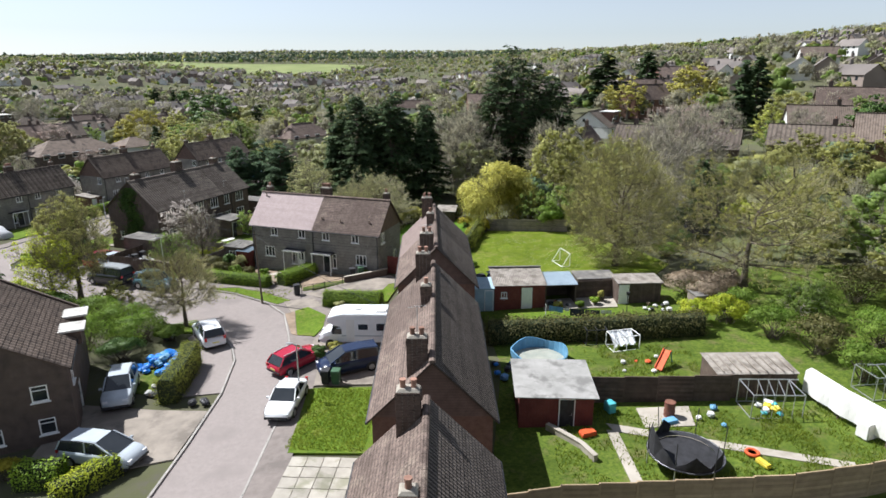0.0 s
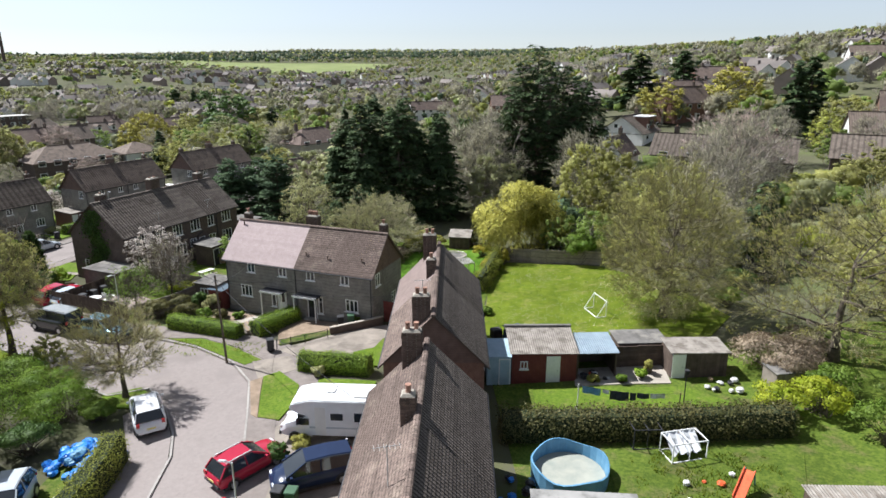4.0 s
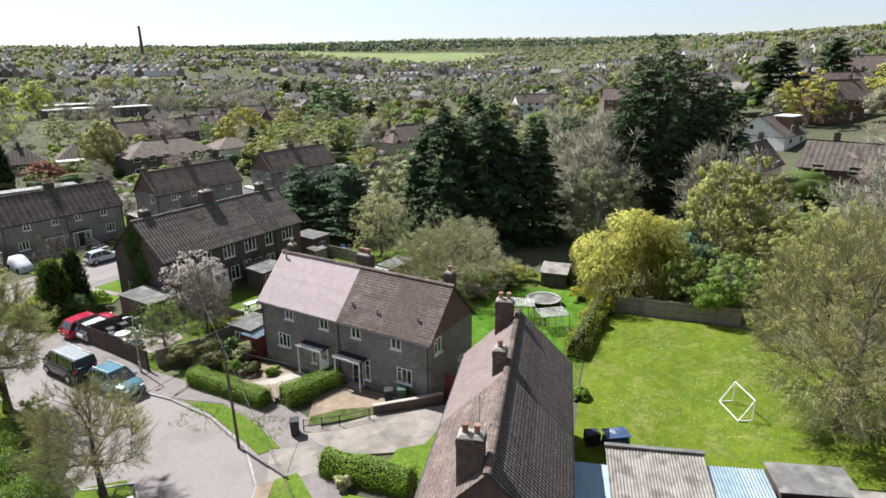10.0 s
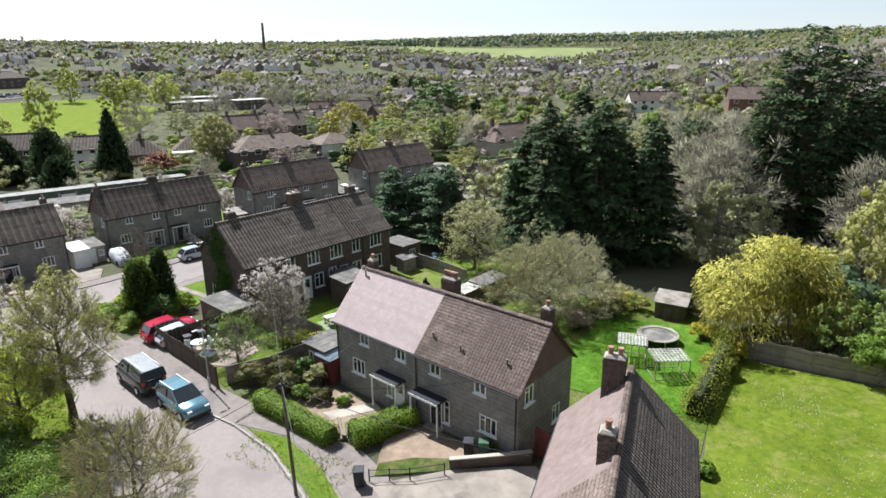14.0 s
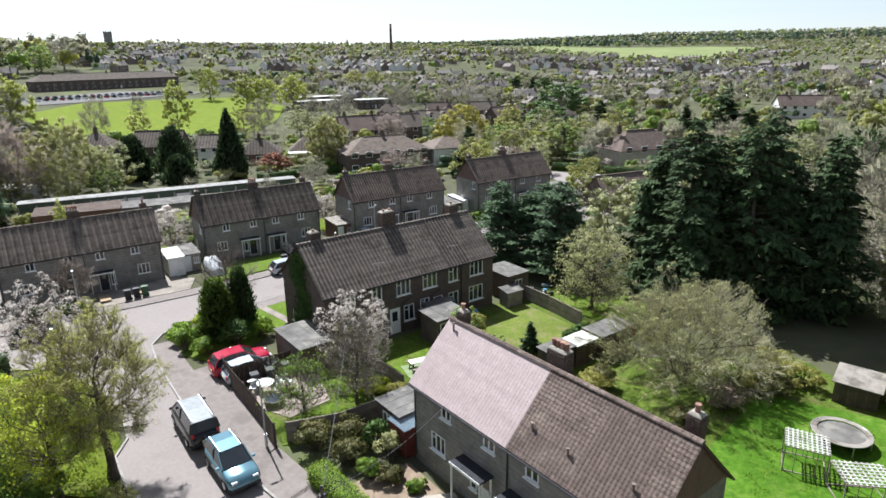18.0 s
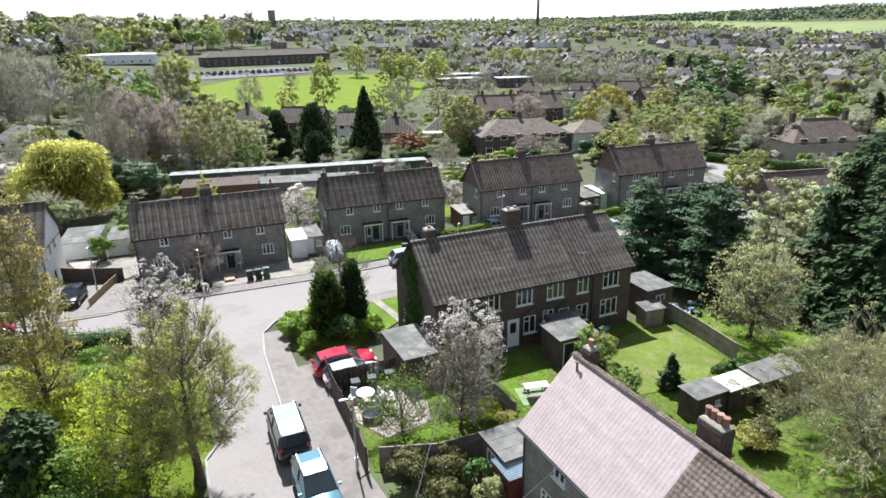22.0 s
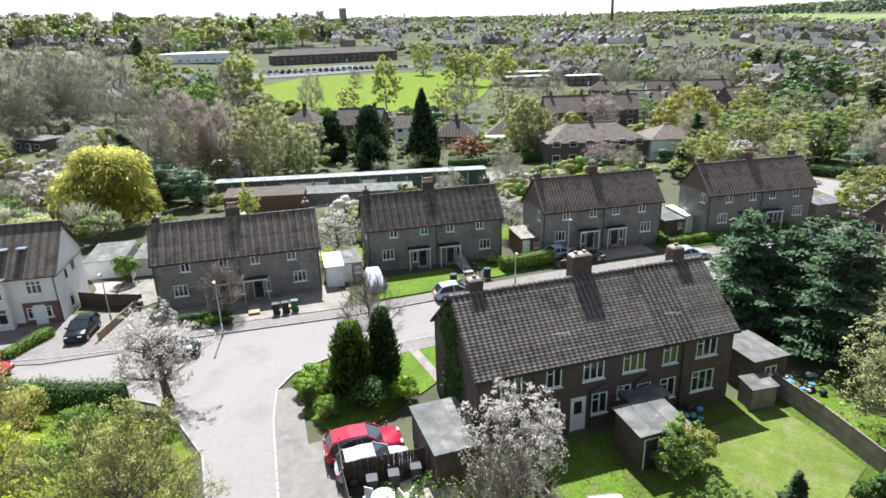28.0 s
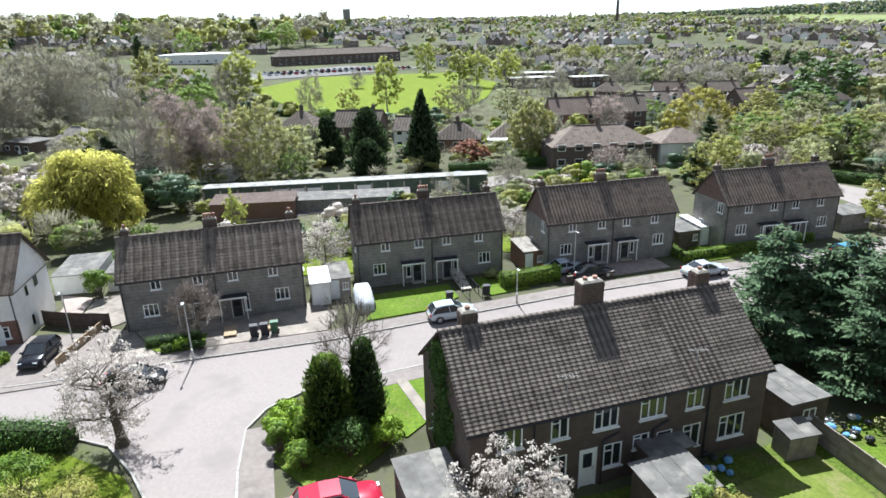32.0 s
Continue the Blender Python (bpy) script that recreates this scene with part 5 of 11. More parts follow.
# ---- vegetation near the flight ----
broad_tree("street_tree", "bare budding street tree with a broad twiggy crown", -22.9, 44.8, 6.9, 3.1, 1.9, 11, L_CATKIN, 2600, 0.045, 9, 80, 420, 6500, 0.17, twig=TWIGOLIVE, lump=0.15, clump=0.12)
broad_tree("street_tree", "pale olive-green street tree on the grass by the road", -35.6, 49.6, 10.2, 3.2, 3.0, 12, L_CATKIN, 20000, 0.052, 12, 110, 620, 9000, 0.24, twig=TWIGOLIVE, lump=0.22, clump=0.2)
broad_tree("goat_willow", "large round olive-green tree coming into leaf", 15.0, 60.5, 13.0, 5.3, 1.6, 13, L_CATKIN, 26000, 0.06, 14, 170, 1000, 14000, 0.3, twig=TWIGOLIVE, low=0.4, lump=0.12, twig_len=1.0, clump=0.24, twig_r=0.012)
broad_tree("ash_tree", "big spreading tree with sparse pale green leaves", 25.0, 53.0, 12.5, 8.0, 2.2, 14, L_OLIVE, 17000, 0.065, 12, 140, 800, 9000, 0.32, twig=TWIGOLIVE, low=1.5, lump=0.3, twig_len=0.7, clump=0.22)
broad_tree("sallow_bush", "wide grey-green sallow tree in new leaf", -13.6, 78.5, 7.0, 5.6, 0.8, 15, L_GREY, 26000, 0.06, 14, 140, 800, 11000, 0.16, twig=TWIGPALE, twig_len=0.8, low=0.2, lump=0.28, clump=0.2)
broad_tree("garden_tree", "pale grey-green garden tree", -24.6, 87.0, 7.6, 3.0, 1.6, 16, L_GREY, 9000, 0.09, 9, 80, 360, 2200, 0.16, lump=0.35, low=0.6)
broad_tree("cherry_tree", "white blossoming cherry tree, half its crown bare", -33.4, 66.5, 6.0, 2.4, 1.5, 17, L_BLOSSOM, 8500, 0.07, 8, 60, 240, 900, 0.11, lump=0.35, clump=0.2)
broad_tree("bare_tree", "grey bare garden tree behind the fence", -30.2, 63.2, 6.3, 2.2, 1.6, 18, L_GREY, 700, 0.06, 8, 60, 280, 2600, 0.1, lump=0.25, low=1.0)
broad_tree("garden_tree", "small fresh green garden tree", -32.0, 60.2, 4.0, 2.0, 1.0, 19, L_GREEN, 3200, 0.07, 7, 50, 200, 1000, 0.08, lump=0.3, low=0.5)
broad_tree("cherry_tree", "blossoming cherry tree with crooked limbs on the verge", -54.2, 53.4, 6.9, 2.7, 1.7, 20, L_BLOSSOM, 7500, 0.075, 11, 60, 240, 900, 0.33, lump=0.4, low=1.4, clump=0.2)
broad_tree("bare_tree", "slender bare tree on the corner plot", -49.6, 66.6, 7.8, 2.4, 2.0, 21, None, 0, 0.05, 7, 50, 260, 2200, 0.09, lump=0.2, low=2.2)
broad_tree("bare_tree", "small bare tree before the concrete house", -67.2, 60.8, 5.0, 2.0, 1.2, 22, L_PINK, 900, 0.06, 8, 60, 260, 2600, 0.1)
broad_tree("cherry_tree", "pale pink cherry tree between the houses", -74.8, 75.2, 5.6, 2.6, 1.4, 23, L_BLOSSOM, 3800, 0.09, 8, 60, 260, 1200, 0.12)
broad_tree("cherry_tree", "pale pink cherry tree between the houses", -68.8, 95.0, 4.8, 2.2, 1.3, 24, L_BLOSSOM, 2800, 0.09, 8, 50, 220, 1000, 0.12)
willow("bright yellow-green weeping willow by the fence", 2.9, 79.0, 7.4, 4.2, 25)
willow("bright yellow-green weeping willow behind the garages", -112.8, 57.0, 10.5, 6.8, 26, strands=800, size=0.26)
for k, (x, y, H, R) in enumerate(((-13.2, 94.0, 17.6, 4.6), (-18.6, 92.6, 17.0, 4.4), (-8.6, 96.5, 15.2, 4.2), (-22.0, 97.0, 14.5, 4.0), (-15.0, 100.0, 16.0, 4.6), (4.8, 104.0, 23.5, 5.8), (8.6, 107.0, 20.5, 5.2), (1.6, 108.0, 18.0, 4.8), (11.8, 112.0, 18.5, 5.5))):
    conifer("cypress_tree", "tall dark green cypress in a dense group", x, y, H, R, 40 + k, n=13000, size=0.27, shape=0.5, droop=0.3, low=0.03, whorls=30, tops=3, group="dark cypress group")
for k, (x, y, H, R) in enumerate(((-38.4, 93.2, 9.4, 3.7), (-31.6, 94.2, 9.8, 4.1), (-35.2, 96.5, 8.8, 3.6))):
    conifer("pine_tree", "dark bluish-green evergreen beside the terrace", x, y, H, R, 60 + k, L_PINE, n=13000, size=0.18, shape=0.5, droop=0.1, whorls=26, per=9, low=0.04, tops=2, group="evergreens by the terrace")
column_tree("cypress_tree", "narrow pointed dark cypress", -117.6, 112.6, 14.6, 3.3, 70, n=9000, size=0.26)
for k, (x, y, H, R) in enumerate(((-135, 101, 9.6, 3.2), (-134.4, 109.4, 10.5, 4.2), (-121.4, 103, 6.2, 3.2))):
    column_tree("cypress_tree", "small dark green cypress in a garden", x, y, H, R * 0.95, 72 + k, n=5000, size=0.28, point=0.5)
column_tree("cypress_tree", "bushy upright dark green cypress on the corner", -47.3, 64.0, 5.4, 1.5, 76, L_CYPRESS, n=9000, size=0.11, point=0.36)
column_tree("cypress_tree", "ivy-clad slim dark tree on the corner", -47.4, 66.4, 5.8, 1.1, 77, L_DARK, n=5500, size=0.1, point=0.4)
broad_tree("poplar_tree", "tall poplar with golden-brown young leaves", -44.6, 44.5, 15.5, 1.8, 1.2, 27, L_GOLD, 13000, 0.09, 10, 120, 500, 3600, 0.22, twig=TWIGOLIVE, low=0.6, lump=0.2)
for k, (x, y, R, H, n) in enumerate(((-43.0, 45.2, 3.0, 4.2, 6000), (-46.8, 47.2, 2.8, 3.4, 5000), (-40.3, 46.5, 2.4, 3.2, 4200), (-38.0, 44.0, 2.6, 4.0, 4600), (-49.5, 44.0, 3.0, 3.8, 4600), (-35.5, 45.5, 2.2, 2.6, 3400))):
    shrub("sprawling bush with yellow-green young leaves", x, y, R, H, 100 + k, L_LIME if k % 2 == 0 else L_GREEN, n, 0.10, group="bushes by the road")
for k, (x, y, R, H, lf) in enumerate(((-27.5, 43.6, 2.4, 2.6, L_GREEN), (-30.5, 44.6, 2.6, 3.0, L_GREEN), (-25.0, 41.6, 2.4, 2.5, L_GREEN), (-28.6, 40.0, 2.8, 3.0, L_GREEN), (-24.4, 38.2, 1.8, 2.0, L_DARK), (-33.5, 42.6, 3.0, 3.6, L_DARK), (-31.5, 38.6, 2.6, 3.4, L_DARK), (-22.8, 42.0, 1.4, 1.5, L_GREEN))):
    shrub("dense green bush beside the parking bay", x, y, R, H, 120 + k, lf, 11000, 0.05, group="green bushes by the bay")
broad_tree("garden_tree", "yellow-green young tree behind the brick house", -36.2, 47.2, 7.4, 2.6, 1.4, 28, L_LIME, 7000, 0.09, 8, 70, 300, 1500, 0.14, low=1.0, lump=0.3)
conifer("cypress_tree", "dark broad evergreen behind the brick house", -38.6, 43.0, 6.0, 2.0, 78, n=4200, size=0.2, shape=0.45, droop=0.1, low=0.02)

# ---- lawns, drives and paths ----
def plot(name, poly, lift, material, label, category=""):
    return draped(name, poly, lift, material, label, category or name.split("_")[-1], 0.12)


plot("lawn", [(-8.0, 27.1), (-3.4, 27.3), (-3.5, 30.5), (-4.4, 34.6), (-9.0, 34.2)], 0.13, LAWN, "long bright green front lawn")
plot("garden_ground", [(3.0, 21.0), (26, 24.0), (36, 28), (48, 44), (46, 60), (30, 60), (24, 58), (18, 55), (9.5, 53.8), (0.8, 53.2), (3.6, 38.0)], 0.035, GRASS, "grassy ground of the back gardens", "grass")
plot("garden_ground", [(-37.2, 60.0), (-30.4, 57.2), (-27.0, 60.5), (-24.0, 66.0), (-20.0, 71.0), (-19.0, 84.0), (-19.0, 92.0), (-30.0, 92.0), (-32.0, 84.0), (-34.6, 73.2), (-37.0, 67.0)], 0.045, GRASS, "grassy ground of the terrace gardens", "grass")
plot("garden_ground", [(-24.0, 66.0), (-9.0, 62.6), (0.2, 62.0), (0.6, 80.0), (-8.0, 86.0), (-18.0, 80.0)], 0.04, GRASS, "grassy ground behind the panelled house", "grass")
plot("patio", [(-7.5, 20), (-7.6, 26.7), (-3.2, 26.9), (-2.6, 20)], 0.12, CONCRETE, "pale cracked concrete slab drive", "driveway")
plot("driveway", [(-9.4, 34.6), (-4.5, 35.0), (-5.4, 43.4), (-10.6, 43.2), (-11.6, 40), (-10.2, 37.2)], 0.11, DRIVE, "worn concrete drive by the houses")
plot("lawn", [(-10.0, 44.2), (-5.9, 44.4), (-6.2, 47.8), (-10.3, 48.0)], 0.13, LAWN, "mown front lawn behind a box hedge")
plot("driveway", [(-15.2, 52.6), (-13.0, 51.3), (-11.5, 51.1), (-6.9, 52.6), (-6.4, 56.0), (-7.6, 57.4), (-9.4, 56.6), (-11.8, 55.4)], 0.13, DRIVE, "worn concrete drive beside the panelled house")
plot("lawn", [(-9.0, 50.0), (-6.6, 50.0), (-6.2, 55.2), (-7.3, 54.7), (-7.6, 53.0), (-9.0, 52.2)], 0.15, LAWN, "grass strip beside the drive")
plot("driveway", [(-16.4, 50.6), (-13.9, 51.6), (-12.4, 49.4), (-14.6, 47.6)], 0.135, DRIVE, "concrete crossover between the verges")
plot("front_garden", [(-15.6, 53.6), (-11.6, 55.8), (-9.0, 57.2), (-16.2, 59.0), (-16.9, 57.0)], 0.12, SOIL, "bare earth front garden", "garden")
plot("lawn", [(-15.4, 53.4), (-11.7, 55.4), (-11.9, 56.4), (-14.2, 55.6), (-15.8, 54.4)], 0.14, ROUGHGRASS, "patchy grass along the drive wall")
plot("front_garden", [(-24.6, 57.0), (-18.6, 55.6), (-17.6, 58.9), (-23.2, 60.4)], 0.1, SOIL, "planted front garden with gravel and beds", "garden")
plot("garden_path", [(-22.0, 57.4), (-20.9, 57.0), (-18.8, 59.4), (-19.6, 59.9)], 0.13, CONCRETE, "pale path to the front door", "path")
plot("field", [(0.6, 53.4), (9.5, 54.0), (17.0, 55.0), (20.5, 60.5), (17.5, 68.0), (11.6, 73.6), (1.3, 75.2), (0.3, 66)], 0.06, FIELD, "bright green mown grass field", "field")
plot("lawn", [(4.4, 47.4), (14.1, 48.3), (16.4, 46.6), (15.6, 44.9), (4.7, 43.6)], 0.08, LAWN, "neat striped back lawn")
plot("garden_patio", [(7.2, 48.0), (13.4, 48.7), (13.4, 51.2), (9.9, 50.8), (7.2, 50.4)], 0.1, CONCRETE, "sunlit paved patio full of pots", "patio")
plot("lawn", [(8.9, 34.2), (17.0, 36.6), (18.6, 41.2), (8.0, 41.2)], 0.07, GRASS, "patchy back garden grass strewn with toys")
plot("lawn", [(4.6, 24.4), (21.4, 25.4), (23.0, 28.8), (21.4, 32.8), (9.8, 32.6), (6.0, 29.8)], 0.07, GRASS, "rough back garden grass with paths")
plot("garden_path", [(9.6, 30.6), (9.9, 29.8), (21.2, 26.8), (21.4, 27.4)], 0.11, CONCRETE, "narrow concrete garden path", "path")
plot("garden_path", [(9.5, 29.9), (10.1, 29.8), (10.6, 25.0), (10.0, 25.0)], 0.12, CONCRETE, "narrow concrete garden path", "path")
plot("concrete_base", [(11.6, 32.3), (14.7, 32.6), (14.5, 30.5), (11.7, 30.2)], 0.12, CONCRETE, "bare concrete shed base", "concrete pad")
LAWNDEEP = mat("lush_lawn", (0.062, 0.145, 0.01), (0.1, 0.19, 0.018), 1.4, 0.95, 0.6, 40, spec=0.08, big=0.35, bigscale=0.4, stain=((0.125, 0.19, 0.03), 0.8, 0.3), fleck=((0.04, 0.1, 0.008), 3.0, 0.5))
plot("lawn", [(-10.5, 66.4), (0.2, 65.6), (0.4, 75.0), (-1.2, 80.0), (-9.0, 79.0)], 0.07, LAWNDEEP, "bright back garden lawn")
plot("driveway", [(-24.0, 32.0), (-14.7, 31.6), (-14.3, 26.6), (-17.0, 25.6), (-22.5, 26.2)], 0.1, DRIVE, "worn brownish concrete parking forecourt")
plot("lay_by", [(-14.9, 33.9), (-17.8, 33.4), (-18.6, 38.6), (-21.6, 42.6), (-20.6, 45.0), (-19.2, 43.4), (-17.2, 40.8), (-16.1, 38.6)], 0.08, ASPHALT, "asphalt parking bay beside the road", "parking bay")
plot("lawn", [(-22.6, 46.2), (-24.6, 44.8), (-23.6, 43.4), (-20.9, 43.6), (-21.0, 45.0)], 0.1, LAWN, "grass patch round the street tree")
plot("lawn", [(-21.5, 33.8), (-18.2, 33.6), (-18.6, 37.6), (-21.8, 37.2)], 0.08, GRASS, "patch of grass strewn with rubbish bags")
plot("yard", [(-37.8, 60.2), (-37.4, 63.4), (-35.2, 64.2), (-32.0, 62.4), (-32.4, 59.4), (-34.8, 58.9)], 0.08, PINKPAVE, "pinkish paved back yard", "patio")
plot("lawn", [(-31.9, 59.4), (-31.6, 62.2), (-29.6, 62.6), (-28.9, 60.0)], 0.08, LAWN, "small bright back lawn")
plot("lawn", [(-36.8, 64.6), (-35.6, 66.4), (-30.4, 64.8), (-30.6, 63.0), (-33.6, 63.8)], 0.08, LAWN, "small bright back lawn by the fence")
plot("lawn", [(-36.0, 69.4), (-34.0, 72.6), (-31.8, 72.4), (-28.6, 70.0), (-29.0, 67.6)], 0.08, LAWN, "back lawn of the terrace with a bench")
plot("lawn", [(-31.4, 77.6), (-30.2, 84.6), (-24.3, 82.8), (-23.6, 78.2), (-25.4, 74.3), (-29.4, 75.4)], 0.08, LAWNPALE, "large pale green mown back lawn of the terrace")
plot("lawn", [(-29.6, 86.6), (-22.0, 84.6), (-19.0, 90.0), (-26.0, 92.0)], 0.08, LAWN, "overgrown lawn beyond the fence")
plot("lawn", [(-51.6, 67.0), (-50.0, 74.0), (-46.8, 73.4), (-44.6, 67.6), (-46.6, 66.2)], 0.1, LAWN, "front lawn beside the terrace gable")
plot("garden_path", [(-50.9, 70.2), (-50.7, 70.9), (-44.2, 69.8), (-44.4, 69.1)], 0.13, DRIVE, "pale path to the terrace", "path")
plot("corner_plot", [(-52.0, 61.6), (-51.6, 66.6), (-44.6, 66.8), (-42.4, 61.4), (-47.0, 60.4)], 0.1, LAWN, "grassy corner plot with shrubs", "garden")
plot("verge", [(-36.8, 50.3), (-38.8, 51.6), (-46.6, 53.6), (-50.7, 53.2), (-56.6, 49.8), (-60.6, 44.0), (-54.0, 42.0), (-40.0, 45.0), (-33.8, 48.8)], 0.09, FIELD, "bright grass under the roadside trees")
plot("forecourt", [(-66.0, 57.3), (-61.7, 69.7), (-64.6, 72.0), (-68.2, 71.0), (-71.0, 61.0), (-72.0, 56.4)], 0.10, DRIVE, "worn concrete forecourt of the panelled house", "driveway")
plot("lawn", [(-61.3, 73.2), (-59.8, 79.0), (-60.8, 82.2), (-64.2, 83.2), (-66.6, 75.0)], 0.12, LAWN, "bright mown front lawn")
plot("lawn", [(-59.3, 84.6), (-58.4, 88.6), (-62.6, 90.6), (-64.0, 86.0)], 0.12, LAWN, "mown front lawn beside the steps")
plot("driveway", [(-57.4, 92.0), (-54.0, 103.0), (-57.8, 104.4), (-61.6, 98.0), (-61.8, 93.4)], 0.1, PINKPAVE, "reddish paved drive with parked cars")
plot("lawn", [(-53.0, 106.6), (-49.0, 118.0), (-52.0, 119.6), (-57.6, 110.0)], 0.1, LAWN, "front lawn within clipped hedges")
plot("lawn", [(-76.4, 72.0), (-73.0, 77.6), (-79.6, 80.0), (-82.0, 73.0)], 0.1, FIELD, "bright back garden lawn")
plot("lawn", [(-70.2, 92.4), (-66.0, 95.4), (-73.0, 100.0), (-76.0, 94.0)], 0.1, FIELD, "bright back garden lawn")
plot("driveway", [(-66.6, 46.4), (-64.9, 51.6), (-72.6, 55.0), (-78.6, 45.6), (-72.0, 38.0)], 0.1, PAVING, "brick-paved parking by the white house")
plot("yard", [(-78.4, 50.4), (-76.7, 52.0), (-83.0, 54.2), (-86.2, 51.4), (-82.4, 51.6)], 0.1, PINKPAVE, "tan paved yard between house and garage", "patio")
plot("yard", [(-76.5, 52.2), (-74.2, 55.0), (-75.4, 58.2), (-82.6, 58.0), (-83.0, 54.4)], 0.1, DRIVE, "bare yard behind the dark fence", "yard")
plot("driveway", [(-73.9, 54.5), (-68.5, 50.9), (-65.1, 51.8), (-65.0, 56.9), (-66.0, 57.2), (-72.0, 56.3)], 0.094, DRIVE, "worn concrete drive beside the low fence")
plot("lawn", [(-67.9, 56.6), (-66.2, 57.4), (-65.2, 60.6), (-67.4, 61.4)], 0.13, LAWN, "small front lawn with low hedges")
plot("worn_verge", [(-15.2, 47.5), (-14.5, 48.1), (-13.6, 45.5), (-12.6, 42.8), (-13.2, 43.2)], 0.16, SOIL, "bare trodden earth beside the verge", "earth")
plot("side_road", [(-43.0, 129.0), (-48.6, 132.0), (-53.0, 139.5), (-60.0, 144.2), (-72.0, 148.0), (-71.0, 152.4), (-58.0, 150.6), (-47.0, 149.6), (-28.0, 150.8), (-28.0, 144.4), (-39.6, 143.4), (-40.2, 136.0)], 0.05, ASPHALT, "pale side road between the houses", "road")
plot("lane", [(-104.0, 70.0), (-99.0, 86.0), (-96.0, 104.0), (-97.0, 122.0), (-103.0, 121.0), (-103.6, 104.0), (-107.0, 84.0)], 0.1, ASPHALT, "back lane to the garages", "road")
CARPARK = mat("dark_asphalt", (0.1, 0.095, 0.09), (0.15, 0.142, 0.135), 0.6, 0.9, 0.2, 20, big=0.2, bigscale=0.05)
plot("playing_field", [(-187, 165), (-180, 138), (-232, 132), (-330, 142), (-370, 190), (-352, 275), (-290, 262), (-235, 215)], 0.3, PLAYING, "wide bright green playing field", "field")
plot("car_park", [(-372, 150), (-400, 152), (-432, 240), (-392, 282), (-374, 200)], 0.3, CARPARK, "long car park beyond the playing field", "car park")


# worn slabs on the drive before the row
def slabs(x0, y0, nx, ny, w, d, turn, lift, seed):
    pat = thing("slab_paving", pose(x0, y0, land(x0, y0) + lift, 0, 0, turn), "pale worn paving slabs with grassy joints", "paving")
    rng = random.Random(seed)
    one = bevelled(Geo().box((0, 0, 0), (w - 0.035, d - 0.035, 0.06)), 0.01)
    me = one.mesh("slab") if isinstance(one, Geo) else one
    a = radians(turn)
    for i in range(nx):
        for j in range(ny):
            px, py = (i + 0.5) * w, (j + 0.5) * d
            gz = land(x0 + px * math.cos(a) - py * math.sin(a), y0 + px * math.sin(a) + py * math.cos(a)) - land(x0, y0)
            part("slab", me, SLAB, pat, m=pose(px, py, gz + rng.uniform(-0.006, 0.006), rng.uniform(-0.6, 0.6), rng.uniform(-0.6, 0.6), rng.uniform(-0.8, 0.8)))


SLAB = mat("paving_slab", (0.30, 0.275, 0.235), (0.39, 0.36, 0.31), 1.5, 0.9, 0.25, 40, rand=0.14, big=0.15, bigscale=0.5, stain=((0.24, 0.23, 0.17), 0.9, 0.4))
slabs(-7.5, 20.6, 5, 7, 0.9, 0.88, 1, 0.14, 5)


# longer grass along edges and on rough lawns
def tufts(label, boxes, n, seed, lift, height=0.22, leaf=None, floor=-0.12):
    rng = np.random.default_rng(seed)
    cs = []
    for x0, x1, y0, y1 in boxes:
        k = int(n * (x1 - x0) * (y1 - y0))
        c = np.stack([rng.uniform(x0, x1, k), rng.uniform(y0, y1, k), np.zeros(k)], -1)
        keep = np.array([noise.noise((a * 0.9, b * 0.9, 1.7)) > floor for a, b, _ in c])
        cs.append(c[keep])
    c = np.concatenate(cs)
    c[:, 2] = [land(a, b) + lift for a, b, _ in c]
    h = rng.uniform(0.4, 1.0, len(c)) * height
    d = rng.normal(size=(len(c), 2)) * 0.35 * h[:, None]
    s = rng.normal(size=(len(c), 2))
    s = s / np.linalg.norm(s, axis=1, keepdims=True) * 0.035
    z = np.zeros(len(c))
    tip = c + np.stack([d[:, 0], d[:, 1], h], -1)
    side = np.stack([s[:, 0], s[:, 1], z], -1)
    v = np.stack([c - side, c + side, tip + side * 0.2, tip - side * 0.2], 1).reshape(-1, 3)
    me = fast_mesh("long_grass", v, np.arange(len(v)).reshape(-1, 4))
    me.materials.append(leaf or L_GRASS)
    tagged(new("long_grass", me), label, "grass", kind="stuff")


L_GRASS = leaf_mat("grass_blade", (0.16, 0.225, 0.024), (0.24, 0.29, 0.04), 0.6, 0.2)
tufts("long uneven grass on the front lawn", [(-8.3, -3.9, 27.4, 34.2)], 190, 81, 0.13, 0.13, floor=-0.6)
tufts("tufts of longer grass in the back gardens", [(9.5, 16.8, 35.5, 41.0), (6.5, 21.0, 25.2, 32.2), (18, 25, 27, 33)], 60, 82, 0.07, 0.2)
tufts("tufts of longer grass in the field", [(1.5, 16.0, 56.0, 73.0)], 30, 83, 0.05, 0.07, floor=0.15)
tufts("tufts of longer grass behind the panelled house", [(-8.0, 0.2, 66, 78), (-35.0, -29.0, 68.0, 72.0)], 40, 84, 0.07, 0.09, floor=0.1)
tufts("rough grass on the verges", [(-24.5, -16.5, 51.2, 54.0), (-50.0, -38.0, 46.0, 52.0)], 34, 85, 0.1, 0.18)

# ---- vehicles ----
def paint(name, c, rough=0.16, metal=0.05):
    return mat(name, c, tuple(k * 1.12 for k in c), 1.5, rough, 0.0, 10, metal=metal, spec=0.4, big=0.05)


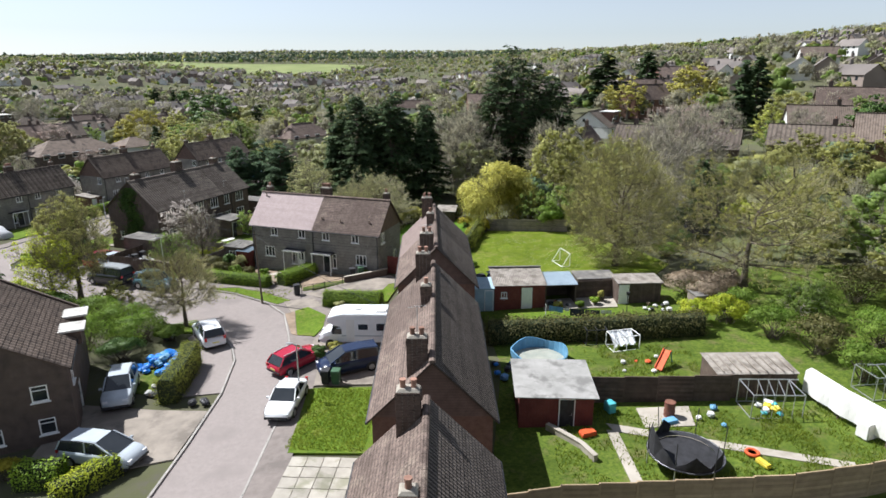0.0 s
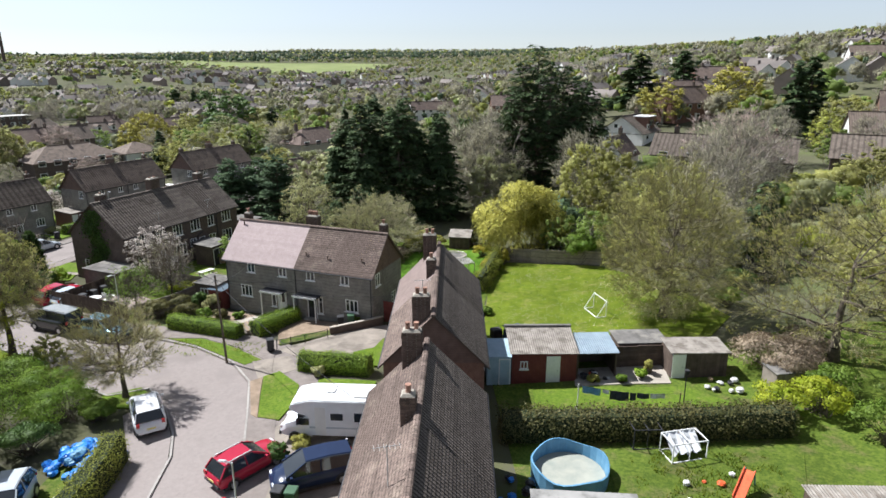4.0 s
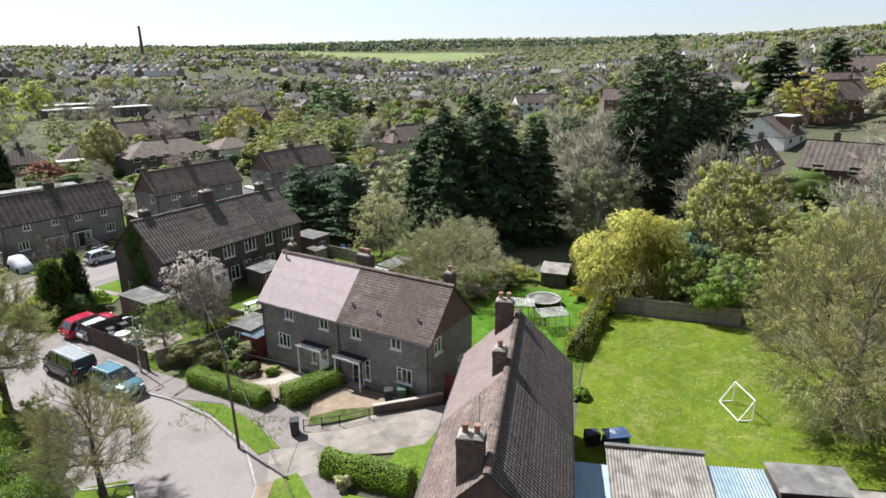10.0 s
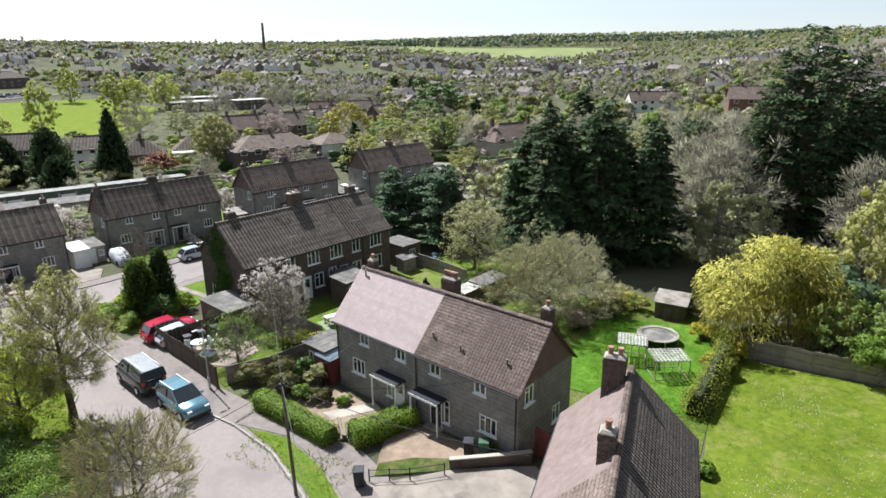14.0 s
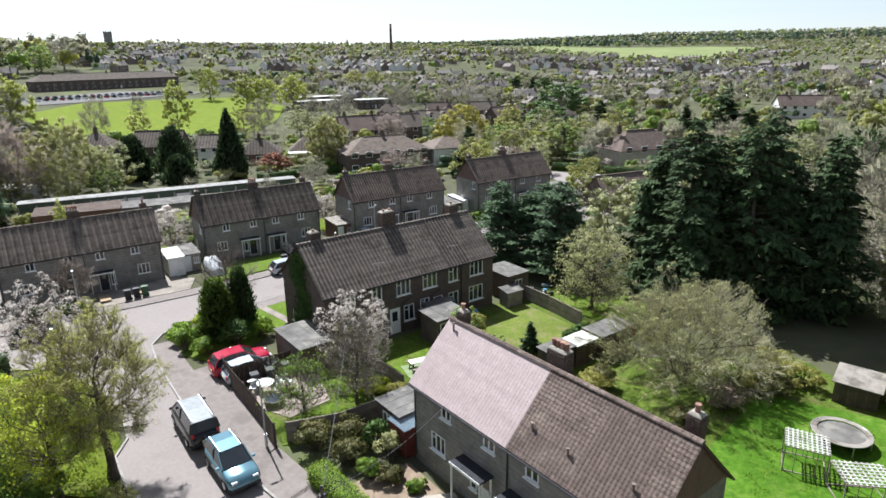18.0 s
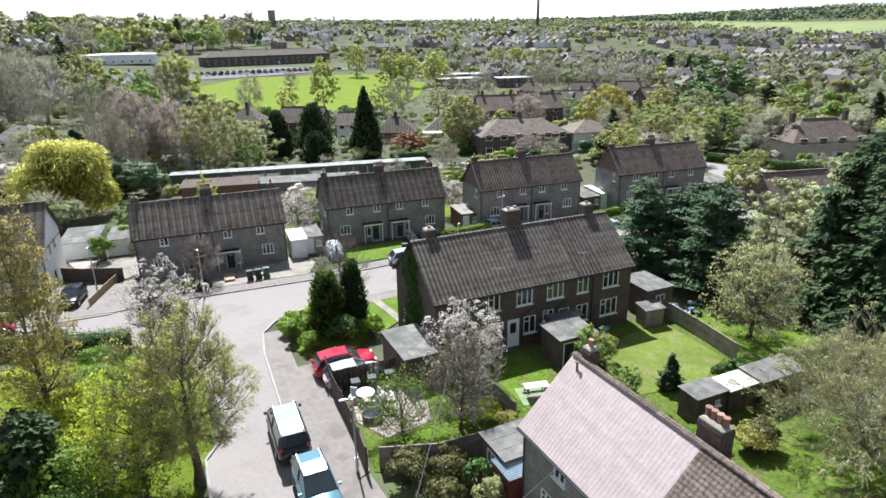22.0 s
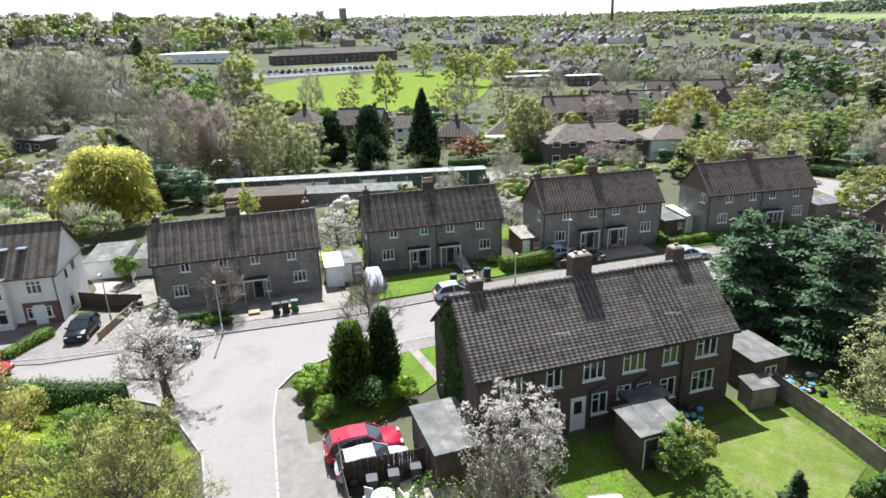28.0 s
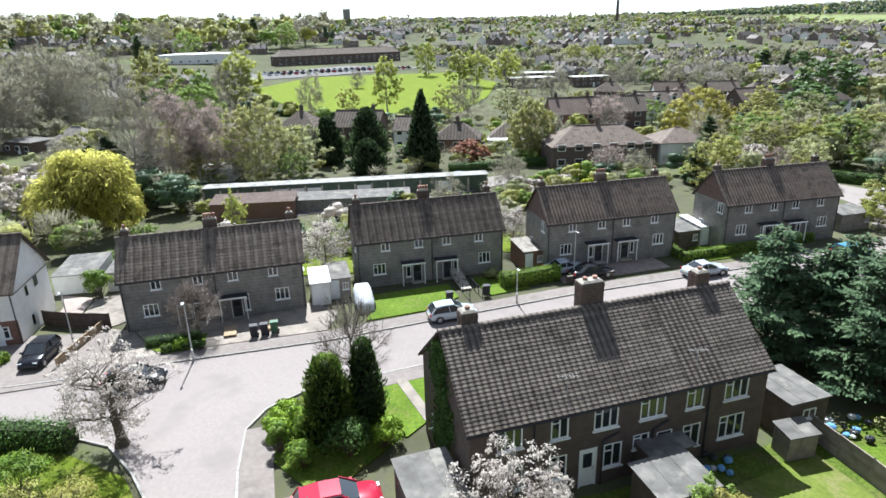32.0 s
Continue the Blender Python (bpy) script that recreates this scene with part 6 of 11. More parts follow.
RED, SILVER, WHITECAR = paint("red_paint", (0.35, 0.02, 0.045)), paint("silver_paint", (0.42, 0.46, 0.5)), paint("white_paint", (0.72, 0.73, 0.74), metal=0.0)
NAVY, BLACKCAR, SKYBLUE, GREYCAR = paint("navy_paint", (0.015, 0.025, 0.06)), paint("black_car_paint", (0.015, 0.016, 0.02)), paint("pale_blue_paint", (0.13, 0.24, 0.29), 0.22, 0.45), paint("dark_grey_paint", (0.022, 0.024, 0.027))
BRIGHTBLUE = paint("blue_paint", (0.06, 0.2, 0.3))
RUBBER = mat("rubber", (0.015, 0.015, 0.016), (0.03, 0.03, 0.03), 4, 0.85, 0.2, 40)
ALLOY = mat("alloy", (0.4, 0.4, 0.41), (0.55, 0.55, 0.56), 4, 0.35, 0.1, 40, metal=0.8)
LENS = mat("headlight_lens", (0.6, 0.62, 0.65), (0.7, 0.72, 0.75), 3, 0.15, 0.0, 10, spec=0.7)
REDLENS = mat("tail_light", (0.4, 0.02, 0.02), (0.5, 0.03, 0.03), 3, 0.2, 0.0, 10, spec=0.6)
PLATE = mat("plate", (0.7, 0.62, 0.2), (0.75, 0.68, 0.25), 3, 0.5, 0.0, 10)

# length, width, body top (x, z), cabin (x, z of its roof line), wheel radius, axle positions
CARS = {
    "hatch": (4.1, 1.75, [(-2.05, 0.72), (-1.95, 0.92), (-0.9, 0.95), (0.75, 0.93), (1.7, 0.8), (2.05, 0.62)], [(-1.9, 0.93), (-1.5, 1.4), (-0.6, 1.48), (0.1, 1.46), (0.95, 0.94)], 0.31, (-1.25, 1.3)),
    "suv": (4.4, 1.85, [(-2.2, 0.8), (-2.1, 1.05), (-0.9, 1.08), (0.8, 1.06), (1.9, 0.95), (2.2, 0.7)], [(-2.05, 1.06), (-1.75, 1.55), (-0.8, 1.67), (0.2, 1.64), (1.05, 1.07)], 0.35, (-1.35, 1.35)),
    "coupe": (4.4, 1.75, [(-2.2, 0.7), (-2.1, 0.9), (-1.3, 0.92), (0.6, 0.9), (1.8, 0.76), (2.2, 0.58)], [(-1.35, 0.9), (-0.75, 1.28), (-0.3, 1.34), (0.2, 1.32), (0.95, 0.9)], 0.31, (-1.35, 1.35)),
    "estate": (4.7, 1.8, [(-2.35, 0.75), (-2.28, 0.98), (-0.9, 1.0), (1.0, 0.98), (2.0, 0.84), (2.35, 0.62)], [(-2.25, 0.98), (-2.0, 1.48), (-0.8, 1.58), (0.3, 1.56), (1.4, 0.98)], 0.32, (-1.4, 1.5)),
    "mpv": (4.4, 1.8, [(-2.2, 0.8), (-2.14, 1.05), (-0.9, 1.06), (0.9, 1.05), (1.85, 0.9), (2.2, 0.65)], [(-2.12, 1.06), (-1.95, 1.6), (-0.8, 1.7), (0.4, 1.66), (1.45, 1.05)], 0.32, (-1.35, 1.4)),
    "van": (4.9, 1.9, [(-2.45, 1.0), (-2.42, 1.2), (-0.9, 1.22), (1.2, 1.2), (2.1, 1.05), (2.45, 0.7)], [(-2.4, 1.2), (-2.32, 1.85), (-0.8, 1.94), (0.8, 1.9), (1.65, 1.2)], 0.33, (-1.5, 1.55)),
}


def car(label, x, y, heading, colour, kind="hatch", lift=0.03, group="", roof=None, bars=False):
    """A parked car; heading: degrees of its nose from +x. Parts: body, glass, roof, pillars, wheels, lights, bumpers, mirrors."""
    L, W, top, cab, r, axles = CARS[kind]
    z = land(x, y) + lift
    slope = land(x + math.cos(radians(heading)) * 1.3, y + math.sin(radians(heading)) * 1.3) - land(x - math.cos(radians(heading)) * 1.3, y - math.sin(radians(heading)) * 1.3)
    t = thing({"van": "van"}.get(kind, "car"), Matrix.Translation((x, y, z)) @ pose(0, 0, 0, 0, 0, heading) @ pose(0, 0, 0, 0, -math.degrees(math.atan2(slope, 2.6)), 0), label, "van" if kind == "van" else "car", group)
    w = W / 2
    rings = []
    xs = np.linspace(-L / 2, L / 2, 15)
    for px in xs:
        h = float(np.interp(px, [p[0] for p in top], [p[1] for p in top]))
        k = 1 - 0.22 * max(0, abs(px) / (L / 2) - 0.78) / 0.22
        e = w * k
        lo = 0.24 + 0.1 * max(0, abs(px) / (L / 2) - 0.85) / 0.15
        rings.append([(px, a * e, b) for a, b in ((-0.9, lo), (-1, lo + 0.16), (-1, h - 0.2), (-0.96, h - 0.07), (-0.84, h), (0.84, h), (0.96, h - 0.07), (1, h - 0.2), (1, lo + 0.16), (0.9, lo))])
    body = part("body", Geo().loft(rings), colour, t, smooth=True)
    part("sill_trim", Geo().box((0, 0, 0.24), (L * 0.9, W * 0.94, 0.14)), BLACKPAINT, t)
    base = lambda px: float(np.interp(px, [p[0] for p in top], [p[1] for p in top]))
    crings = []
    for px, pz in cab:
        b = base(px) - 0.03
        f = min(1.0, (pz - b) / 0.5)
        e0, e1 = w * 0.9, w * (0.9 - 0.16 * f)
        crings.append([(px, -e0, b), (px, -e1, max(pz - 0.03, b + 0.005)), (px, -e1 * 0.85, max(pz, b + 0.01)), (px, e1 * 0.85, max(pz, b + 0.01)), (px, e1, max(pz - 0.03, b + 0.005)), (px, e0, b)])
    part("glass", Geo().loft(crings), GLASS, t)
    rr = []
    for px, pz in cab[1:4]:
        f = min(1.0, (pz - base(px)) / 0.5)
        e1 = w * (0.9 - 0.16 * f)
        rr.append([(px, -e1 - 0.012, pz - 0.07), (px, -e1 * 0.86, pz + 0.03), (px, e1 * 0.86, pz + 0.03), (px, e1 + 0.012, pz - 0.07), (px, 0, pz - 0.05)])
    part("roof", Geo().loft(rr), roof or colour, t)
    for s in (-1, 1):
        for (px, pz), (qx, qz) in ((cab[0], cab[1]), (cab[4], cab[3])):
            part("pillar", Geo().beam((px, s * w * 0.885, pz), (qx, s * w * 0.755, qz - 0.02), 0.06, 0.09), colour, t)
        mx = (cab[2][0] + cab[3][0]) / 2 - 0.1
        part("pillar", Geo().beam((mx, s * w * 0.895, base(mx)), (mx - 0.06, s * w * 0.75, cab[2][1] - 0.05), 0.05, 0.09), colour, t)
        part("mirror", Geo().box((cab[4][0] - 0.25, s * (w + 0.07), base(0.8) + 0.07), (0.12, 0.17, 0.12)), colour, t)
        part("headlight", Geo().box((L / 2 - 0.13, s * w * 0.62, base(L / 2 - 0.2) - 0.1), (0.16, 0.3, 0.13)), LENS, t)
        part("tail_light", Geo().box((-L / 2 + 0.05, s * w * 0.76, base(-L / 2 + 0.1) - 0.13), (0.08, 0.18, 0.24)), REDLENS, t)
        for ax in axles:
            wheel = part("wheel", Geo().tube((ax, s * (w - 0.2), r), (ax, s * (w + 0.012), r), r, n=16), RUBBER, t)
            part("rim", Geo().tube((ax, s * (w + 0.005), r), (ax, s * (w + 0.022), r), r * 0.66, r * 0.6, 12), ALLOY, wheel)
            arch = Geo().loft([[(ax + math.cos(a) * q, s * (w + dy), r + math.sin(a) * q) for q, dy in ((r + 0.02, -0.02), (r + 0.08, -0.02), (r + 0.08, 0.018), (r + 0.02, 0.018))] for a in np.linspace(0, math.pi, 9)])
            part("wheel_arch", arch, BLACKPAINT, t)
    part("front_bumper", Geo().box((L / 2 - 0.06, 0, 0.42), (0.14, W * 0.8, 0.14)), BLACKPAINT, t)
    part("rear_bumper", Geo().box((-L / 2 + 0.05, 0, 0.45), (0.14, W * 0.8, 0.14)), BLACKPAINT if kind in ("van", "hatch") else colour, t)
    part("number_plate", Geo().box((-L / 2 - 0.01, 0, 0.62), (0.02, 0.5, 0.11)), PLATE, t)
    if bars:
        for s in (-1, 1):
            part("roof_rail", Geo().beam((cab[1][0] + 0.1, s * w * 0.62, cab[2][1] + 0.03), (cab[3][0], s * w * 0.62, cab[2][1] + 0.03), 0.04, 0.05), STEEL, t)
    return t


car("white hatchback SUV parked in the bay", -19.6, 42.3, 128, WHITECAR, "suv", 0.09)
car("faded red hatchback parked at the kerb", -10.9, 37.7, 56, RED, "hatch", 0.06, bars=True)
car("pale silver coupe parked half on the pavement", -9.7, 32.1, -88, WHITECAR, "coupe", 0.13)
car("dark navy people carrier on the concrete drive", -6.9, 37.0, 208, NAVY, "mpv", 0.12)
car("silver-blue estate with two sunroofs on the forecourt", -18.2, 26.4, -8, SILVER, "estate", 0.11, bars=False)
car("silver off-roader parked beside the brick house", -21.4, 33.2, -66, SILVER, "suv", 0.11)
car("black panel van parked half on the pavement", -35.9, 54.9, 164, GREYCAR, "van", 0.12, roof=VANROOF, bars=True)
car("pale blue off-roader parked at the kerb", -30.6, 53.9, -14, SKYBLUE, "suv", 0.08, bars=True)
car("bright red saloon parked on the corner", -41.0, 61.7, 73, RED, "suv", 0.06)
car("dark car half under a grey cover behind the fence", -39.25, 61.4, 73, SILVER, "hatch", 0.05)
car("silver hatchback parked at the kerb", -57.4, 79.2, 72, SILVER, "hatch", 0.04)
car("black hatchback parked outside the white house", -70.6, 49.6, -25, BLACKCAR, "hatch", 0.12)
car("dark car parked at the kerb under a cherry tree", -61.6, 55.2, 68, GREYCAR, "hatch", 0.05)
car("silver saloon on the reddish drive", -59.4, 93.9, 74, SILVER, "coupe", 0.12)
car("black saloon on the reddish drive", -56.9, 95.0, 74, BLACKCAR, "coupe", 0.12)
car("pale grey saloon parked at the kerb", -50.6, 103.6, 72, SILVER, "coupe", 0.04)
car("blue hatchback parked by the far houses", -44.6, 118.6, 72, BRIGHTBLUE, "hatch", 0.04)
car("white hatchback in the side road", -52.4, 146.2, 10, WHITECAR, "hatch", 0.03)
car("silver hatchback in the back lane", -104.0, 112.0, 20, SILVER, "hatch", 0.12)
car("red saloon at the roadside", -67.0, 42.6, 62, RED, "hatch", 0.05)

COVER = mat("grey_car_cover", (0.42, 0.43, 0.45), (0.55, 0.56, 0.58), 2, 0.7, 0.5, 8)


def draped_car(label, x, y, heading):
    t = thing("covered_car", pose(x, y, land(x, y) + 0.1, 0, 0, heading), label, "car")
    rng = np.random.default_rng(5)
    prof = [(-2.1, 0.5), (-2.0, 0.9), (-1.5, 1.4), (-0.4, 1.5), (0.4, 1.42), (1.0, 1.0), (1.9, 0.85), (2.1, 0.45)]
    rings = []
    for px, h in prof:
        w = 0.86 if abs(px) < 1.9 else 0.74
        rings.append([(px + rng.normal() * 0.02, a * w + rng.normal() * 0.015, max(0.02, b * h + rng.normal() * 0.012)) for a, b in ((-1.03, 0.04), (-1, 0.4), (-0.93, 0.7), (-0.7, 1), (0, 1.02), (0.7, 1), (0.93, 0.7), (1, 0.4), (1.03, 0.04))])
    part("cover", Geo().loft(rings), COVER, t, smooth=True)
    for s in (-1, 1):
        for ax in (-1.25, 1.3):
            part("wheel", Geo().tube((ax, s * 0.7, 0.3), (ax, s * 0.9, 0.3), 0.3, n=12), RUBBER, t)
    return t


draped_car("car under a crumpled silver cover", -64.9, 74.6, -20)


def motorhome(x, y, heading):
    t = thing("motorhome", pose(x, y, land(x, y) + 0.11, 0, 0, heading), "white coach-built motorhome parked on the drive", "motorhome")
    W = 1.05
    side = [(-2.9, 0.5), (-2.9, 2.75), (1.3, 2.75), (2.3, 2.5), (2.45, 2.15), (1.9, 1.85), (1.35, 1.7), (1.35, 0.5)]
    g = Geo()
    rings = [[(px, s, pz) for px, pz in side] for s in (-W, W)]
    g.loft(rings)
    part("body", bevelled(g, 0.06, 2), WHITECAR, t)
    cabr = []
    for px, w, z0, h in ((1.2, 0.98, 0.4, 1.75), (2.1, 0.96, 0.4, 1.35), (2.75, 0.92, 0.4, 1.1), (3.1, 0.8, 0.45, 0.75)):
        cabr.append([(px, -w, z0), (px, -w, h * 0.75), (px, -w * 0.9, h), (px, w * 0.9, h), (px, w, h * 0.75), (px, w, z0)])
    part("cab", Geo().loft(cabr), WHITECAR, t)
    part("windscreen", Geo().add([(2.02, -0.82, 1.42), (2.02, 0.82, 1.42), (1.55, 0.76, 1.8), (1.55, -0.76, 1.8)], [(0, 1, 2, 3)]).box((1.85, 0, 1.55), (0.4, 1.5, 0.25)), GLASS, t)
    for s in (-1, 1):
        part("cab_window", Geo().box((1.7, s * 0.985, 1.35), (0.75, 0.02, 0.42)), GLASS, t)
        part("window", Geo().box((-0.3, s * (W + 0.008), 1.75), (0.7, 0.03, 0.42)), GLASS, t)
        part("window", Geo().box((-1.9, s * (W + 0.008), 1.75), (1.2, 0.03, 0.55)), GLASS, t)
        part("door", Geo().box((0.65, s * (W + 0.006), 1.45), (0.62, 0.025, 1.75)), RENDERWHITE, t)
        part("side_stripe", Geo().box((-0.8, s * (W + 0.004), 1.05), (4.2, 0.02, 0.1)), SILVER, t)
        for ax in (-1.9, 2.2):
            wheel = part("wheel", Geo().tube((ax, s * (W - 0.25), 0.35), (ax, s * (W + 0.01), 0.35), 0.35, n=14), RUBBER, t)
            part("rim", Geo().tube((ax, s * (W + 0.006), 0.35), (ax, s * (W + 0.02), 0.35), 0.21, n=10), ALLOY, wheel)
        part("headlight", Geo().box((3.02, s * 0.6, 0.85), (0.14, 0.3, 0.16)), LENS, t)
        part("mirror", Geo().box((1.95, s * 1.16, 1.4), (0.1, 0.16, 0.26)), BLACKPAINT, t)
    part("roof_hatch", Geo().box((-1.6, 0.25, 2.8), (0.75, 0.75, 0.1)), RENDERWHITE, t)
    part("roof_hatch", Geo().box((0.2, -0.1, 2.79), (0.45, 0.45, 0.08)), RENDERWHITE, t)
    part("bumper", Geo().box((3.1, 0, 0.5), (0.12, 1.7, 0.2)), BLACKPAINT, t)
    part("rear_bumper", Geo().box((-2.92, 0, 0.5), (0.12, 2.0, 0.2)), BLACKPAINT, t)


motorhome(-7.0, 41.35, 184)


# ---- fences and walls ----
def fence(label, pts, height, material, board=0.15, gap=0.012, group="", rail=True, lift=0.0, name="fence", uneven=0.02, seed=1, cap=None):
    """Close-boarded fence along a line: posts, rails and each board by itself."""
    rng = random.Random(seed)
    t = thing(name, pose(pts[0][0], pts[0][1], land(*pts[0]) + lift), label, "fence", group)
    o = Vector((pts[0][0], pts[0][1], land(*pts[0]) + lift))
    one = Geo().box((0, 0, height / 2), (board - gap, 0.022, height)).mesh("board")
    post = Geo().box((0, 0, height / 2 + 0.03), (0.09, 0.09, height + 0.1)).mesh("post")
    for a, b in zip(pts, pts[1:]):
        a, b = Vector(a), Vector(b)
        L = (b - a).length
        ang = math.degrees(math.atan2(b.y - a.y, b.x - a.x))
        n = max(1, round(L / board))
        for k in range(n):
            p = a.lerp(b, (k + 0.5) / n)
            part("board", one, material, t, m=pose(p.x - o.x, p.y - o.y, land(p.x, p.y) + lift - o.z + rng.uniform(-uneven, uneven), 0, rng.uniform(-0.6, 0.6), ang) @ Matrix.Diagonal((L / n / board, 1, 1, 1)))
        m = max(1, round(L / 1.9))
        nrm = Vector((-(b - a).y, (b - a).x)).normalized() * 0.065
        for k in range(m + 1):
            p = a.lerp(b, k / m) + nrm
            part("post", post, material, t, m=pose(p.x - o.x, p.y - o.y, land(p.x, p.y) + lift - o.z - 0.05, 0, 0, ang))
        for k in range(m):
            p, q = a.lerp(b, k / m) + nrm * 0.6, a.lerp(b, (k + 1) / m) + nrm * 0.6
            for h in (0.2, 0.8) if rail else ():
                part("rail", Geo().beam((p.x - o.x, p.y - o.y, land(p.x, p.y) + lift - o.z + height * h), (q.x - o.x, q.y - o.y, land(q.x, q.y) + lift - o.z + height * h), 0.04, 0.08), material, t)
    return t


def panel_fence(label, pts, height, material, wide=1.8, group="", name="fence", lift=0.0, step=0.0):
    """A fence of whole panels between posts."""
    t = thing(name, pose(pts[0][0], pts[0][1], land(*pts[0]) + lift), label, "fence", group)
    o = Vector((pts[0][0], pts[0][1], land(*pts[0]) + lift))
    for a, b in zip(pts, pts[1:]):
        a, b = Vector(a), Vector(b)
        L = (b - a).length
        ang = math.degrees(math.atan2(b.y - a.y, b.x - a.x))
        n = max(1, round(L / wide))
        for k in range(n):
            p = a.lerp(b, (k + 0.5) / n)
            z = land(p.x, p.y) + lift - o.z
            pan = part("panel", Geo().box((0, 0, height / 2), (L / n - 0.08, 0.04, height)), material, t, m=pose(p.x - o.x, p.y - o.y, z, 0, 0, ang))
            g = Geo()
            rows = int(height / 0.14)
            for r in range(rows):
                g.box((0, 0.03 if r % 2 else -0.03, (r + 0.5) * height / rows), (L / n - 0.1, 0.02, height / rows - 0.015))
            part("slats", g, material, pan)
            part("capping", Geo().box((0, 0, height + 0.015), (L / n - 0.06, 0.07, 0.03)), material, pan)
        for k in range(n + 1):
            p = a.lerp(b, k / n)
            part("post", Geo().box((0, 0, height / 2), (0.1, 0.1, height + 0.12)), material, t, m=pose(p.x - o.x, p.y - o.y, land(p.x, p.y) + lift - o.z, 0, 0, ang))
    return t


fence("dark stained close-boarded fence round the yard", [(-41.1, 60.2), (-38.5, 59.3), (-34.0, 58.0), (-30.6, 56.8)], 1.7, TIMBER, group="yard fences", seed=2)
fence("dark stained fence between the cars and the yard", [(-38.9, 59.6), (-37.5, 63.6)], 1.7, TIMBER, group="yard fences", seed=3)
fence("brown fence across the back gardens", [(-40.3, 64.6), (-37.6, 66.4)], 1.5, TIMBER, group="yard fences", seed=4)
panel_fence("grey weathered fence between the back gardens", [(-37.2, 68.6), (-33.0, 67.4), (-28.9, 66.4)], 1.1, TIMBERGREY)
panel_fence("low grey-brown fence behind the small lawn", [(-30.4, 57.6), (-28.6, 60.2), (-27.6, 63.4)], 1.4, TIMBERGREY)
panel_fence("grey concrete and timber fence along the lawn", [(-31.4, 85.9), (-27.6, 84.6), (-23.6, 82.9)], 1.4, TIMBERGREY)
panel_fence("grey timber fence at the end of the field", [(0.9, 75.9), (6.0, 74.8), (11.6, 74.2)], 1.5, TIMBERGREY)
panel_fence("tan panel fence along the garden", [(3.4, 21.9), (6.3, 22.7), (13.1, 23.4), (16.8, 23.9), (20.6, 24.9), (25.0, 26.4)], 1.8, TIMBERTAN)
panel_fence("dark brown fence between the gardens", [(9.0, 33.0), (13.0, 33.2), (17.3, 33.5)], 1.7, TIMBER, 2.4)
panel_fence("dark fence beside the patio", [(9.9, 50.7), (13.3, 51.3)], 1.6, TIMBER)
panel_fence("dark fence beside the panelled house", [(-8.0, 58.4), (-5.6, 57.6)], 1.8, TIMBERRED)
panel_fence("grey fence by the brick house", [(-27.8, 24.0), (-24.6, 27.6), (-22.9, 28.8)], 1.5, TIMBERGREY)
panel_fence("brown fence beside the white house", [(-78.6, 50.0), (-76.4, 52.0), (-74.0, 54.8)], 1.4, TIMBER)
panel_fence("low fence along the parking", [(-74.2, 54.2), (-71.4, 52.4), (-68.4, 50.6)], 0.8, TIMBERTAN)


def brick_wall(label, pts, height, material, name="garden_wall", thick=0.22):
    t = thing(name, pose(pts[0][0], pts[0][1], land(*pts[0])), label, "wall")
    o = Vector((pts[0][0], pts[0][1], land(*pts[0])))
    for a, b in zip(pts, pts[1:]):
        za, zb = land(*a) - o.z, land(*b) - o.z
        part("wall", Geo().beam((a[0] - o.x, a[1] - o.y, za + height / 2 - 0.05), (b[0] - o.x, b[1] - o.y, zb + height / 2 - 0.05), thick, height + 0.1), material, t)
        part("coping", Geo().beam((a[0] - o.x, a[1] - o.y, za + height + 0.03), (b[0] - o.x, b[1] - o.y, zb + height + 0.03), thick + 0.06, 0.06), CONCRETE, t)
    return t


brick_wall("low dark brick wall along the drive", [(-11.9, 55.5), (-9.4, 56.9), (-8.0, 57.8)], 0.7, BRICK)
brick_wall("low brick wall before the reddish drive", [(-57.3, 92.2), (-55.6, 96.6)], 0.7, BRICK)
brick_wall("low retaining wall curving through the garden", [(6.2, 30.0), (7.0, 29.2), (7.9, 28.2), (8.5, 27.0)], 0.4, CONCRETE)


def railings(label, pts, height, name="railing"):
    t = thing(name, pose(pts[0][0], pts[0][1], land(*pts[0])), label, "railing")
    o = Vector((pts[0][0], pts[0][1], land(*pts[0])))
    for a, b in zip(pts, pts[1:]):
        a, b = Vector(a), Vector(b)
        n = max(1, round((b - a).length / 1.4))
        for k in range(n + 1):
            p = a.lerp(b, k / n)
            z = land(p.x, p.y) - o.z
            part("post", Geo().tube((p.x - o.x, p.y - o.y, z), (p.x - o.x, p.y - o.y, z + height), 0.035, n=6), BLACKPAINT, t)
        for h in (0.45, 0.9):
            part("rail", Geo().tube((a.x - o.x, a.y - o.y, land(*a) - o.z + height * h), (b.x - o.x, b.y - o.y, land(*b) - o.z + height * h), 0.022, n=6), BLACKPAINT, t)
    return t


railings("low black post and rail along the drive", [(-15.4, 52.9), (-13.4, 53.8), (-11.9, 54.9)], 0.9)
railings("metal hand rails beside the front steps", [(-59.6, 82.6), (-61.6, 83.2), (-64.4, 84.2)], 0.95)
railings("metal hand rails beside the front steps", [(-59.3, 83.8), (-61.4, 84.4), (-64.2, 85.4)], 0.95)


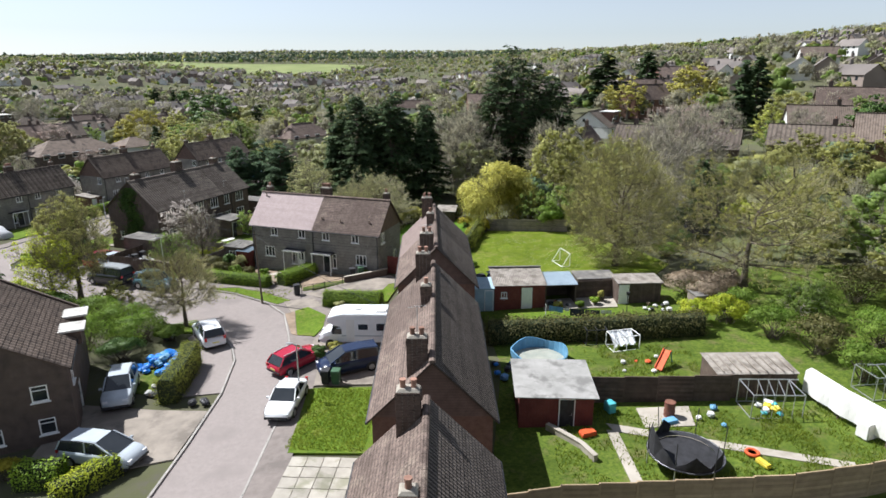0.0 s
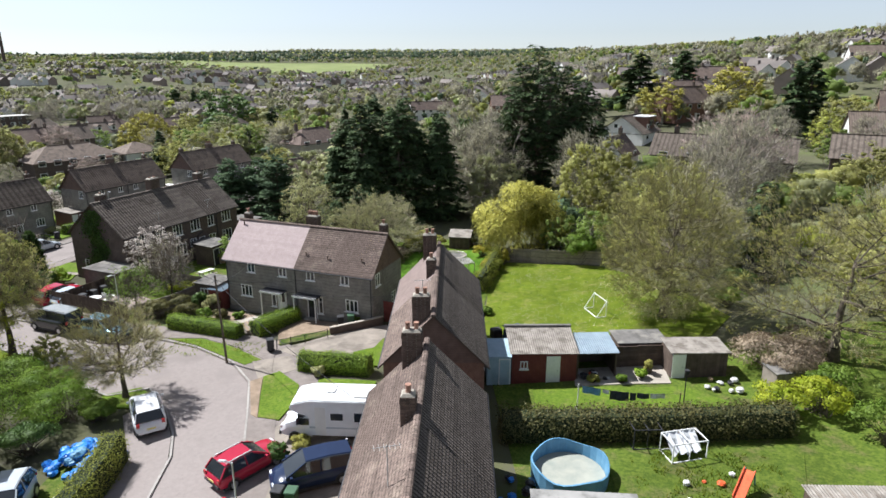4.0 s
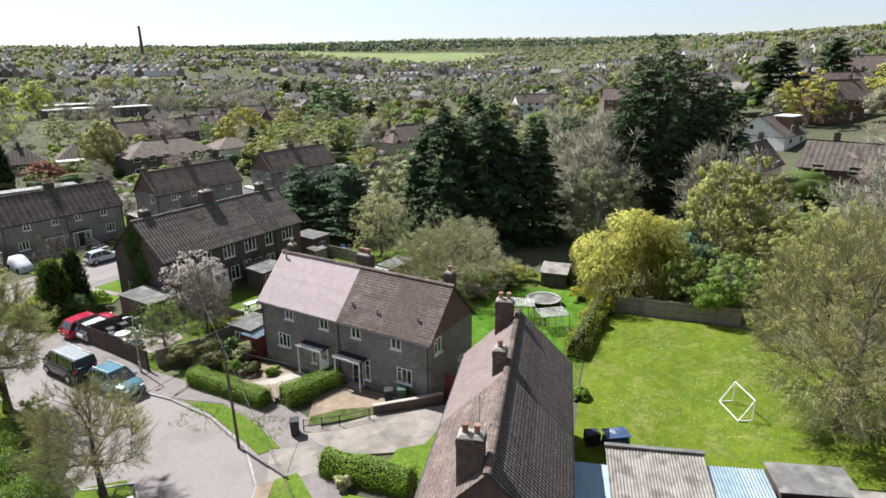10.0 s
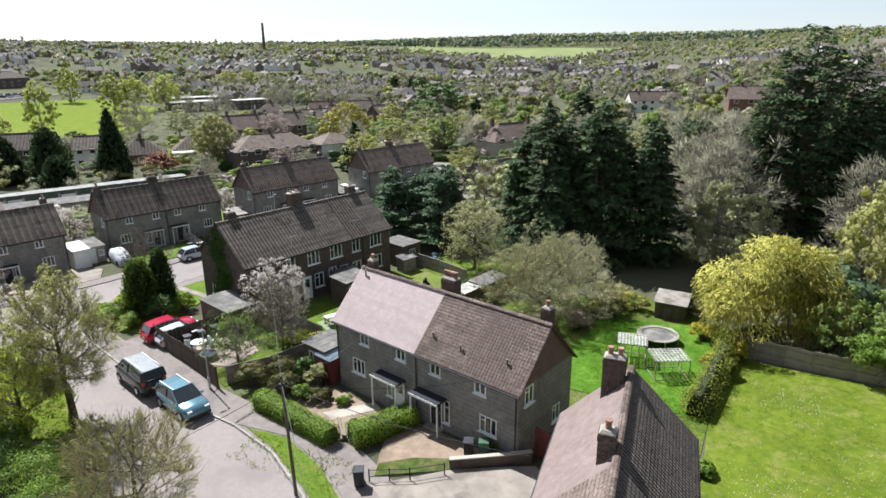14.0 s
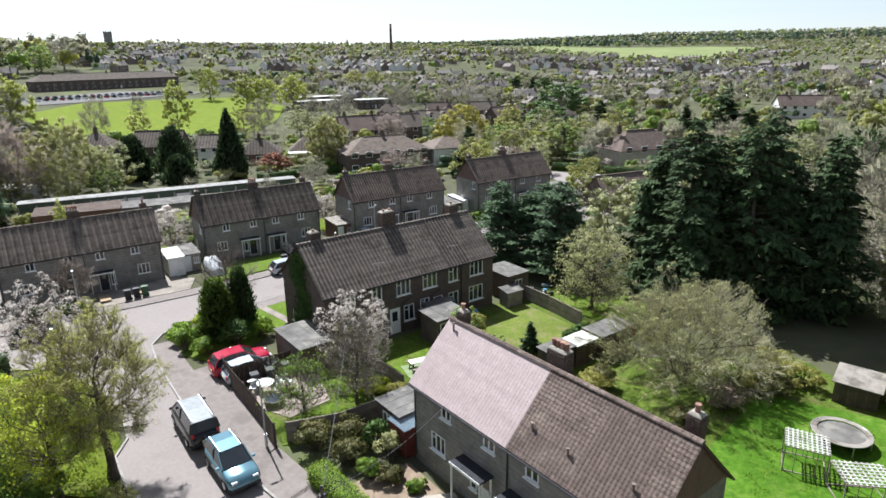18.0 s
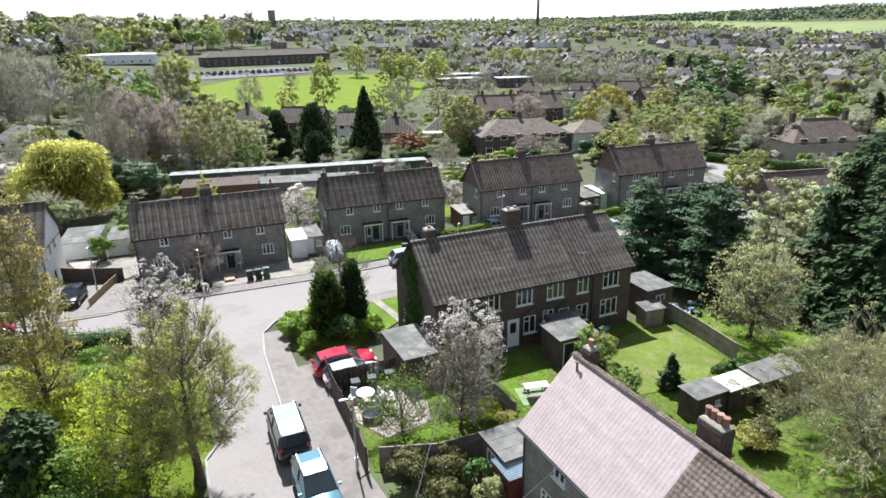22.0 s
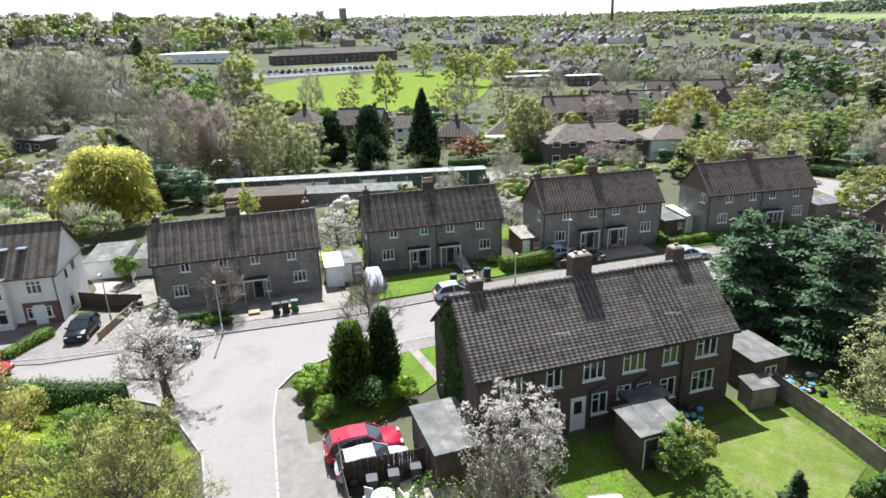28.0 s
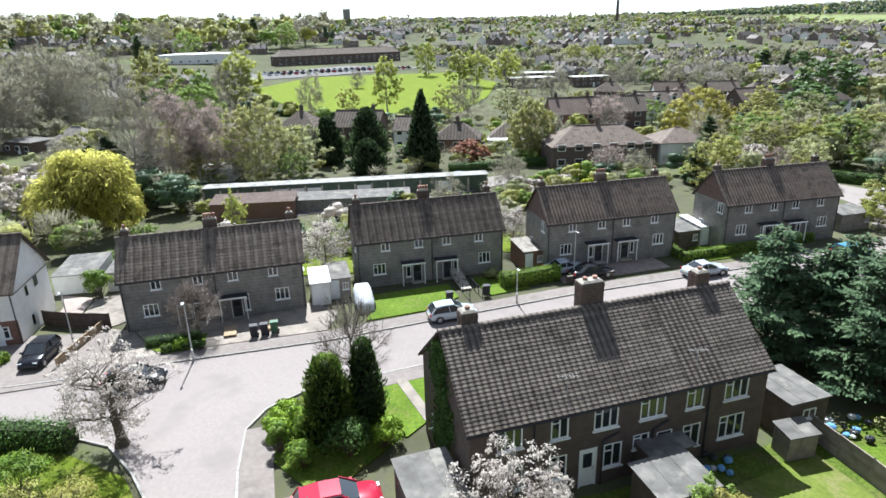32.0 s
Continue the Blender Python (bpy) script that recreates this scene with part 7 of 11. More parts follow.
# ---- sheds and outbuildings ----
def corrugated(w, d, rise, wave=0.15, amp=0.022):
    n = round(w / wave) * 4
    u = np.linspace(0, w, n + 1)
    h = amp * np.sin(u / wave * math.tau)
    rows = np.linspace(0, 1, 3)
    top = np.stack([np.stack([u, 0 * u + r * d, h + r * rise], -1) for r in rows])
    v = np.concatenate([top.reshape(-1, 3), (top - np.array([0, 0, 0.02])).reshape(-1, 3)])
    i = np.arange(3 * (n + 1)).reshape(3, n + 1)
    q = np.stack([i[:-1, :-1], i[:-1, 1:], i[1:, 1:], i[1:, :-1]], -1).reshape(-1, 4)
    return fast_mesh("sheet", v, np.concatenate([q, q[:, ::-1] + 3 * (n + 1)]))


def shed(label, x, y, angle, w, d, h, walls, roof, rise=0.3, over=0.15, sheet=False, doors=(), windows=(), open_front=False, name="shed", board=0.18, lift=0.0, group="", boards=True):
    """A pent-roofed shed with its front along local -y, from its left front corner. doors, windows: (u, z, w, h, material)."""
    t = thing(name, pose(x, y, land(x, y) - 0.05 + lift, 0, 0, angle), label, "shed", group)
    hb = h + rise
    if not open_front:
        part("front_wall", Geo().span(0, w, 0, 0.06, 0, h), walls, t)
        if boards:
            n = round(w / board)
            one = Geo().box((0, 0, h / 2), (w / n - 0.02, 0.025, h - 0.02)).mesh("board")
            for k in range(n):
                u = (k + 0.5) * w / n
                if not any(q[0] - 0.08 < u < q[0] + q[2] + 0.08 for q in doors):
                    part("board", one, walls, t, m=pose(u, -0.012, 0))
    else:
        for u in (0.06, w - 0.06):
            part("post", Geo().box((u, 0.06, h / 2), (0.1, 0.1, h)), walls, t)
    part("back_wall", Geo().span(0, w, d - 0.06, d, 0, hb), walls, t)
    for u in (0, w - 0.06):
        part("side_wall", Geo().add([(u + e, p[0], p[1]) for e in (0, 0.06) for p in ((0.06, 0), (d - 0.06, 0), (d - 0.06, hb - 0.02), (0.06, h))], [(0, 1, 2, 3), (7, 6, 5, 4), (0, 4, 5, 1), (1, 5, 6, 2), (2, 6, 7, 3), (3, 7, 4, 0)]), walls, t)
    slope = rise / d
    if sheet:
        part("roof", corrugated(w + 2 * over, d + 2 * over, rise + 2 * over * slope), roof, t, m=pose(-over, -over, h - over * slope + 0.07))
        part("roof_joist", Geo().span(0.1, w - 0.1, 0.05, 0.12, h - 0.1, h + 0.02), TIMBER, t)
    else:
        g = Geo()
        g.add([(u, v, h + (v) * slope + e) for e in (0.02, 0.08) for u, v in ((-over, -over), (w + over, -over), (w + over, d + over), (-over, d + over))], [(3, 2, 1, 0), (4, 5, 6, 7), (0, 1, 5, 4), (1, 2, 6, 5), (2, 3, 7, 6), (3, 0, 4, 7)])
        part("roof", g, roof, t)
        k = max(2, round(w / 0.95))
        for j in range(1, k):
            u = -over + (w + 2 * over) * j / k
            part("felt_lap", Geo().add([(u + e, v, h + v * slope + 0.082 + f) for f in (0, 0.012) for e, v in ((-0.04, -over), (0.04, -over), (0.04, d + over), (-0.04, d + over))], [(4, 5, 6, 7), (0, 1, 5, 4), (1, 2, 6, 5), (2, 3, 7, 6), (3, 0, 4, 7)]), roof, t)
    for u, z, ww, hh, m in doors:
        dd = part("door", Geo().span(u, u + ww, -0.05, -0.005, z, z + hh), m, t)
        part("door_frame", Geo().span(u - 0.06, u, -0.055, 0, z, z + hh + 0.06).span(u + ww, u + ww + 0.06, -0.055, 0, z, z + hh + 0.06).span(u, u + ww, -0.055, 0, z + hh, z + hh + 0.06), WHITEPVC, dd)
        part("door_handle", Geo().box((u + ww * 0.85, -0.07, z + hh * 0.5), (0.03, 0.05, 0.12)), STEEL, dd)
    for u, z, ww, hh, m in windows:
        framed_window(t, u, -0.03, z, ww, hh, 2)
    return t


OLDFELT = mat("bleached_felt", (0.27, 0.265, 0.25), (0.36, 0.35, 0.335), 0.9, 0.9, 0.35, 40, spec=0.1, big=0.2, bigscale=0.6, stain=((0.19, 0.185, 0.175), 0.8, 0.35))
RED_SHED = shed("dark red timber workshop with a pale felt roof", 4.6, 30.2, 3, 4.2, 4.0, 2.1, TIMBERRED, OLDFELT, 0.15, 0.25, doors=((2.3, 0.1, 0.8, 1.85, BLACKPAINT),))
ws = shed("low dark shed under pale corrugated sheets", 16.6, 33.7, 6, 4.8, 2.4, 1.7, TIMBER, CORRUGATED, 0.15, 0.12, sheet=True)
for k in range(9):
    part("roof_batten", Geo().box((0.3 + k * 0.52, 1.2, 1.9), (0.07, 2.4, 0.05)), TIMBERGREY, ws)
rs = shed("dark red garden room with a mossy cement-sheet roof", 3.0, 48.2, 8, 4.3, 3.2, 2.3, TIMBERRED, CORRUGATED, 0.5, 0.15, sheet=True, doors=((2.35, 0.05, 0.8, 2.0, WHITEPVC),), windows=((0.55, 1.2, 0.5, 0.55, None),))
part("roof_ridge", Geo().beam((-0.2, 3.2, 2.95), (4.5, 3.2, 2.95), 0.25, 0.1), FELT, rs)
shed("pale blue boarded lean-to against the row", 1.35, 48.0, 6, 1.6, 2.5, 2.1, BLUEPAINT, BLUEPAINT, 0.15, 0.05, doors=((0.85, 0.05, 0.65, 1.9, BLUEPAINT),), name="lean_to")
CLEAR = mat("clear_sheet", (0.17, 0.22, 0.265), (0.25, 0.31, 0.36), 2, 0.3, 0.1, 30, spec=0.7)
gl = shed("open lean-to with a clear corrugated roof and clutter", 7.3, 48.9, 10, 2.7, 2.6, 2.0, TIMBER, CLEAR, 0.25, 0.1, sheet=True, open_front=True, name="lean_to")
shed("weathered dark shed with a flat pale roof", 13.5, 49.5, 8, 3.7, 2.0, 1.9, TIMBER, CORRUGATED, 0.1, 0.15, doors=((0.1, 0.05, 0.75, 1.7, WHITEPVC),))
shed("low dark shed with a mossy flat roof", 10.3, 51.2, 10, 3.4, 2.0, 1.7, TIMBER, FELT, 0.05, 0.1)
shed("small grey shed beside the brush pile", 19.6, 48.2, 15, 1.6, 1.4, 1.2, TIMBERGREY, FELT, 0.05, 0.08)
shed("brown brick store with a flat grey roof", -36.0, 63.4, 148 - 72, 2.6, 4.4, 2.2, BRICK, FELT, 0.05, 0.12, name="brick_store", boards=False)
shed("brick outhouse with a sloping felt roof", -31.0, 72.9, 76, 2.9, 2.3, 2.3, BRICK, FELT, 0.15, 0.18, doors=((0.3, 0.05, 0.8, 1.9, BLACKPAINT),), windows=((1.6, 1.1, 0.7, 0.7, None),), name="outhouse", boards=False)
shed("low brick outhouse beside the terrace", -33.6, 75.2, 76, 2.6, 2.4, 2.0, BRICK, FELT, 0.05, 0.1, name="outhouse", boards=False)
shed("brick garden store at the end of the terrace", -31.8, 84.4, 74.8, 2.6, 3.4, 2.4, BRICK, FELT, 0.05, 0.1, windows=((0.9, 1.3, 0.9, 0.6, None),), name="outhouse", boards=False)
shed("little weathered wooden shed by the fence", -30.8, 82.8, 70, 1.7, 1.2, 1.5, TIMBERGREY, FELT, 0.15, 0.12)
shed("dark timber shed with a flat grey roof", -21.4, 73.7, 75, 2.3, 1.4, 1.9, TIMBER, FELT, 0.05, 0.12, windows=((1.4, 1.1, 0.4, 0.4, None),), group="garden sheds")
shed("dark timber shed with a white sheet roof", -20.7, 76.1, 75, 2.2, 1.4, 1.8, TIMBER, PALESHEET, 0.05, 0.12, group="garden sheds")
shed("overgrown dark shed with a mossy roof", -19.8, 78.4, 75, 3.6, 1.7, 1.9, TIMBER, FELT, 0.1, 0.12, group="garden sheds")
shed("dark shed with a pale sheet roof beneath the trees", -5.2, 80.6, -3, 2.4, 1.8, 1.5, TIMBER, CORRUGATED, 0.4, 0.15)
shed("flat-roofed brick lean-to beside the panelled house", -26.9, 61.8, -14, 2.4, 2.4, 2.2, BRICK, FELT, 0.05, 0.15, windows=((0.6, 1.0, 0.9, 0.8, None),), name="lean_to", boards=False)
shed("lean-to porch with a clear roof beside the house", -25.2, 61.0, -14, 1.6, 1.6, 1.9, TIMBERRED, CLEAR, 0.1, 0.1, sheet=True, name="lean_to")
for x, y, a, w, d, h, m, r, lab in ((-67.5, 70.7, 72, 1.7, 3.6, 2.2, RENDERWHITE, RENDERWHITE, "white lean-to porch beside the panelled house"), (-68.0, 72.6, 72, 2.0, 4.0, 2.0, TIMBERGREY, FELT, "grey flat-roofed garage between the houses"),
                                    (-62.4, 91.2, 72, 2.2, 3.8, 2.1, BRICKRED, CORRUGATED, "low brick porch with a mossy roof"), (-61.4, 93.6, 72, 1.1, 3.0, 2.3, RENDERWHITE, RENDERWHITE, "white lean-to porch beside the panelled house"),
                                    (-57.2, 108.2, 72, 2.6, 4.6, 2.0, BRICK, FELT, "brick garage with a grey felt roof"), (-56.4, 111.0, 72, 0.9, 4.0, 2.2, RENDERWHITE, RENDERWHITE, "white lean-to porch beside the panelled house"), (-49.6, 126.6, 72, 4.0, 3.0, 2.0, PANEL, FELT, "flat-roofed concrete garage beside the end house")):
    shed(lab, x, y, a, w, d, h, m, r, 0.2, 0.1, doors=((0.2, 0.05, 0.7, 1.8, WHITEPVC),) if w < 2.3 else (), windows=((w - 0.75, 0.9, 0.55, 0.7, None),) if w > 1.4 else (), name="side_porch", boards=False)

# ---- hedges and plants of the gardens ----
hedge("clipped bright green hedge along the pavement", [(-26.2, 56.3), (-22.6, 55.6), (-19.4, 54.9)], 1.2, 1.25, L_HEDGE, 201, 480, 0.048, group="clipped front hedges")
hedge("clipped bright green hedge beside the path", [(-18.3, 55.4), (-17.2, 57.0), (-16.2, 58.9)], 1.5, 1.35, L_HEDGE, 202, 480, 0.048, group="clipped front hedges")
hedge("clipped box hedge before the row", [(-12.2, 49.6), (-10.4, 49.4), (-6.9, 49.0)], 1.3, 1.5, L_HEDGE, 203, 480, 0.048, rounded=0.6)
hedge("shaggy brown-green hedge between back gardens", [(2.6, 41.9), (7.0, 42.2), (12.0, 42.6), (18.6, 43.5)], 1.5, 1.7, L_BRAMBLE, 204, rag=0.12, size=0.09)
hedge("overgrown golden-green hedge along the edge of the field", [(-0.5, 66.0), (-0.1, 69.0), (0.3, 72.4), (0.7, 75.4)], 1.2, 1.7, L_GOLDGREEN, 205, 150, 0.085, rag=0.2, rounded=0.6)
for k, (x, y, R, H, lf) in enumerate(((1.3, 74.6, 0.8, 1.9, L_YELLOW), (0.9, 72.0, 0.7, 1.5, L_GOLDGREEN), (0.5, 60.5, 0.7, 0.8, L_GREEN))):
    shrub("rough shrub beside the field", x, y, R, H, 2050 + k, lf, 1800, 0.085, group="shrubs beside the field")
hedge("golden-green hedge by the parking bay", [(-17.9, 32.6), (-18.2, 35.2), (-18.9, 38.2)], 1.3, 1.9, L_GOLDGREEN, 206, rag=0.1, density=240, size=0.06)
hedge("bright clipped hedge by the forecourt", [(-18.6, 22.9), (-17.6, 24.3), (-16.9, 25.6)], 1.2, 1.2, L_LIME, 207)
hedge("dark green rounded hedge by the forecourt", [(-21.4, 24.2), (-19.4, 24.6)], 1.5, 1.4, L_HEDGE, 208, rounded=0.6)
shrub("rounded golden garden bush", -22.4, 24.6, 0.9, 1.3, 209, L_YELLOW, 1600, 0.07)
hedge("rough hedge along the road corner", [(-64.5, 40.0), (-60.8, 44.9), (-57.6, 48.8), (-55.9, 51.0)], 1.5, 1.6, L_DARK, 210, rag=0.16, size=0.09)
hedge("clipped hedge along the front garden", [(-60.2, 86.8), (-58.8, 92.4)], 1.4, 1.5, L_HEDGE, 211, group="far clipped hedges")
hedge("clipped hedge along the front garden", [(-54.4, 105.4), (-52.0, 114.0), (-50.0, 121.2)], 0.9, 1.0, L_HEDGE, 212, group="far clipped hedges")
hedge("clipped hedge along the front garden", [(-55.2, 106.0), (-58.6, 107.4)], 0.9, 1.0, L_HEDGE, 213, group="far clipped hedges")
hedge("clipped hedge by the white house", [(-69.4, 44.0), (-72.4, 47.2)], 1.0, 0.9, L_HEDGE, 214, group="far clipped hedges")
hedge("dark hedge behind the back lane", [(-111.5, 114.5), (-108.0, 124.0), (-104.0, 133.5)], 1.6, 1.6, L_DARK, 215, size=0.14, density=90)
hedge("clipped hedge by the back lane", [(-93.5, 117.5), (-89.5, 128.5)], 1.6, 1.3, L_HEDGE, 216, size=0.14, density=90)
hedge("dark hedge before the cream houses", [(-64.0, 153.0), (-57.0, 153.6), (-50.5, 152.0), (-43.0, 152.6)], 1.4, 1.6, L_DARK, 218, size=0.14, density=90)
hedge("dark hedge along the playing field", [(-192, 150), (-226, 124), (-245, 112)], 2.2, 2.0, L_DARK, 217, size=0.3, density=25)
hedge("low clipped hedge round the small front lawn", [(-67.8, 56.8), (-67.2, 59.0), (-66.8, 60.8)], 0.8, 0.8, L_DARK, 2201)
hedge("low clipped hedge by the front pavement", [(-65.9, 57.6), (-65.1, 60.2)], 0.6, 0.7, L_GREEN, 2202)
for k, (x, y, R, H, lf) in enumerate(((-82.6, 54.6, 1.5, 3.2, L_GREEN), (-89.6, 58.4, 1.6, 2.0, L_GREY), (-88.0, 61.0, 1.7, 2.2, L_DARK), (-86.4, 63.6, 1.5, 1.9, L_GREY), (-91.8, 56.0, 1.8, 2.4, L_GREEN), (-84.6, 61.4, 1.4, 1.7, L_HEDGE))):
    shrub("leafy bush behind the garages", x, y, R, H, 2210 + k, lf, 3000, 0.1, group="bushes behind the garages")
CORNER = [(-50.6, 62.6, 1.2, 1.5, L_HEDGE), (-49.4, 61.4, 1.0, 1.4, L_HEDGE), (-47.8, 61.0, 0.8, 1.9, L_GREEN), (-50.6, 64.6, 1.2, 1.7, L_LIME), (-50.0, 66.2, 1.1, 1.6, L_LIME), (-45.8, 61.6, 1.0, 1.5, L_GREEN), (-45.2, 64.2, 1.5, 2.4, L_DARK), (-44.6, 66.2, 1.2, 1.9, L_HEDGE), (-48.8, 62.9, 0.9, 1.2, L_GREEN), (-49.0, 65.2, 1.0, 1.5, L_HEDGE)]
for k, (x, y, R, H, lf) in enumerate(CORNER):
    shrub("garden shrub on the corner plot", x, y, R, H, 230 + k, lf, 2200, 0.08, group="corner shrubs")
for k, (x, y, R, H, lf) in enumerate(((-23.0, 58.6, 0.8, 1.0, L_BRAMBLE), (-21.4, 58.9, 0.6, 0.7, L_GREEN), (-24.2, 58.2, 0.8, 1.3, L_GREEN), (-19.2, 57.0, 0.5, 0.6, L_DARK), (-24.4, 60.2, 0.9, 1.8, L_GREY), (-10.2, 58.2, 0.6, 0.9, L_GREEN), (-11.0, 58.5, 0.5, 0.7, L_HEDGE), (-27.4, 59.8, 1.4, 1.9, L_BRAMBLE), (-28.6, 58.2, 1.4, 1.8, L_BRAMBLE),
                                      (-26.0, 58.4, 1.1, 1.6, L_BRAMBLE), (-25.9, 60.6, 0.9, 1.7, L_DARK), (-30.2, 64.8, 1.2, 1.4, L_LIME), (-28.4, 65.2, 1.0, 1.3, L_OLIVE), (-31.8, 65.6, 0.9, 1.2, L_GREEN), (-10.6, 48.4, 0.6, 0.9, L_GREY), (-12.6, 38.9, 0.0, 0.0, None), (-9.6, 38.8, 0.8, 1.1, L_DARK), (-8.6, 39.6, 0.7, 1.0, L_OLIVE), (-64.6, 60.2, 0.7, 1.0, L_DARK),
                                      (-65.6, 59.0, 0.7, 1.1, L_HEDGE), (-62.8, 87.6, 1.0, 1.2, L_GREY), (-66.8, 86.6, 1.2, 1.3, L_DARK), (-51.6, 121.4, 0.8, 1.5, L_CONIFER), (-50.6, 123.2, 1.1, 1.3, L_GREY), (10.2, 48.6, 0.4, 0.7, L_GREEN), (11.6, 49.3, 0.5, 0.8, L_HEDGE), (12.2, 50.0, 0.4, 1.2, L_OLIVE), (8.4, 48.5, 0.4, 0.7, L_OLIVE), (18.8, 45.2, 1.5, 2.2, L_LIME), (21.2, 45.6, 1.8, 2.4, L_LIME), (23.4, 42.6, 2.0, 2.6, L_GREEN),
                                      (25.6, 40.2, 2.2, 2.8, L_BRAMBLE), (26.4, 36.4, 2.0, 2.6, L_GREEN), (27.6, 31.0, 1.9, 2.4, L_GREEN), (22.8, 47.6, 1.6, 2.2, L_GREEN), (28.0, 46.6, 2.4, 3.0, L_GREEN), (30.0, 41.0, 2.4, 3.0, L_GREEN), (33.0, 50.0, 2.8, 3.4, L_BRAMBLE), (21.0, 63.5, 1.6, 1.6, L_GREEN), (23.0, 67.5, 1.8, 2.0, L_DARK), (17.0, 71.0, 1.5, 1.6, L_OLIVE), (-20.0, 72.4, 1.3, 1.3, L_GREEN), (-22.6, 71.8, 1.0, 1.2, L_DARK), (-18.2, 74.0, 1.5, 1.5, L_OLIVE), (-9.2, 79.4, 1.6, 1.8, L_OLIVE), (-7.0, 81.6, 1.4, 1.6, L_OLIVE), (-1.0, 77.4, 1.2, 1.5, L_YELLOW), (0.0, 73.0, 0.9, 1.2, L_YELLOW),
                                      (-27.6, 81.6, 0.0, 0.0, None), (-22.8, 81.4, 0.8, 1.2, L_DARK), (-23.2, 80.2, 0.7, 1.0, L_DARK), (-52.6, 48.4, 1.8, 2.4, L_GREEN), (-57.2, 45.4, 1.9, 2.6, L_OLIVE), (-52.0, 45.4, 1.6, 2.0, L_LIME), (-47.6, 50.6, 2.0, 2.6, L_OLIVE))):
    if lf:
        shrub("garden shrub with " + {L_LIME: "yellow-green", L_DARK: "dark green", L_RUST: "rusty", L_GREY: "grey-green", L_BRAMBLE: "brownish", L_YELLOW: "golden"}.get(lf, "green") + " leaves", x, y, R, H, 260 + k, lf, int(900 + 1100 * R), 0.085)
shrub("heap of dry brown brushwood", 20.4, 51.0, 3.0, 2.3, 330, L_BRUSH, 11000, 0.075, name="brush_pile", lump=0.15)
shrub("tangle of bare brown bramble", 23.6, 54.4, 2.2, 1.5, 331, L_BRUSH, 4000, 0.09, name="brush_pile", lump=0.2)
rng_ivy = np.random.default_rng(9)
ic = np.stack([rng_ivy.uniform(-0.22, 0.0, 4200) * 1.0 - 0.02, rng_ivy.normal(3.9, 0.62, 4200), rng_ivy.uniform(0.6, 7.4, 4200)], -1)
ic[:, 1] += 0.5 * np.sin(ic[:, 2] * 1.4)
ic = ic[ic[:, 2] < 8.0 - np.abs(ic[:, 1] - 3.85) * 0.83]
v, q = leaves(rng_ivy, ic, np.full(len(ic), 0.13))
stuff(part("ivy", fast_mesh("ivy", v, q), L_DARK, terrace, "dark green ivy climbing the gable"))

# vents and moss on the half pink roof
for u, f, h in ((0.55, 0.86, 0.34), (8.2, 0.3, 0.16), (10.4, 0.26, 0.18), (13.6, 0.3, 0.16)):
    part("roof_vent", Geo().tube((u, -0.15 + 2.95 * f, 4.62 + 2.85 * f), (u, -0.15 + 2.95 * f, 4.75 + 2.85 * f + h), 0.06, 0.05, 8).tube((u, -0.15 + 2.95 * f, 4.72 + 2.85 * f + h), (u, -0.15 + 2.95 * f, 4.78 + 2.85 * f + h), 0.09, n=8), TILEBROWN, pink)
rng_moss = np.random.default_rng(31)
mu, mf = rng_moss.normal(13.9, 0.5, 420), np.clip(rng_moss.normal(0.72, 0.17, 420), 0.2, 0.98)
ok = mu < 14.8
mc = np.stack([mu, -0.02 + 2.8 * mf, 4.64 + 2.85 * mf], -1)[ok]
mv, mq = shell_leaves(rng_moss, mc, np.tile([(0.0, -0.71, 0.71)], (len(mc), 1)), np.full(len(mc), 0.13), 1.3, 0.3)
stuff(part("moss", fast_mesh("moss", mv, mq), mat("dry_moss", (0.3, 0.22, 0.12), (0.4, 0.31, 0.18), 6, 0.95, 0.4, 30), pink, "dry brown moss"))

# ---- posts and poles ----
def lamp_post(label, x, y, h, arm, turn):
    t = thing("street_lamp", pose(x, y, land(x, y) + 0.08, 0, 0, turn), label, "street lamp", "street lamps")
    part("base", Geo().tube((0, 0, 0), (0, 0, 0.9), 0.09, n=10), STEEL, t)
    part("column", Geo().tube((0, 0, 0.9), (0, 0, h), 0.055, 0.04, 8), STEEL, t)
    part("arm", Geo().tube((0, 0, h - 0.05), (arm, 0, h + 0.05), 0.03, n=6), STEEL, t)
    part("lamp_head", bevelled(Geo().box((arm + 0.16, 0, h + 0.05), (0.4, 0.17, 0.08)), 0.03), STEEL, t)


lamp_post("slim grey steel street lamp", -63.1, 59.4, 4.8, 0.3, -20)
lamp_post("slim grey steel street lamp", -31.0, 56.5, 4.5, 0.3, -110)
lamp_post("slim grey steel street lamp", -9.25, 33.2, 3.7, 0.3, 180)
lamp_post("slim grey steel street lamp", -57.6, 93.4, 4.8, 0.3, -20)
lamp_post("slim grey steel street lamp", -71.8, 51.9, 4.8, 0.3, -20)
lamp_post("slim grey steel street lamp", -56.4, 85.4, 3.2, 0.2, -20)

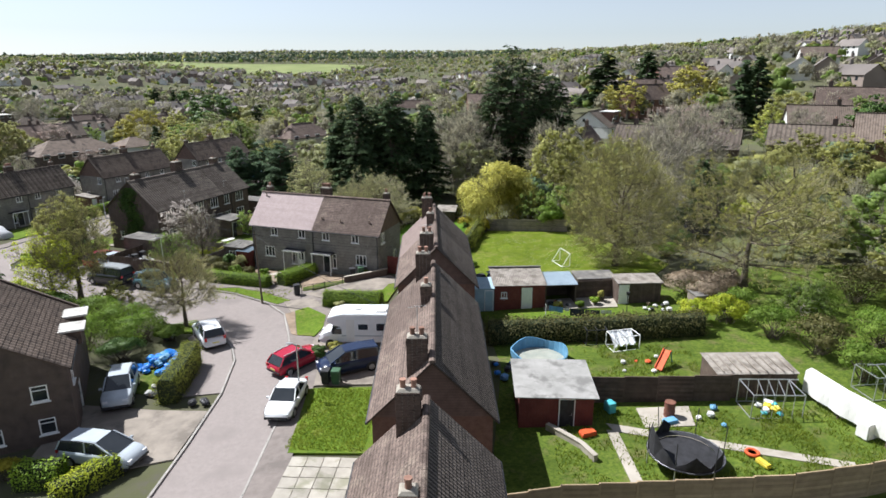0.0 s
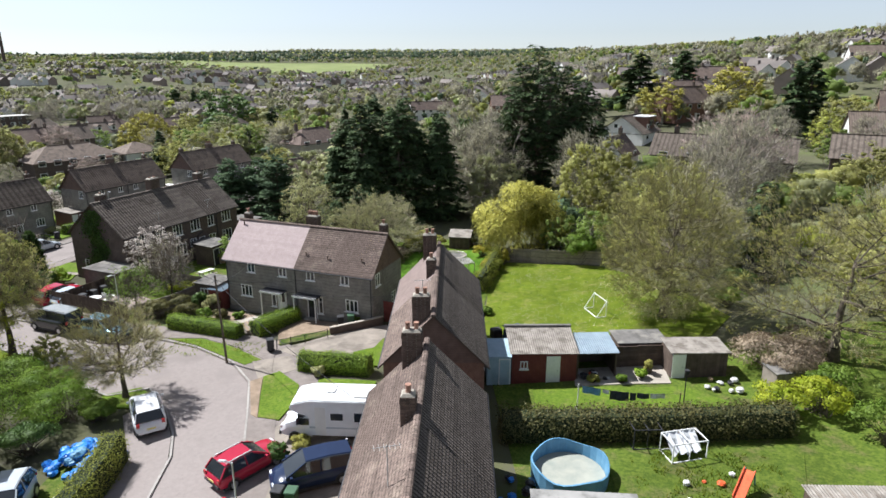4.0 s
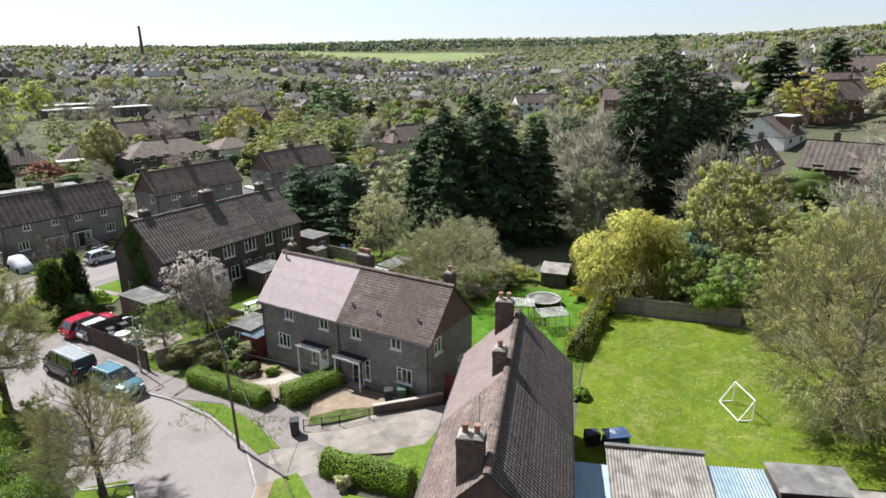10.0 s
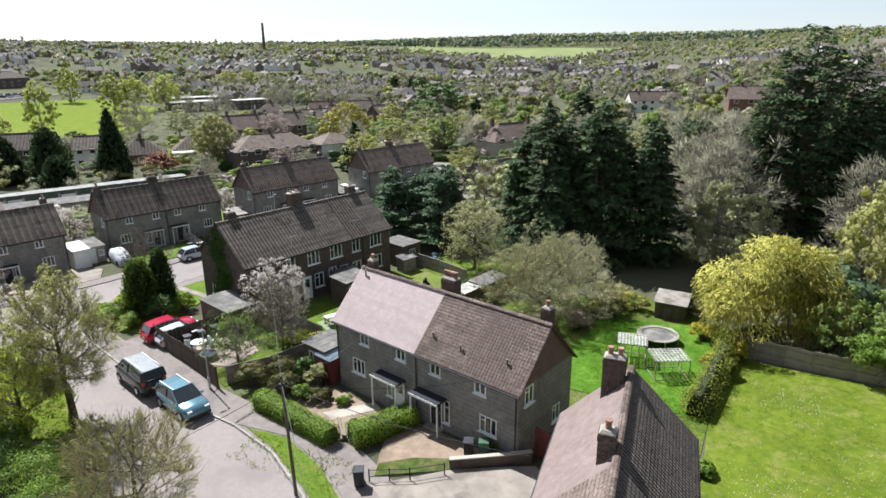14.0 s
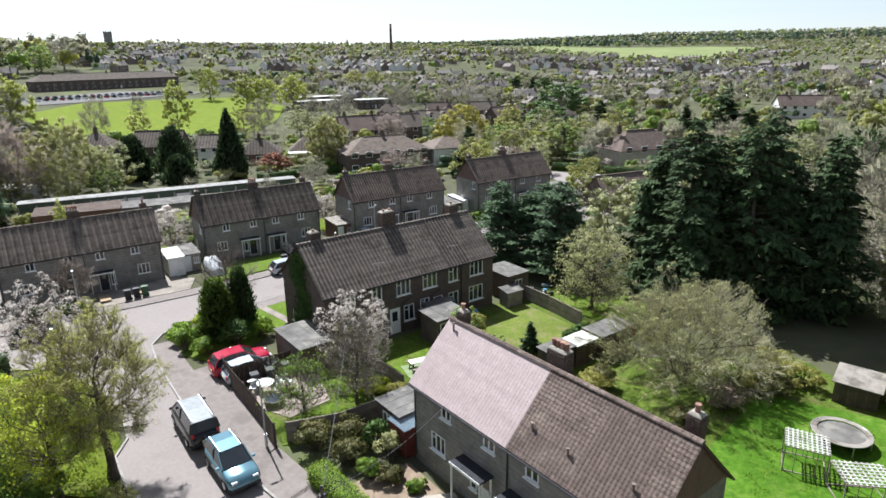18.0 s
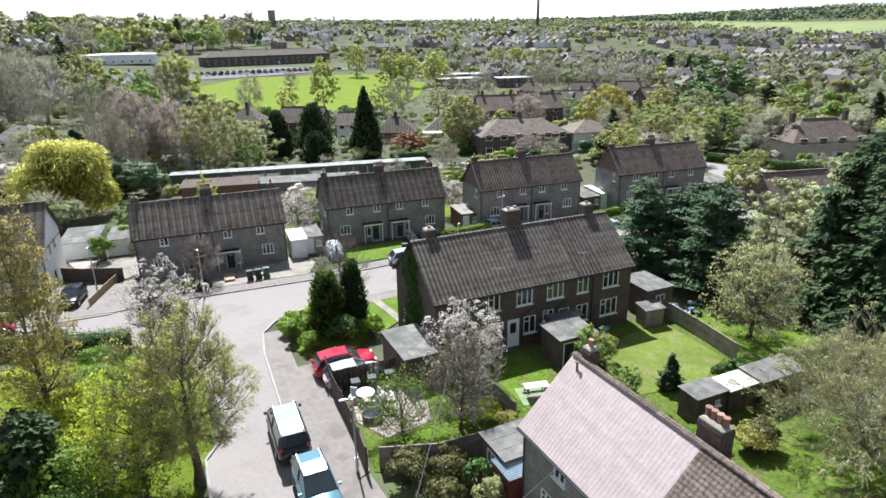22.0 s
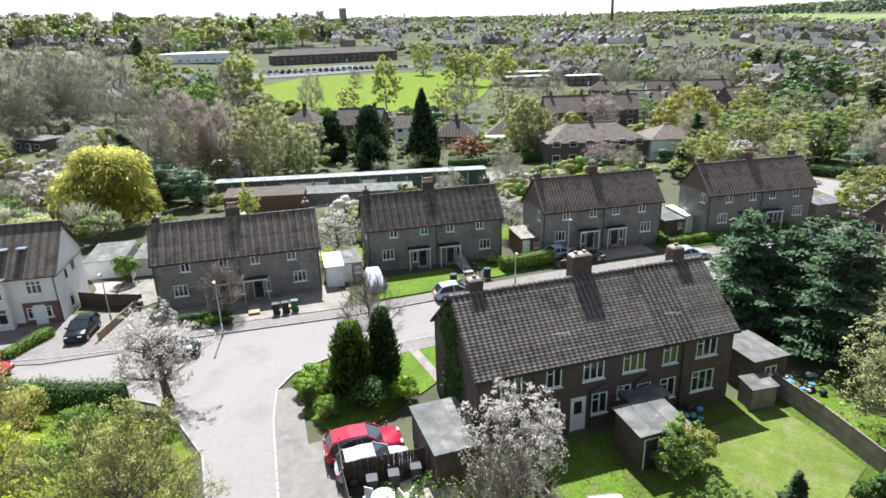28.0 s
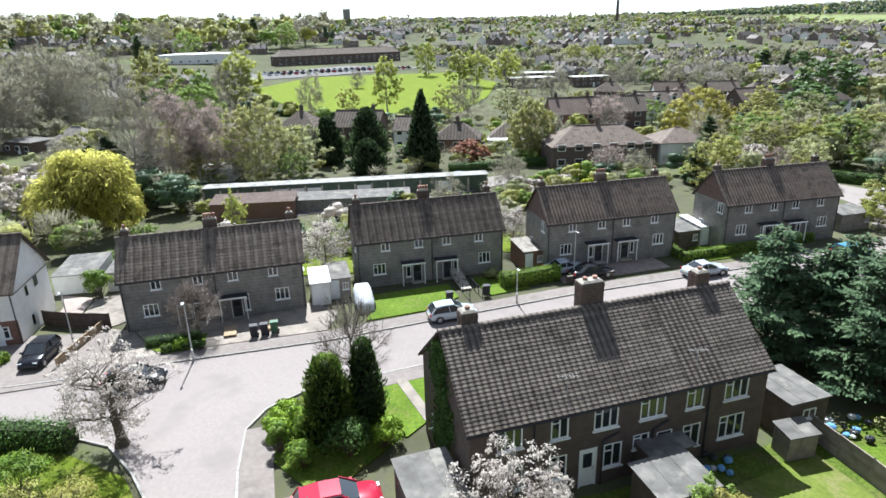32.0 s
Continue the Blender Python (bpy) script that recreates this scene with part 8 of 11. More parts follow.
pole = thing("telegraph_pole", pose(-18.4, 50.5, land(-18.4, 50.5) + 0.05), "weathered wooden telegraph pole on the verge", "telegraph pole")
part("pole", Geo().tube((0, 0, 0), (-0.15, -0.1, 6.95), 0.095, 0.065, 10), BARK, pole)
part("cap", Geo().tube((-0.15, -0.1, 6.9), (-0.15, -0.1, 7.02), 0.075, 0.04, 8), BLACKPAINT, pole)
part("ring_bracket", Geo().tube((-0.15, -0.1, 6.58), (-0.15, -0.1, 6.63), 0.13, n=10), BLACKPAINT, pole)
for k, (tx, ty, tz) in enumerate(((-20.3, 60.0, 4.6), (-11.0, 57.6, 4.7), (-6.2, 52.0, 5.0), (-5.0, 38.0, 4.9), (-35.5, 68.0, 4.0), (-24.0, 40.0, 4.4))):
    g = Geo()
    a, b = Vector((-0.15, -0.1, 6.6)), Vector((tx + 18.4, ty - 50.5, tz - land(-18.4, 50.5)))
    g.loft([[a.lerp(b, j / 12) + Vector((dx, dx, dz - 1.6 * j / 12 * (1 - j / 12))) for dx, dz in ((0.009, 0.009), (-0.009, 0.009), (-0.009, -0.009), (0.009, -0.009))] for j in range(13)])
    part("wire", g, BLACKPAINT, pole)
p2 = thing("telegraph_pole", pose(-78, 168, land(-78, 168)), "wooden telegraph pole behind the houses", "telegraph pole")
part("pole", Geo().tube((0, 0, 0), (0, 0, 8.5), 0.15, 0.1, 8), BARK, p2)
part("crossarm", Geo().box((0, 0, 7.9), (1.4, 0.1, 0.12)), BARK, p2)


def bin_(label, x, y, turn, material, lift=0.12):
    t = thing("wheelie_bin", pose(x, y, land(x, y) + lift, 0, 0, turn), label, "bin", "wheelie bins")
    part("body", bevelled(Geo().box((0, 0, 0.5), (0.46, 0.52, 0.9), top=1.18), 0.03), material, t)
    part("lid", bevelled(Geo().box((0, 0, 1.0), (0.58, 0.66, 0.09)), 0.025), material, t)
    part("bin_handle", Geo().tube((-0.22, 0.36, 0.98), (0.22, 0.36, 0.98), 0.02, n=6), BLACKPAINT, t)
    for s in (-1, 1):
        part("wheel", Geo().tube((s * 0.2, 0.28, 0.1), (s * 0.26, 0.28, 0.1), 0.1, n=10), RUBBER, t)


BINGREEN = mat("bin_green", (0.05, 0.11, 0.06), (0.07, 0.14, 0.08), 3, 0.5, 0.1, 30)
for x, y, a, m in ((-15.7, 52.4, 30, BLACKPAINT), (-11.4, 56.9, 20, BLACKPAINT), (-10.6, 57.2, 20, BINGREEN), (-64.2, 64.4, -20, BLACKPAINT), (-64.0, 65.2, -20, BLACKPAINT), (-63.9, 66.0, -20, BINGREEN), (-37.6, 60.5, 68, BLACKPAINT), (-37.3, 61.6, 68, BLACKPAINT), (-37.1, 62.8, 68, BLACKPAINT), (-60.2, 80.8, -20, BLACKPAINT), (-59.4, 84.3, -20, BLACKPAINT),
                   (-8.0, 34.9, 0, BLACKPAINT), (-7.3, 34.9, 0, BINGREEN), (-30.4, 74.0, 70, TIMBERTAN)):
    bin_("black plastic wheelie bin standing outside" if m is BLACKPAINT else "green wheelie bin standing outside" if m is BINGREEN else "brown wheelie bin standing outside", x, y, a, m)

# ---- garden things ----
WHITETUBE = mat("white_tube", (0.75, 0.75, 0.74), (0.8, 0.8, 0.79), 4, 0.5, 0.05, 30)
BLUEVINYL = mat("blue_vinyl", (0.1, 0.26, 0.42), (0.16, 0.34, 0.5), 2, 0.5, 0.15, 20)
NETTING = mat("black_netting", (0.02, 0.02, 0.022), (0.035, 0.035, 0.04), 3, 0.9, 0.3, 40)
goal = thing("football_goal", pose(10.1, 60.95, land(10.1, 60.95) + 0.06, 0, 0, 112), "small white tubular goal frame on the grass", "goal")
for a, b in (((-1.1, 0, 0), (-1.1, 0, 1.35)), ((1.1, 0, 0), (1.1, 0, 1.35)), ((-1.1, 0, 1.35), (1.1, 0, 1.35)), ((-1.1, 0, 1.35), (-1.1, 0.85, 0.05)), ((1.1, 0, 1.35), (1.1, 0.85, 0.05)), ((-1.1, 0.85, 0.03), (1.1, 0.85, 0.03)), ((-1.1, 0, 0.03), (-1.1, 0.85, 0.03)), ((1.1, 0, 0.03), (1.1, 0.85, 0.03))):
    part("bar", Geo().tube(a, b, 0.032, n=8), WHITETUBE, goal)



def trampoline(label, x, y, r, h, net=True, sag=True, lift=0.07):
    t = thing("trampoline", pose(x, y, land(x, y) + lift), label, "trampoline")
    ring = lambda rr, z, n=28: [(math.cos(k * math.tau / n) * rr, math.sin(k * math.tau / n) * rr, z) for k in range(n)]
    g = Geo()
    p = ring(r, h)
    for a, b in zip(p, p[1:] + p[:1]):
        g.tube(a, b, 0.035, n=6, cap=False)
    part("frame", g, STEEL, t)
    part("bed", Geo().slab([(a, b) for a, b, c in ring(r * 0.82, 0)], h - 0.06, h - 0.045), NETTING if net else FELT, t)
    pad = Geo().loft([[(a * f, b * f, h + dz) for a, b, c in ring(r, 0)] for f, dz in ((0.8, 0.0), (0.8, 0.03), (1.03, 0.03), (1.03, 0.0))], True)
    pad.f = pad.f[:-2]
    part("safety_pad", pad, BLACKPAINT if net else CORRUGATED, t)
    for k in range(6):
        a = k * math.tau / 6
        part("leg", Geo().tube((math.cos(a) * r, math.sin(a) * r, 0), (math.cos(a) * r, math.sin(a) * r, h), 0.03, n=6), STEEL, t)
        if net:
            lean_ = 0.25 if k in (1, 2) else 0.05
            part("net_pole", Geo().tube((math.cos(a) * r, math.sin(a) * r, h), (math.cos(a) * (r + lean_), math.sin(a) * (r + lean_), h + 1.5), 0.022, n=6), BLACKPAINT, t)
    if net:
        v, q = [], []
        for k in range(17):
            a = math.tau * (0.28 + 0.62 * k / 16)
            top = h + (1.45 if k in (5, 6, 7) else 0.5 + 0.35 * math.sin(k * 1.7))
            v += [(math.cos(a) * r * 0.98, math.sin(a) * r * 0.98, h), (math.cos(a) * r * (0.95 + 0.05 * math.sin(k * 2.1)), math.sin(a) * r * 0.95, top)]
        for k in range(16):
            q.append((2 * k, 2 * k + 2, 2 * k + 3, 2 * k + 1))
        part("net", Geo().add(v, q), NETTING, t)


trampoline("black trampoline with a sagging safety net", 12.9, 26.9, 1.85, 0.75)
trampoline("grey trampoline on the back lawn", -4.2, 75.8, 1.5, 0.65, net=False)
trampoline("dark trampoline with a tall net", 26.4, 70.6, 1.8, 0.8)

pool = thing("paddling_pool", pose(6.2, 38.4, land(6.2, 38.4) + 0.02), "round blue vinyl pool standing half empty", "pool")
ring = [[(math.cos(k * math.tau / 28) * r, math.sin(k * math.tau / 28) * r, z + (0.12 * math.sin(k * 0.9) if z > 0.5 else 0)) for k in range(28)] for r, z in ((1.95, 0), (1.98, 1.0), (1.9, 1.02), (1.85, 0.12))]
part("wall", Geo().loft(ring), BLUEVINYL, pool)
part("water", Geo().slab([(math.cos(k * math.tau / 28) * 1.84, math.sin(k * math.tau / 28) * 1.84) for k in range(28)], 0.1, 0.3), mat("pool_water", (0.3, 0.32, 0.28), (0.4, 0.4, 0.34), 1.5, 0.15, 0.1, 5), pool)


def frame_box(name, label, x, y, turn, w, d, h, material, glass=None, pitch=0.0, lift=0.07, bars=4, lattice=False):
    """An open frame of thin bars, such as a greenhouse or pen."""
    t = thing(name, pose(x, y, land(x, y) + lift, 0, 0, turn), label, name.replace("_", " "))
    for a in (0, w):
        for b in (0, d):
            part("post", Geo().beam((a, b, 0), (a, b, h), 0.05, 0.05), material, t)
    for z in (0.03, h):
        for a, b in (((0, 0), (w, 0)), ((w, 0), (w, d)), ((w, d), (0, d)), ((0, d), (0, 0))):
            part("rail", Geo().beam((*a, z), (*b, z), 0.05, 0.05), material, t)
    for k in range(1, bars):
        u = w * k / bars
        part("roof_bar", Geo().beam((u, 0, h), (u, d / 2, h + pitch), 0.04, 0.04).beam((u, d / 2, h + pitch), (u, d, h), 0.04, 0.04), material, t)
        part("wall_bar", Geo().beam((u, 0, 0), (u, 0, h), 0.03, 0.03), material, t)
        part("wall_bar", Geo().beam((u, d, 0), (u, d, h), 0.03, 0.03), material, t)
    if pitch:
        part("ridge", Geo().beam((0, d / 2, h + pitch), (w, d / 2, h + pitch), 0.05, 0.05), material, t)
    if lattice:
        for k in range(9):
            part("lattice_slat", Geo().box((w * (k + 0.5) / 9, d / 2, h + 0.05), (0.07, d + 0.1, 0.02)), PALESHEET, t)
        for k in range(7):
            part("lattice_slat", Geo().box((w / 2, d * (k + 0.5) / 7, h + 0.072), (w + 0.1, 0.07, 0.02)), PALESHEET, t)
    if glass:
        part("roof_sheet", corrugated(w, d, 0.0), glass, t, m=pose(0, 0, h + 0.05))
    return t


frame_box("greenhouse_frame", "bare metal greenhouse frame full of toys", 17.8, 31.4, 4, 2.9, 1.9, 1.5, STEEL, pitch=0.5, bars=5)
frame_box("greenhouse_frame", "small metal greenhouse frame under the trees", 25.6, 33.6, 12, 2.2, 1.8, 1.5, STEEL, pitch=0.4)
frame_box("pen", "slatted wooden animal pen on the lawn", -6.3, 71.2, 10, 2.0, 1.8, 1.5, TIMBERGREY, lattice=True)
frame_box("pen", "slatted wooden animal pen on the lawn", -3.4, 69.6, 28, 2.3, 1.8, 1.4, TIMBERGREY, lattice=True)
sw = frame_box("swing_frame", "white metal swing frame draped with cloth", 11.6, 39.9, 20, 2.0, 1.2, 1.1, WHITETUBE, bars=2)
CLOTHPALE = mat("pale_cloth", (0.5, 0.52, 0.54), (0.66, 0.67, 0.68), 4, 0.9, 0.4, 30)
for a, b, c in ((0.1, 1.1, 0.2), (0.9, 1.9, 0.5)):
    part("draped_cloth", Geo().loft([[(a + (b - a) * k / 6 + 0.05 * math.sin(k * 2.1 + j), 1.25 - 0.35 * j + 0.06 * math.sin(k * 1.7 + j), 1.14 - (0.26 + 0.05 * math.sin(k * 2.3)) * j - (0.1 if j == 0 and k % 2 else 0)) for k in range(7)] for j in range(4)], close=False), CLOTHPALE, sw)
frame_box("swing_frame", "dark metal play frame on the grass", 9.8, 41.0, 10, 1.5, 1.0, 1.2, BLACKPAINT, bars=2)

CLOTHBLUE = mat("blue_cloth", (0.12, 0.28, 0.5), (0.18, 0.36, 0.58), 4, 0.9, 0.4, 30)
CLOTHDARK = mat("dark_cloth", (0.03, 0.035, 0.06), (0.06, 0.065, 0.09), 4, 0.9, 0.4, 30)
CLOTHWHITE = mat("white_cloth", (0.6, 0.62, 0.64), (0.72, 0.73, 0.74), 4, 0.9, 0.4, 30)
line = thing("washing_line", pose(7.1, 45.1, land(7.1, 45.1) + 0.08, 0, 0, 4), "washing line hung with dark and blue laundry", "washing line")
part("post", Geo().tube((0, 0, 0), (0, 0, 1.7), 0.035, n=8), WHITETUBE, line)
part("post", Geo().tube((6.1, 0, 0.15), (6.1, 0, 1.3), 0.035, n=8), BARK, line)
g = Geo()
for k in range(12):
    f = lambda u: (6.1 * u, 0, 1.65 - 0.4 * u - 0.9 * u * (1 - u))
    g.tube(f(k / 12), f((k + 1) / 12), 0.008, n=4, cap=False)
part("line", g, BLACKPAINT, line)
for u0, u1, hang, m in ((0.04, 0.22, 0.45, CLOTHBLUE), (0.24, 0.3, 0.25, CLOTHWHITE), (0.31, 0.5, 0.6, CLOTHDARK), (0.51, 0.57, 0.5, CLOTHDARK), (0.58, 0.7, 0.35, CLOTHDARK), (0.71, 0.85, 0.3, CLOTHWHITE)):
    n = 7
    top = [6.1 * (u0 + (u1 - u0) * k / n) for k in range(n + 1)]
    zz = lambda x: 1.65 - 0.4 * x / 6.1 - 0.9 * x / 6.1 * (1 - x / 6.1)
    ring = [[(x, 0.05 * math.sin(x * 9 + d), zz(x) - hang * d) for x in top] for d in (0, 0.5, 1.0)]
    gg = Geo()
    gg.loft(ring, close=False)
    gg.loft([[(a, b + 0.012, c) for a, b, c in r] for r in ring], close=False)
    part("laundry", gg, m, line)
gp = thing("garden_lamp", pose(13.6, 46.2, land(13.6, 46.2) + 0.08), "black garden lantern on a post", "garden lamp")
part("post", Geo().tube((0, 0, 0), (0, 0, 2.0), 0.035, n=8), BLACKPAINT, gp)
part("lantern", Geo().box((0, 0, 2.12), (0.2, 0.2, 0.26), top=1.3), BLACKPAINT, gp)

RUBBISHBLUE = mat("blue_bag", (0.02, 0.14, 0.5), (0.04, 0.24, 0.65), 5, 0.4, 0.5, 12, rand=0.25)
RUBBISHWHITE = mat("pale_bag", (0.5, 0.5, 0.48), (0.68, 0.67, 0.65), 5, 0.6, 0.5, 12, rand=0.2)
RUBBISHDARK = mat("black_bag", (0.025, 0.025, 0.028), (0.05, 0.05, 0.055), 5, 0.35, 0.5, 12, rand=0.2)
ORANGE = mat("orange_plastic", (0.6, 0.09, 0.03), (0.7, 0.14, 0.05), 4, 0.4, 0.1, 30)
TURQ = mat("turquoise_plastic", (0.08, 0.38, 0.42), (0.12, 0.46, 0.5), 4, 0.4, 0.1, 30)
YELLOWP = mat("yellow_plastic", (0.6, 0.48, 0.04), (0.7, 0.56, 0.08), 4, 0.4, 0.1, 30)
PALEGREENP = mat("green_plastic", (0.3, 0.42, 0.12), (0.4, 0.5, 0.2), 4, 0.4, 0.1, 30)


def lump(seed, r, squash=0.7):
    """A crumpled bag or bundle."""
    rng = np.random.default_rng(seed)
    rings = []
    for j in range(6):
        ph = math.pi * (j + 0.3) / 6.2
        rings.append([(math.sin(ph) * math.cos(a) * r * rng.uniform(0.75, 1.15), math.sin(ph) * math.sin(a) * r * rng.uniform(0.75, 1.15), max(0.0, (1 - math.cos(ph)) * r * squash * rng.uniform(0.9, 1.08))) for a in np.arange(9) * math.tau / 9])
    return Geo().loft(rings).mesh("lump")


LUMPS = [lump(k, 0.33) for k in range(5)]
rb = random.Random(4)


def heap(label, x, y, r, n, mats, name="rubbish_bag", group="", size=(0.6, 1.3), lift=0.06):
    """Scattered bags and bundles, each a thing."""
    for k in range(n):
        a, d = rb.uniform(0, math.tau), r * math.sqrt(rb.random())
        px, py = x + math.cos(a) * d, y + math.sin(a) * d * 0.8
        m = rb.choice(mats)
        s = rb.uniform(*size)
        z = land(px, py) + lift + (0.25 * s * max(0, 1 - d / r) if n > 12 else 0)
        me = rb.choice(LUMPS).copy()
        me.materials.append(m)
        ob = new(name, me)
        ob.matrix_world = pose(px, py, z, 0, 0, rb.uniform(0, 360)) @ Matrix.Diagonal((s, s, s * rb.uniform(0.7, 1.1), 1))
        tagged(ob, label, "rubbish bag", group)


heap("crumpled bright blue rubbish bag in a heap", -20.7, 37.9, 2.1, 44, [RUBBISHBLUE, RUBBISHBLUE, RUBBISHBLUE, RUBBISHWHITE], group="heap of blue bags")
heap("crumpled bright blue rubbish bag on top of the heap", -20.6, 37.8, 1.3, 26, [RUBBISHBLUE, RUBBISHBLUE, BLUEVINYL], group="heap of blue bags", size=(0.7, 1.2), lift=0.4)
heap("bundle of pale and dark household rubbish", -19.2, 34.2, 1.0, 12, [RUBBISHWHITE, RUBBISHDARK, TIMBERTAN], group="rubbish by the bush", size=(0.5, 1.0))
heap("black rubbish sack on the pavement", -15.7, 32.6, 0.7, 3, [RUBBISHDARK], size=(0.8, 1.2))
heap("pile of household junk behind the workshop", 4.0, 37.0, 1.6, 16, [RUBBISHWHITE, RUBBISHDARK, RUBBISHBLUE, CLOTHBLUE], group="junk by the pool", size=(0.5, 1.0), name="junk_item")
heap("scattered garden junk on the patio", 8.6, 49.4, 1.0, 12, [RUBBISHWHITE, RUBBISHDARK, ORANGE, CLOTHDARK], group="patio junk", size=(0.4, 0.9), name="junk_item")
heap("scattered garden junk beside the shed", 16.8, 48.6, 1.4, 10, [RUBBISHDARK, RUBBISHWHITE, TIMBERTAN], group="junk beside the shed", size=(0.4, 0.9), name="junk_item")
heap("scattered junk on the terrace patio", -33.0, 79.6, 1.2, 8, [RUBBISHDARK, RUBBISHWHITE, CLOTHBLUE], group="junk by the terrace", size=(0.4, 0.8), name="junk_item")
heap("scattered junk under the trees", -30.6, 88.4, 1.8, 14, [RUBBISHWHITE, CLOTHBLUE, RUBBISHDARK], group="junk under the trees", size=(0.4, 0.9), name="junk_item")
heap("plastic toy lying in the greenhouse frame", 19.2, 32.3, 1.0, 8, [PALEGREENP, TURQ, YELLOWP, RUBBISHWHITE], group="toys in the frame", size=(0.5, 1.0), name="toy")
heap("small plastic toy on the grass", 13.6, 37.6, 2.2, 6, [RUBBISHWHITE, CLOTHBLUE, ORANGE], group="toys on the grass", size=(0.35, 0.7), name="toy")
heap("small plastic toy on the grass", 15.4, 31.6, 1.6, 4, [RUBBISHWHITE, CLOTHBLUE, BLUEVINYL], group="toys on the grass", size=(0.4, 0.8), name="toy")

sl = thing("slide", pose(14.5, 37.8, land(14.5, 37.8) + 0.08, 0, 0, 55), "orange plastic garden slide", "slide")
part("chute", Geo().beam((-0.9, 0, 0.12), (0.5, 0, 1.0), 0.5, 0.06).beam((-0.9, 0.25, 0.2), (0.5, 0.25, 1.08), 0.05, 0.14).beam((-0.9, -0.25, 0.2), (0.5, -0.25, 1.08), 0.05, 0.14), ORANGE, sl)
part("ladder", Geo().beam((0.5, -0.22, 1.05), (0.95, -0.22, 0), 0.06, 0.06).beam((0.5, 0.22, 1.05), (0.95, 0.22, 0), 0.06, 0.06), BLUEVINYL, sl)
barrel = thing("oil_drum", pose(13.3, 31.5, land(13.3, 31.5) + 0.12), "rusty brown oil drum on the pad", "barrel")
part("drum", Geo().tube((0, 0, 0), (0, 0, 0.9), 0.3, n=16), mat("rust", (0.12, 0.06, 0.04), (0.2, 0.09, 0.06), 4, 0.85, 0.4, 30), barrel)
for z in (0.02, 0.3, 0.6, 0.88):
    part("hoop", Geo().tube((0, 0, z - 0.015), (0, 0, z + 0.015), 0.315, n=16), TIMBERRED, barrel)
NAVYCOVER = mat("navy_cover", (0.03, 0.05, 0.11), (0.05, 0.08, 0.16), 2, 0.6, 0.4, 10, stain=((0.4, 0.42, 0.46), 0.8, 0.35))
for nm, lab, x, y, s, m in (("toy_box", "blue plastic tray on the concrete pad", 13.2, 30.8, (0.8, 0.5, 0.2), BLUEVINYL), ("toy_box", "turquoise plastic box by the workshop", 10.0, 31.9, (0.5, 0.6, 0.6), TURQ), ("toy_car", "orange plastic toy lying on the grass", 8.4, 29.4, (0.9, 0.5, 0.25), ORANGE), ("toy_box", "yellow toy by the path", 16.8, 27.0, (0.3, 0.8, 0.2), YELLOWP),
                            ("storage_box", "cream storage box by the tarpaulin", 23.2, 29.8, (0.9, 0.7, 0.9), RENDERWHITE), ("barbecue", "barbecue under a navy blue cover", 2.9, 55.3, (1.5, 1.1, 1.0), NAVYCOVER), ("storage_box", "dark storage box behind the row", 1.6, 55.6, (0.8, 0.7, 0.7), BLACKPAINT),  ("storage_box", "red canister under the trees", -19.6, 84.0, (0.5, 0.5, 0.6), RED)):
    t = thing(nm, pose(x, y, land(x, y) + 0.09, 0, 0, 25), lab, nm.split("_")[-1])
    part("body", bevelled(Geo().box((0, 0, s[2] / 2), s, top=0.85 if nm == "barbecue" else 1.0), 0.2 if nm == "barbecue" else 0.04, 3), m, t)
    part("rim", Geo().box((0, 0, s[2] + 0.015), (s[0] * 0.9, s[1] * 0.9, 0.03)), m, t)
ring_ = thing("tyre_toy", pose(16.6, 27.9, land(16.6, 27.9) + 0.12), "red plastic ring lying by the path", "toy")
part("ring", Geo().loft([[(math.cos(a) * (0.3 + 0.09 * math.cos(b)), math.sin(a) * (0.3 + 0.09 * math.cos(b)), 0.09 + 0.09 * math.sin(b)) for a in np.arange(16) * math.tau / 16] for b in np.arange(9) * math.tau / 8]), ORANGE, ring_)
tarp = thing("tarpaulin_fence", pose(21.8, 34.2, land(21.8, 34.2)), "long white tarpaulin stretched along a fence", "tarpaulin")
prev = [Vector((21.8, 34.2, 0)), Vector((22.5, 31.6, 0)), Vector((23.6, 28.9, 0)), Vector((25.0, 26.6, 0))]
rings = []
for k in range(25):
    u = k / 24 * 3
    j = min(int(u), 2)
    p = prev[j].lerp(prev[j + 1], u - j)
    base = land(p.x, p.y) - land(21.8, 34.2)
    w = 0.06 * math.sin(k * 1.3)
    rings.append([(p.x - 21.8 + w - 0.03, p.y - 34.2, base + 0.4), (p.x - 21.8 + w * 0.4 - 0.03, p.y - 34.2, base + 1.1), (p.x - 21.8, p.y - 34.2, base + 1.75), (p.x - 21.8 + 0.4, p.y - 34.2 + 0.15, base + 1.85)])
g = Geo()
g.loft(rings, close=False)
part("sheet", g, RENDERWHITE, tarp)
for p in prev:
    part("post", Geo().box((p.x - 21.8 + 0.1, p.y - 34.2, land(p.x, p.y) - land(21.8, 34.2) + 0.85), (0.1, 0.1, 1.75)), TIMBER, tarp)

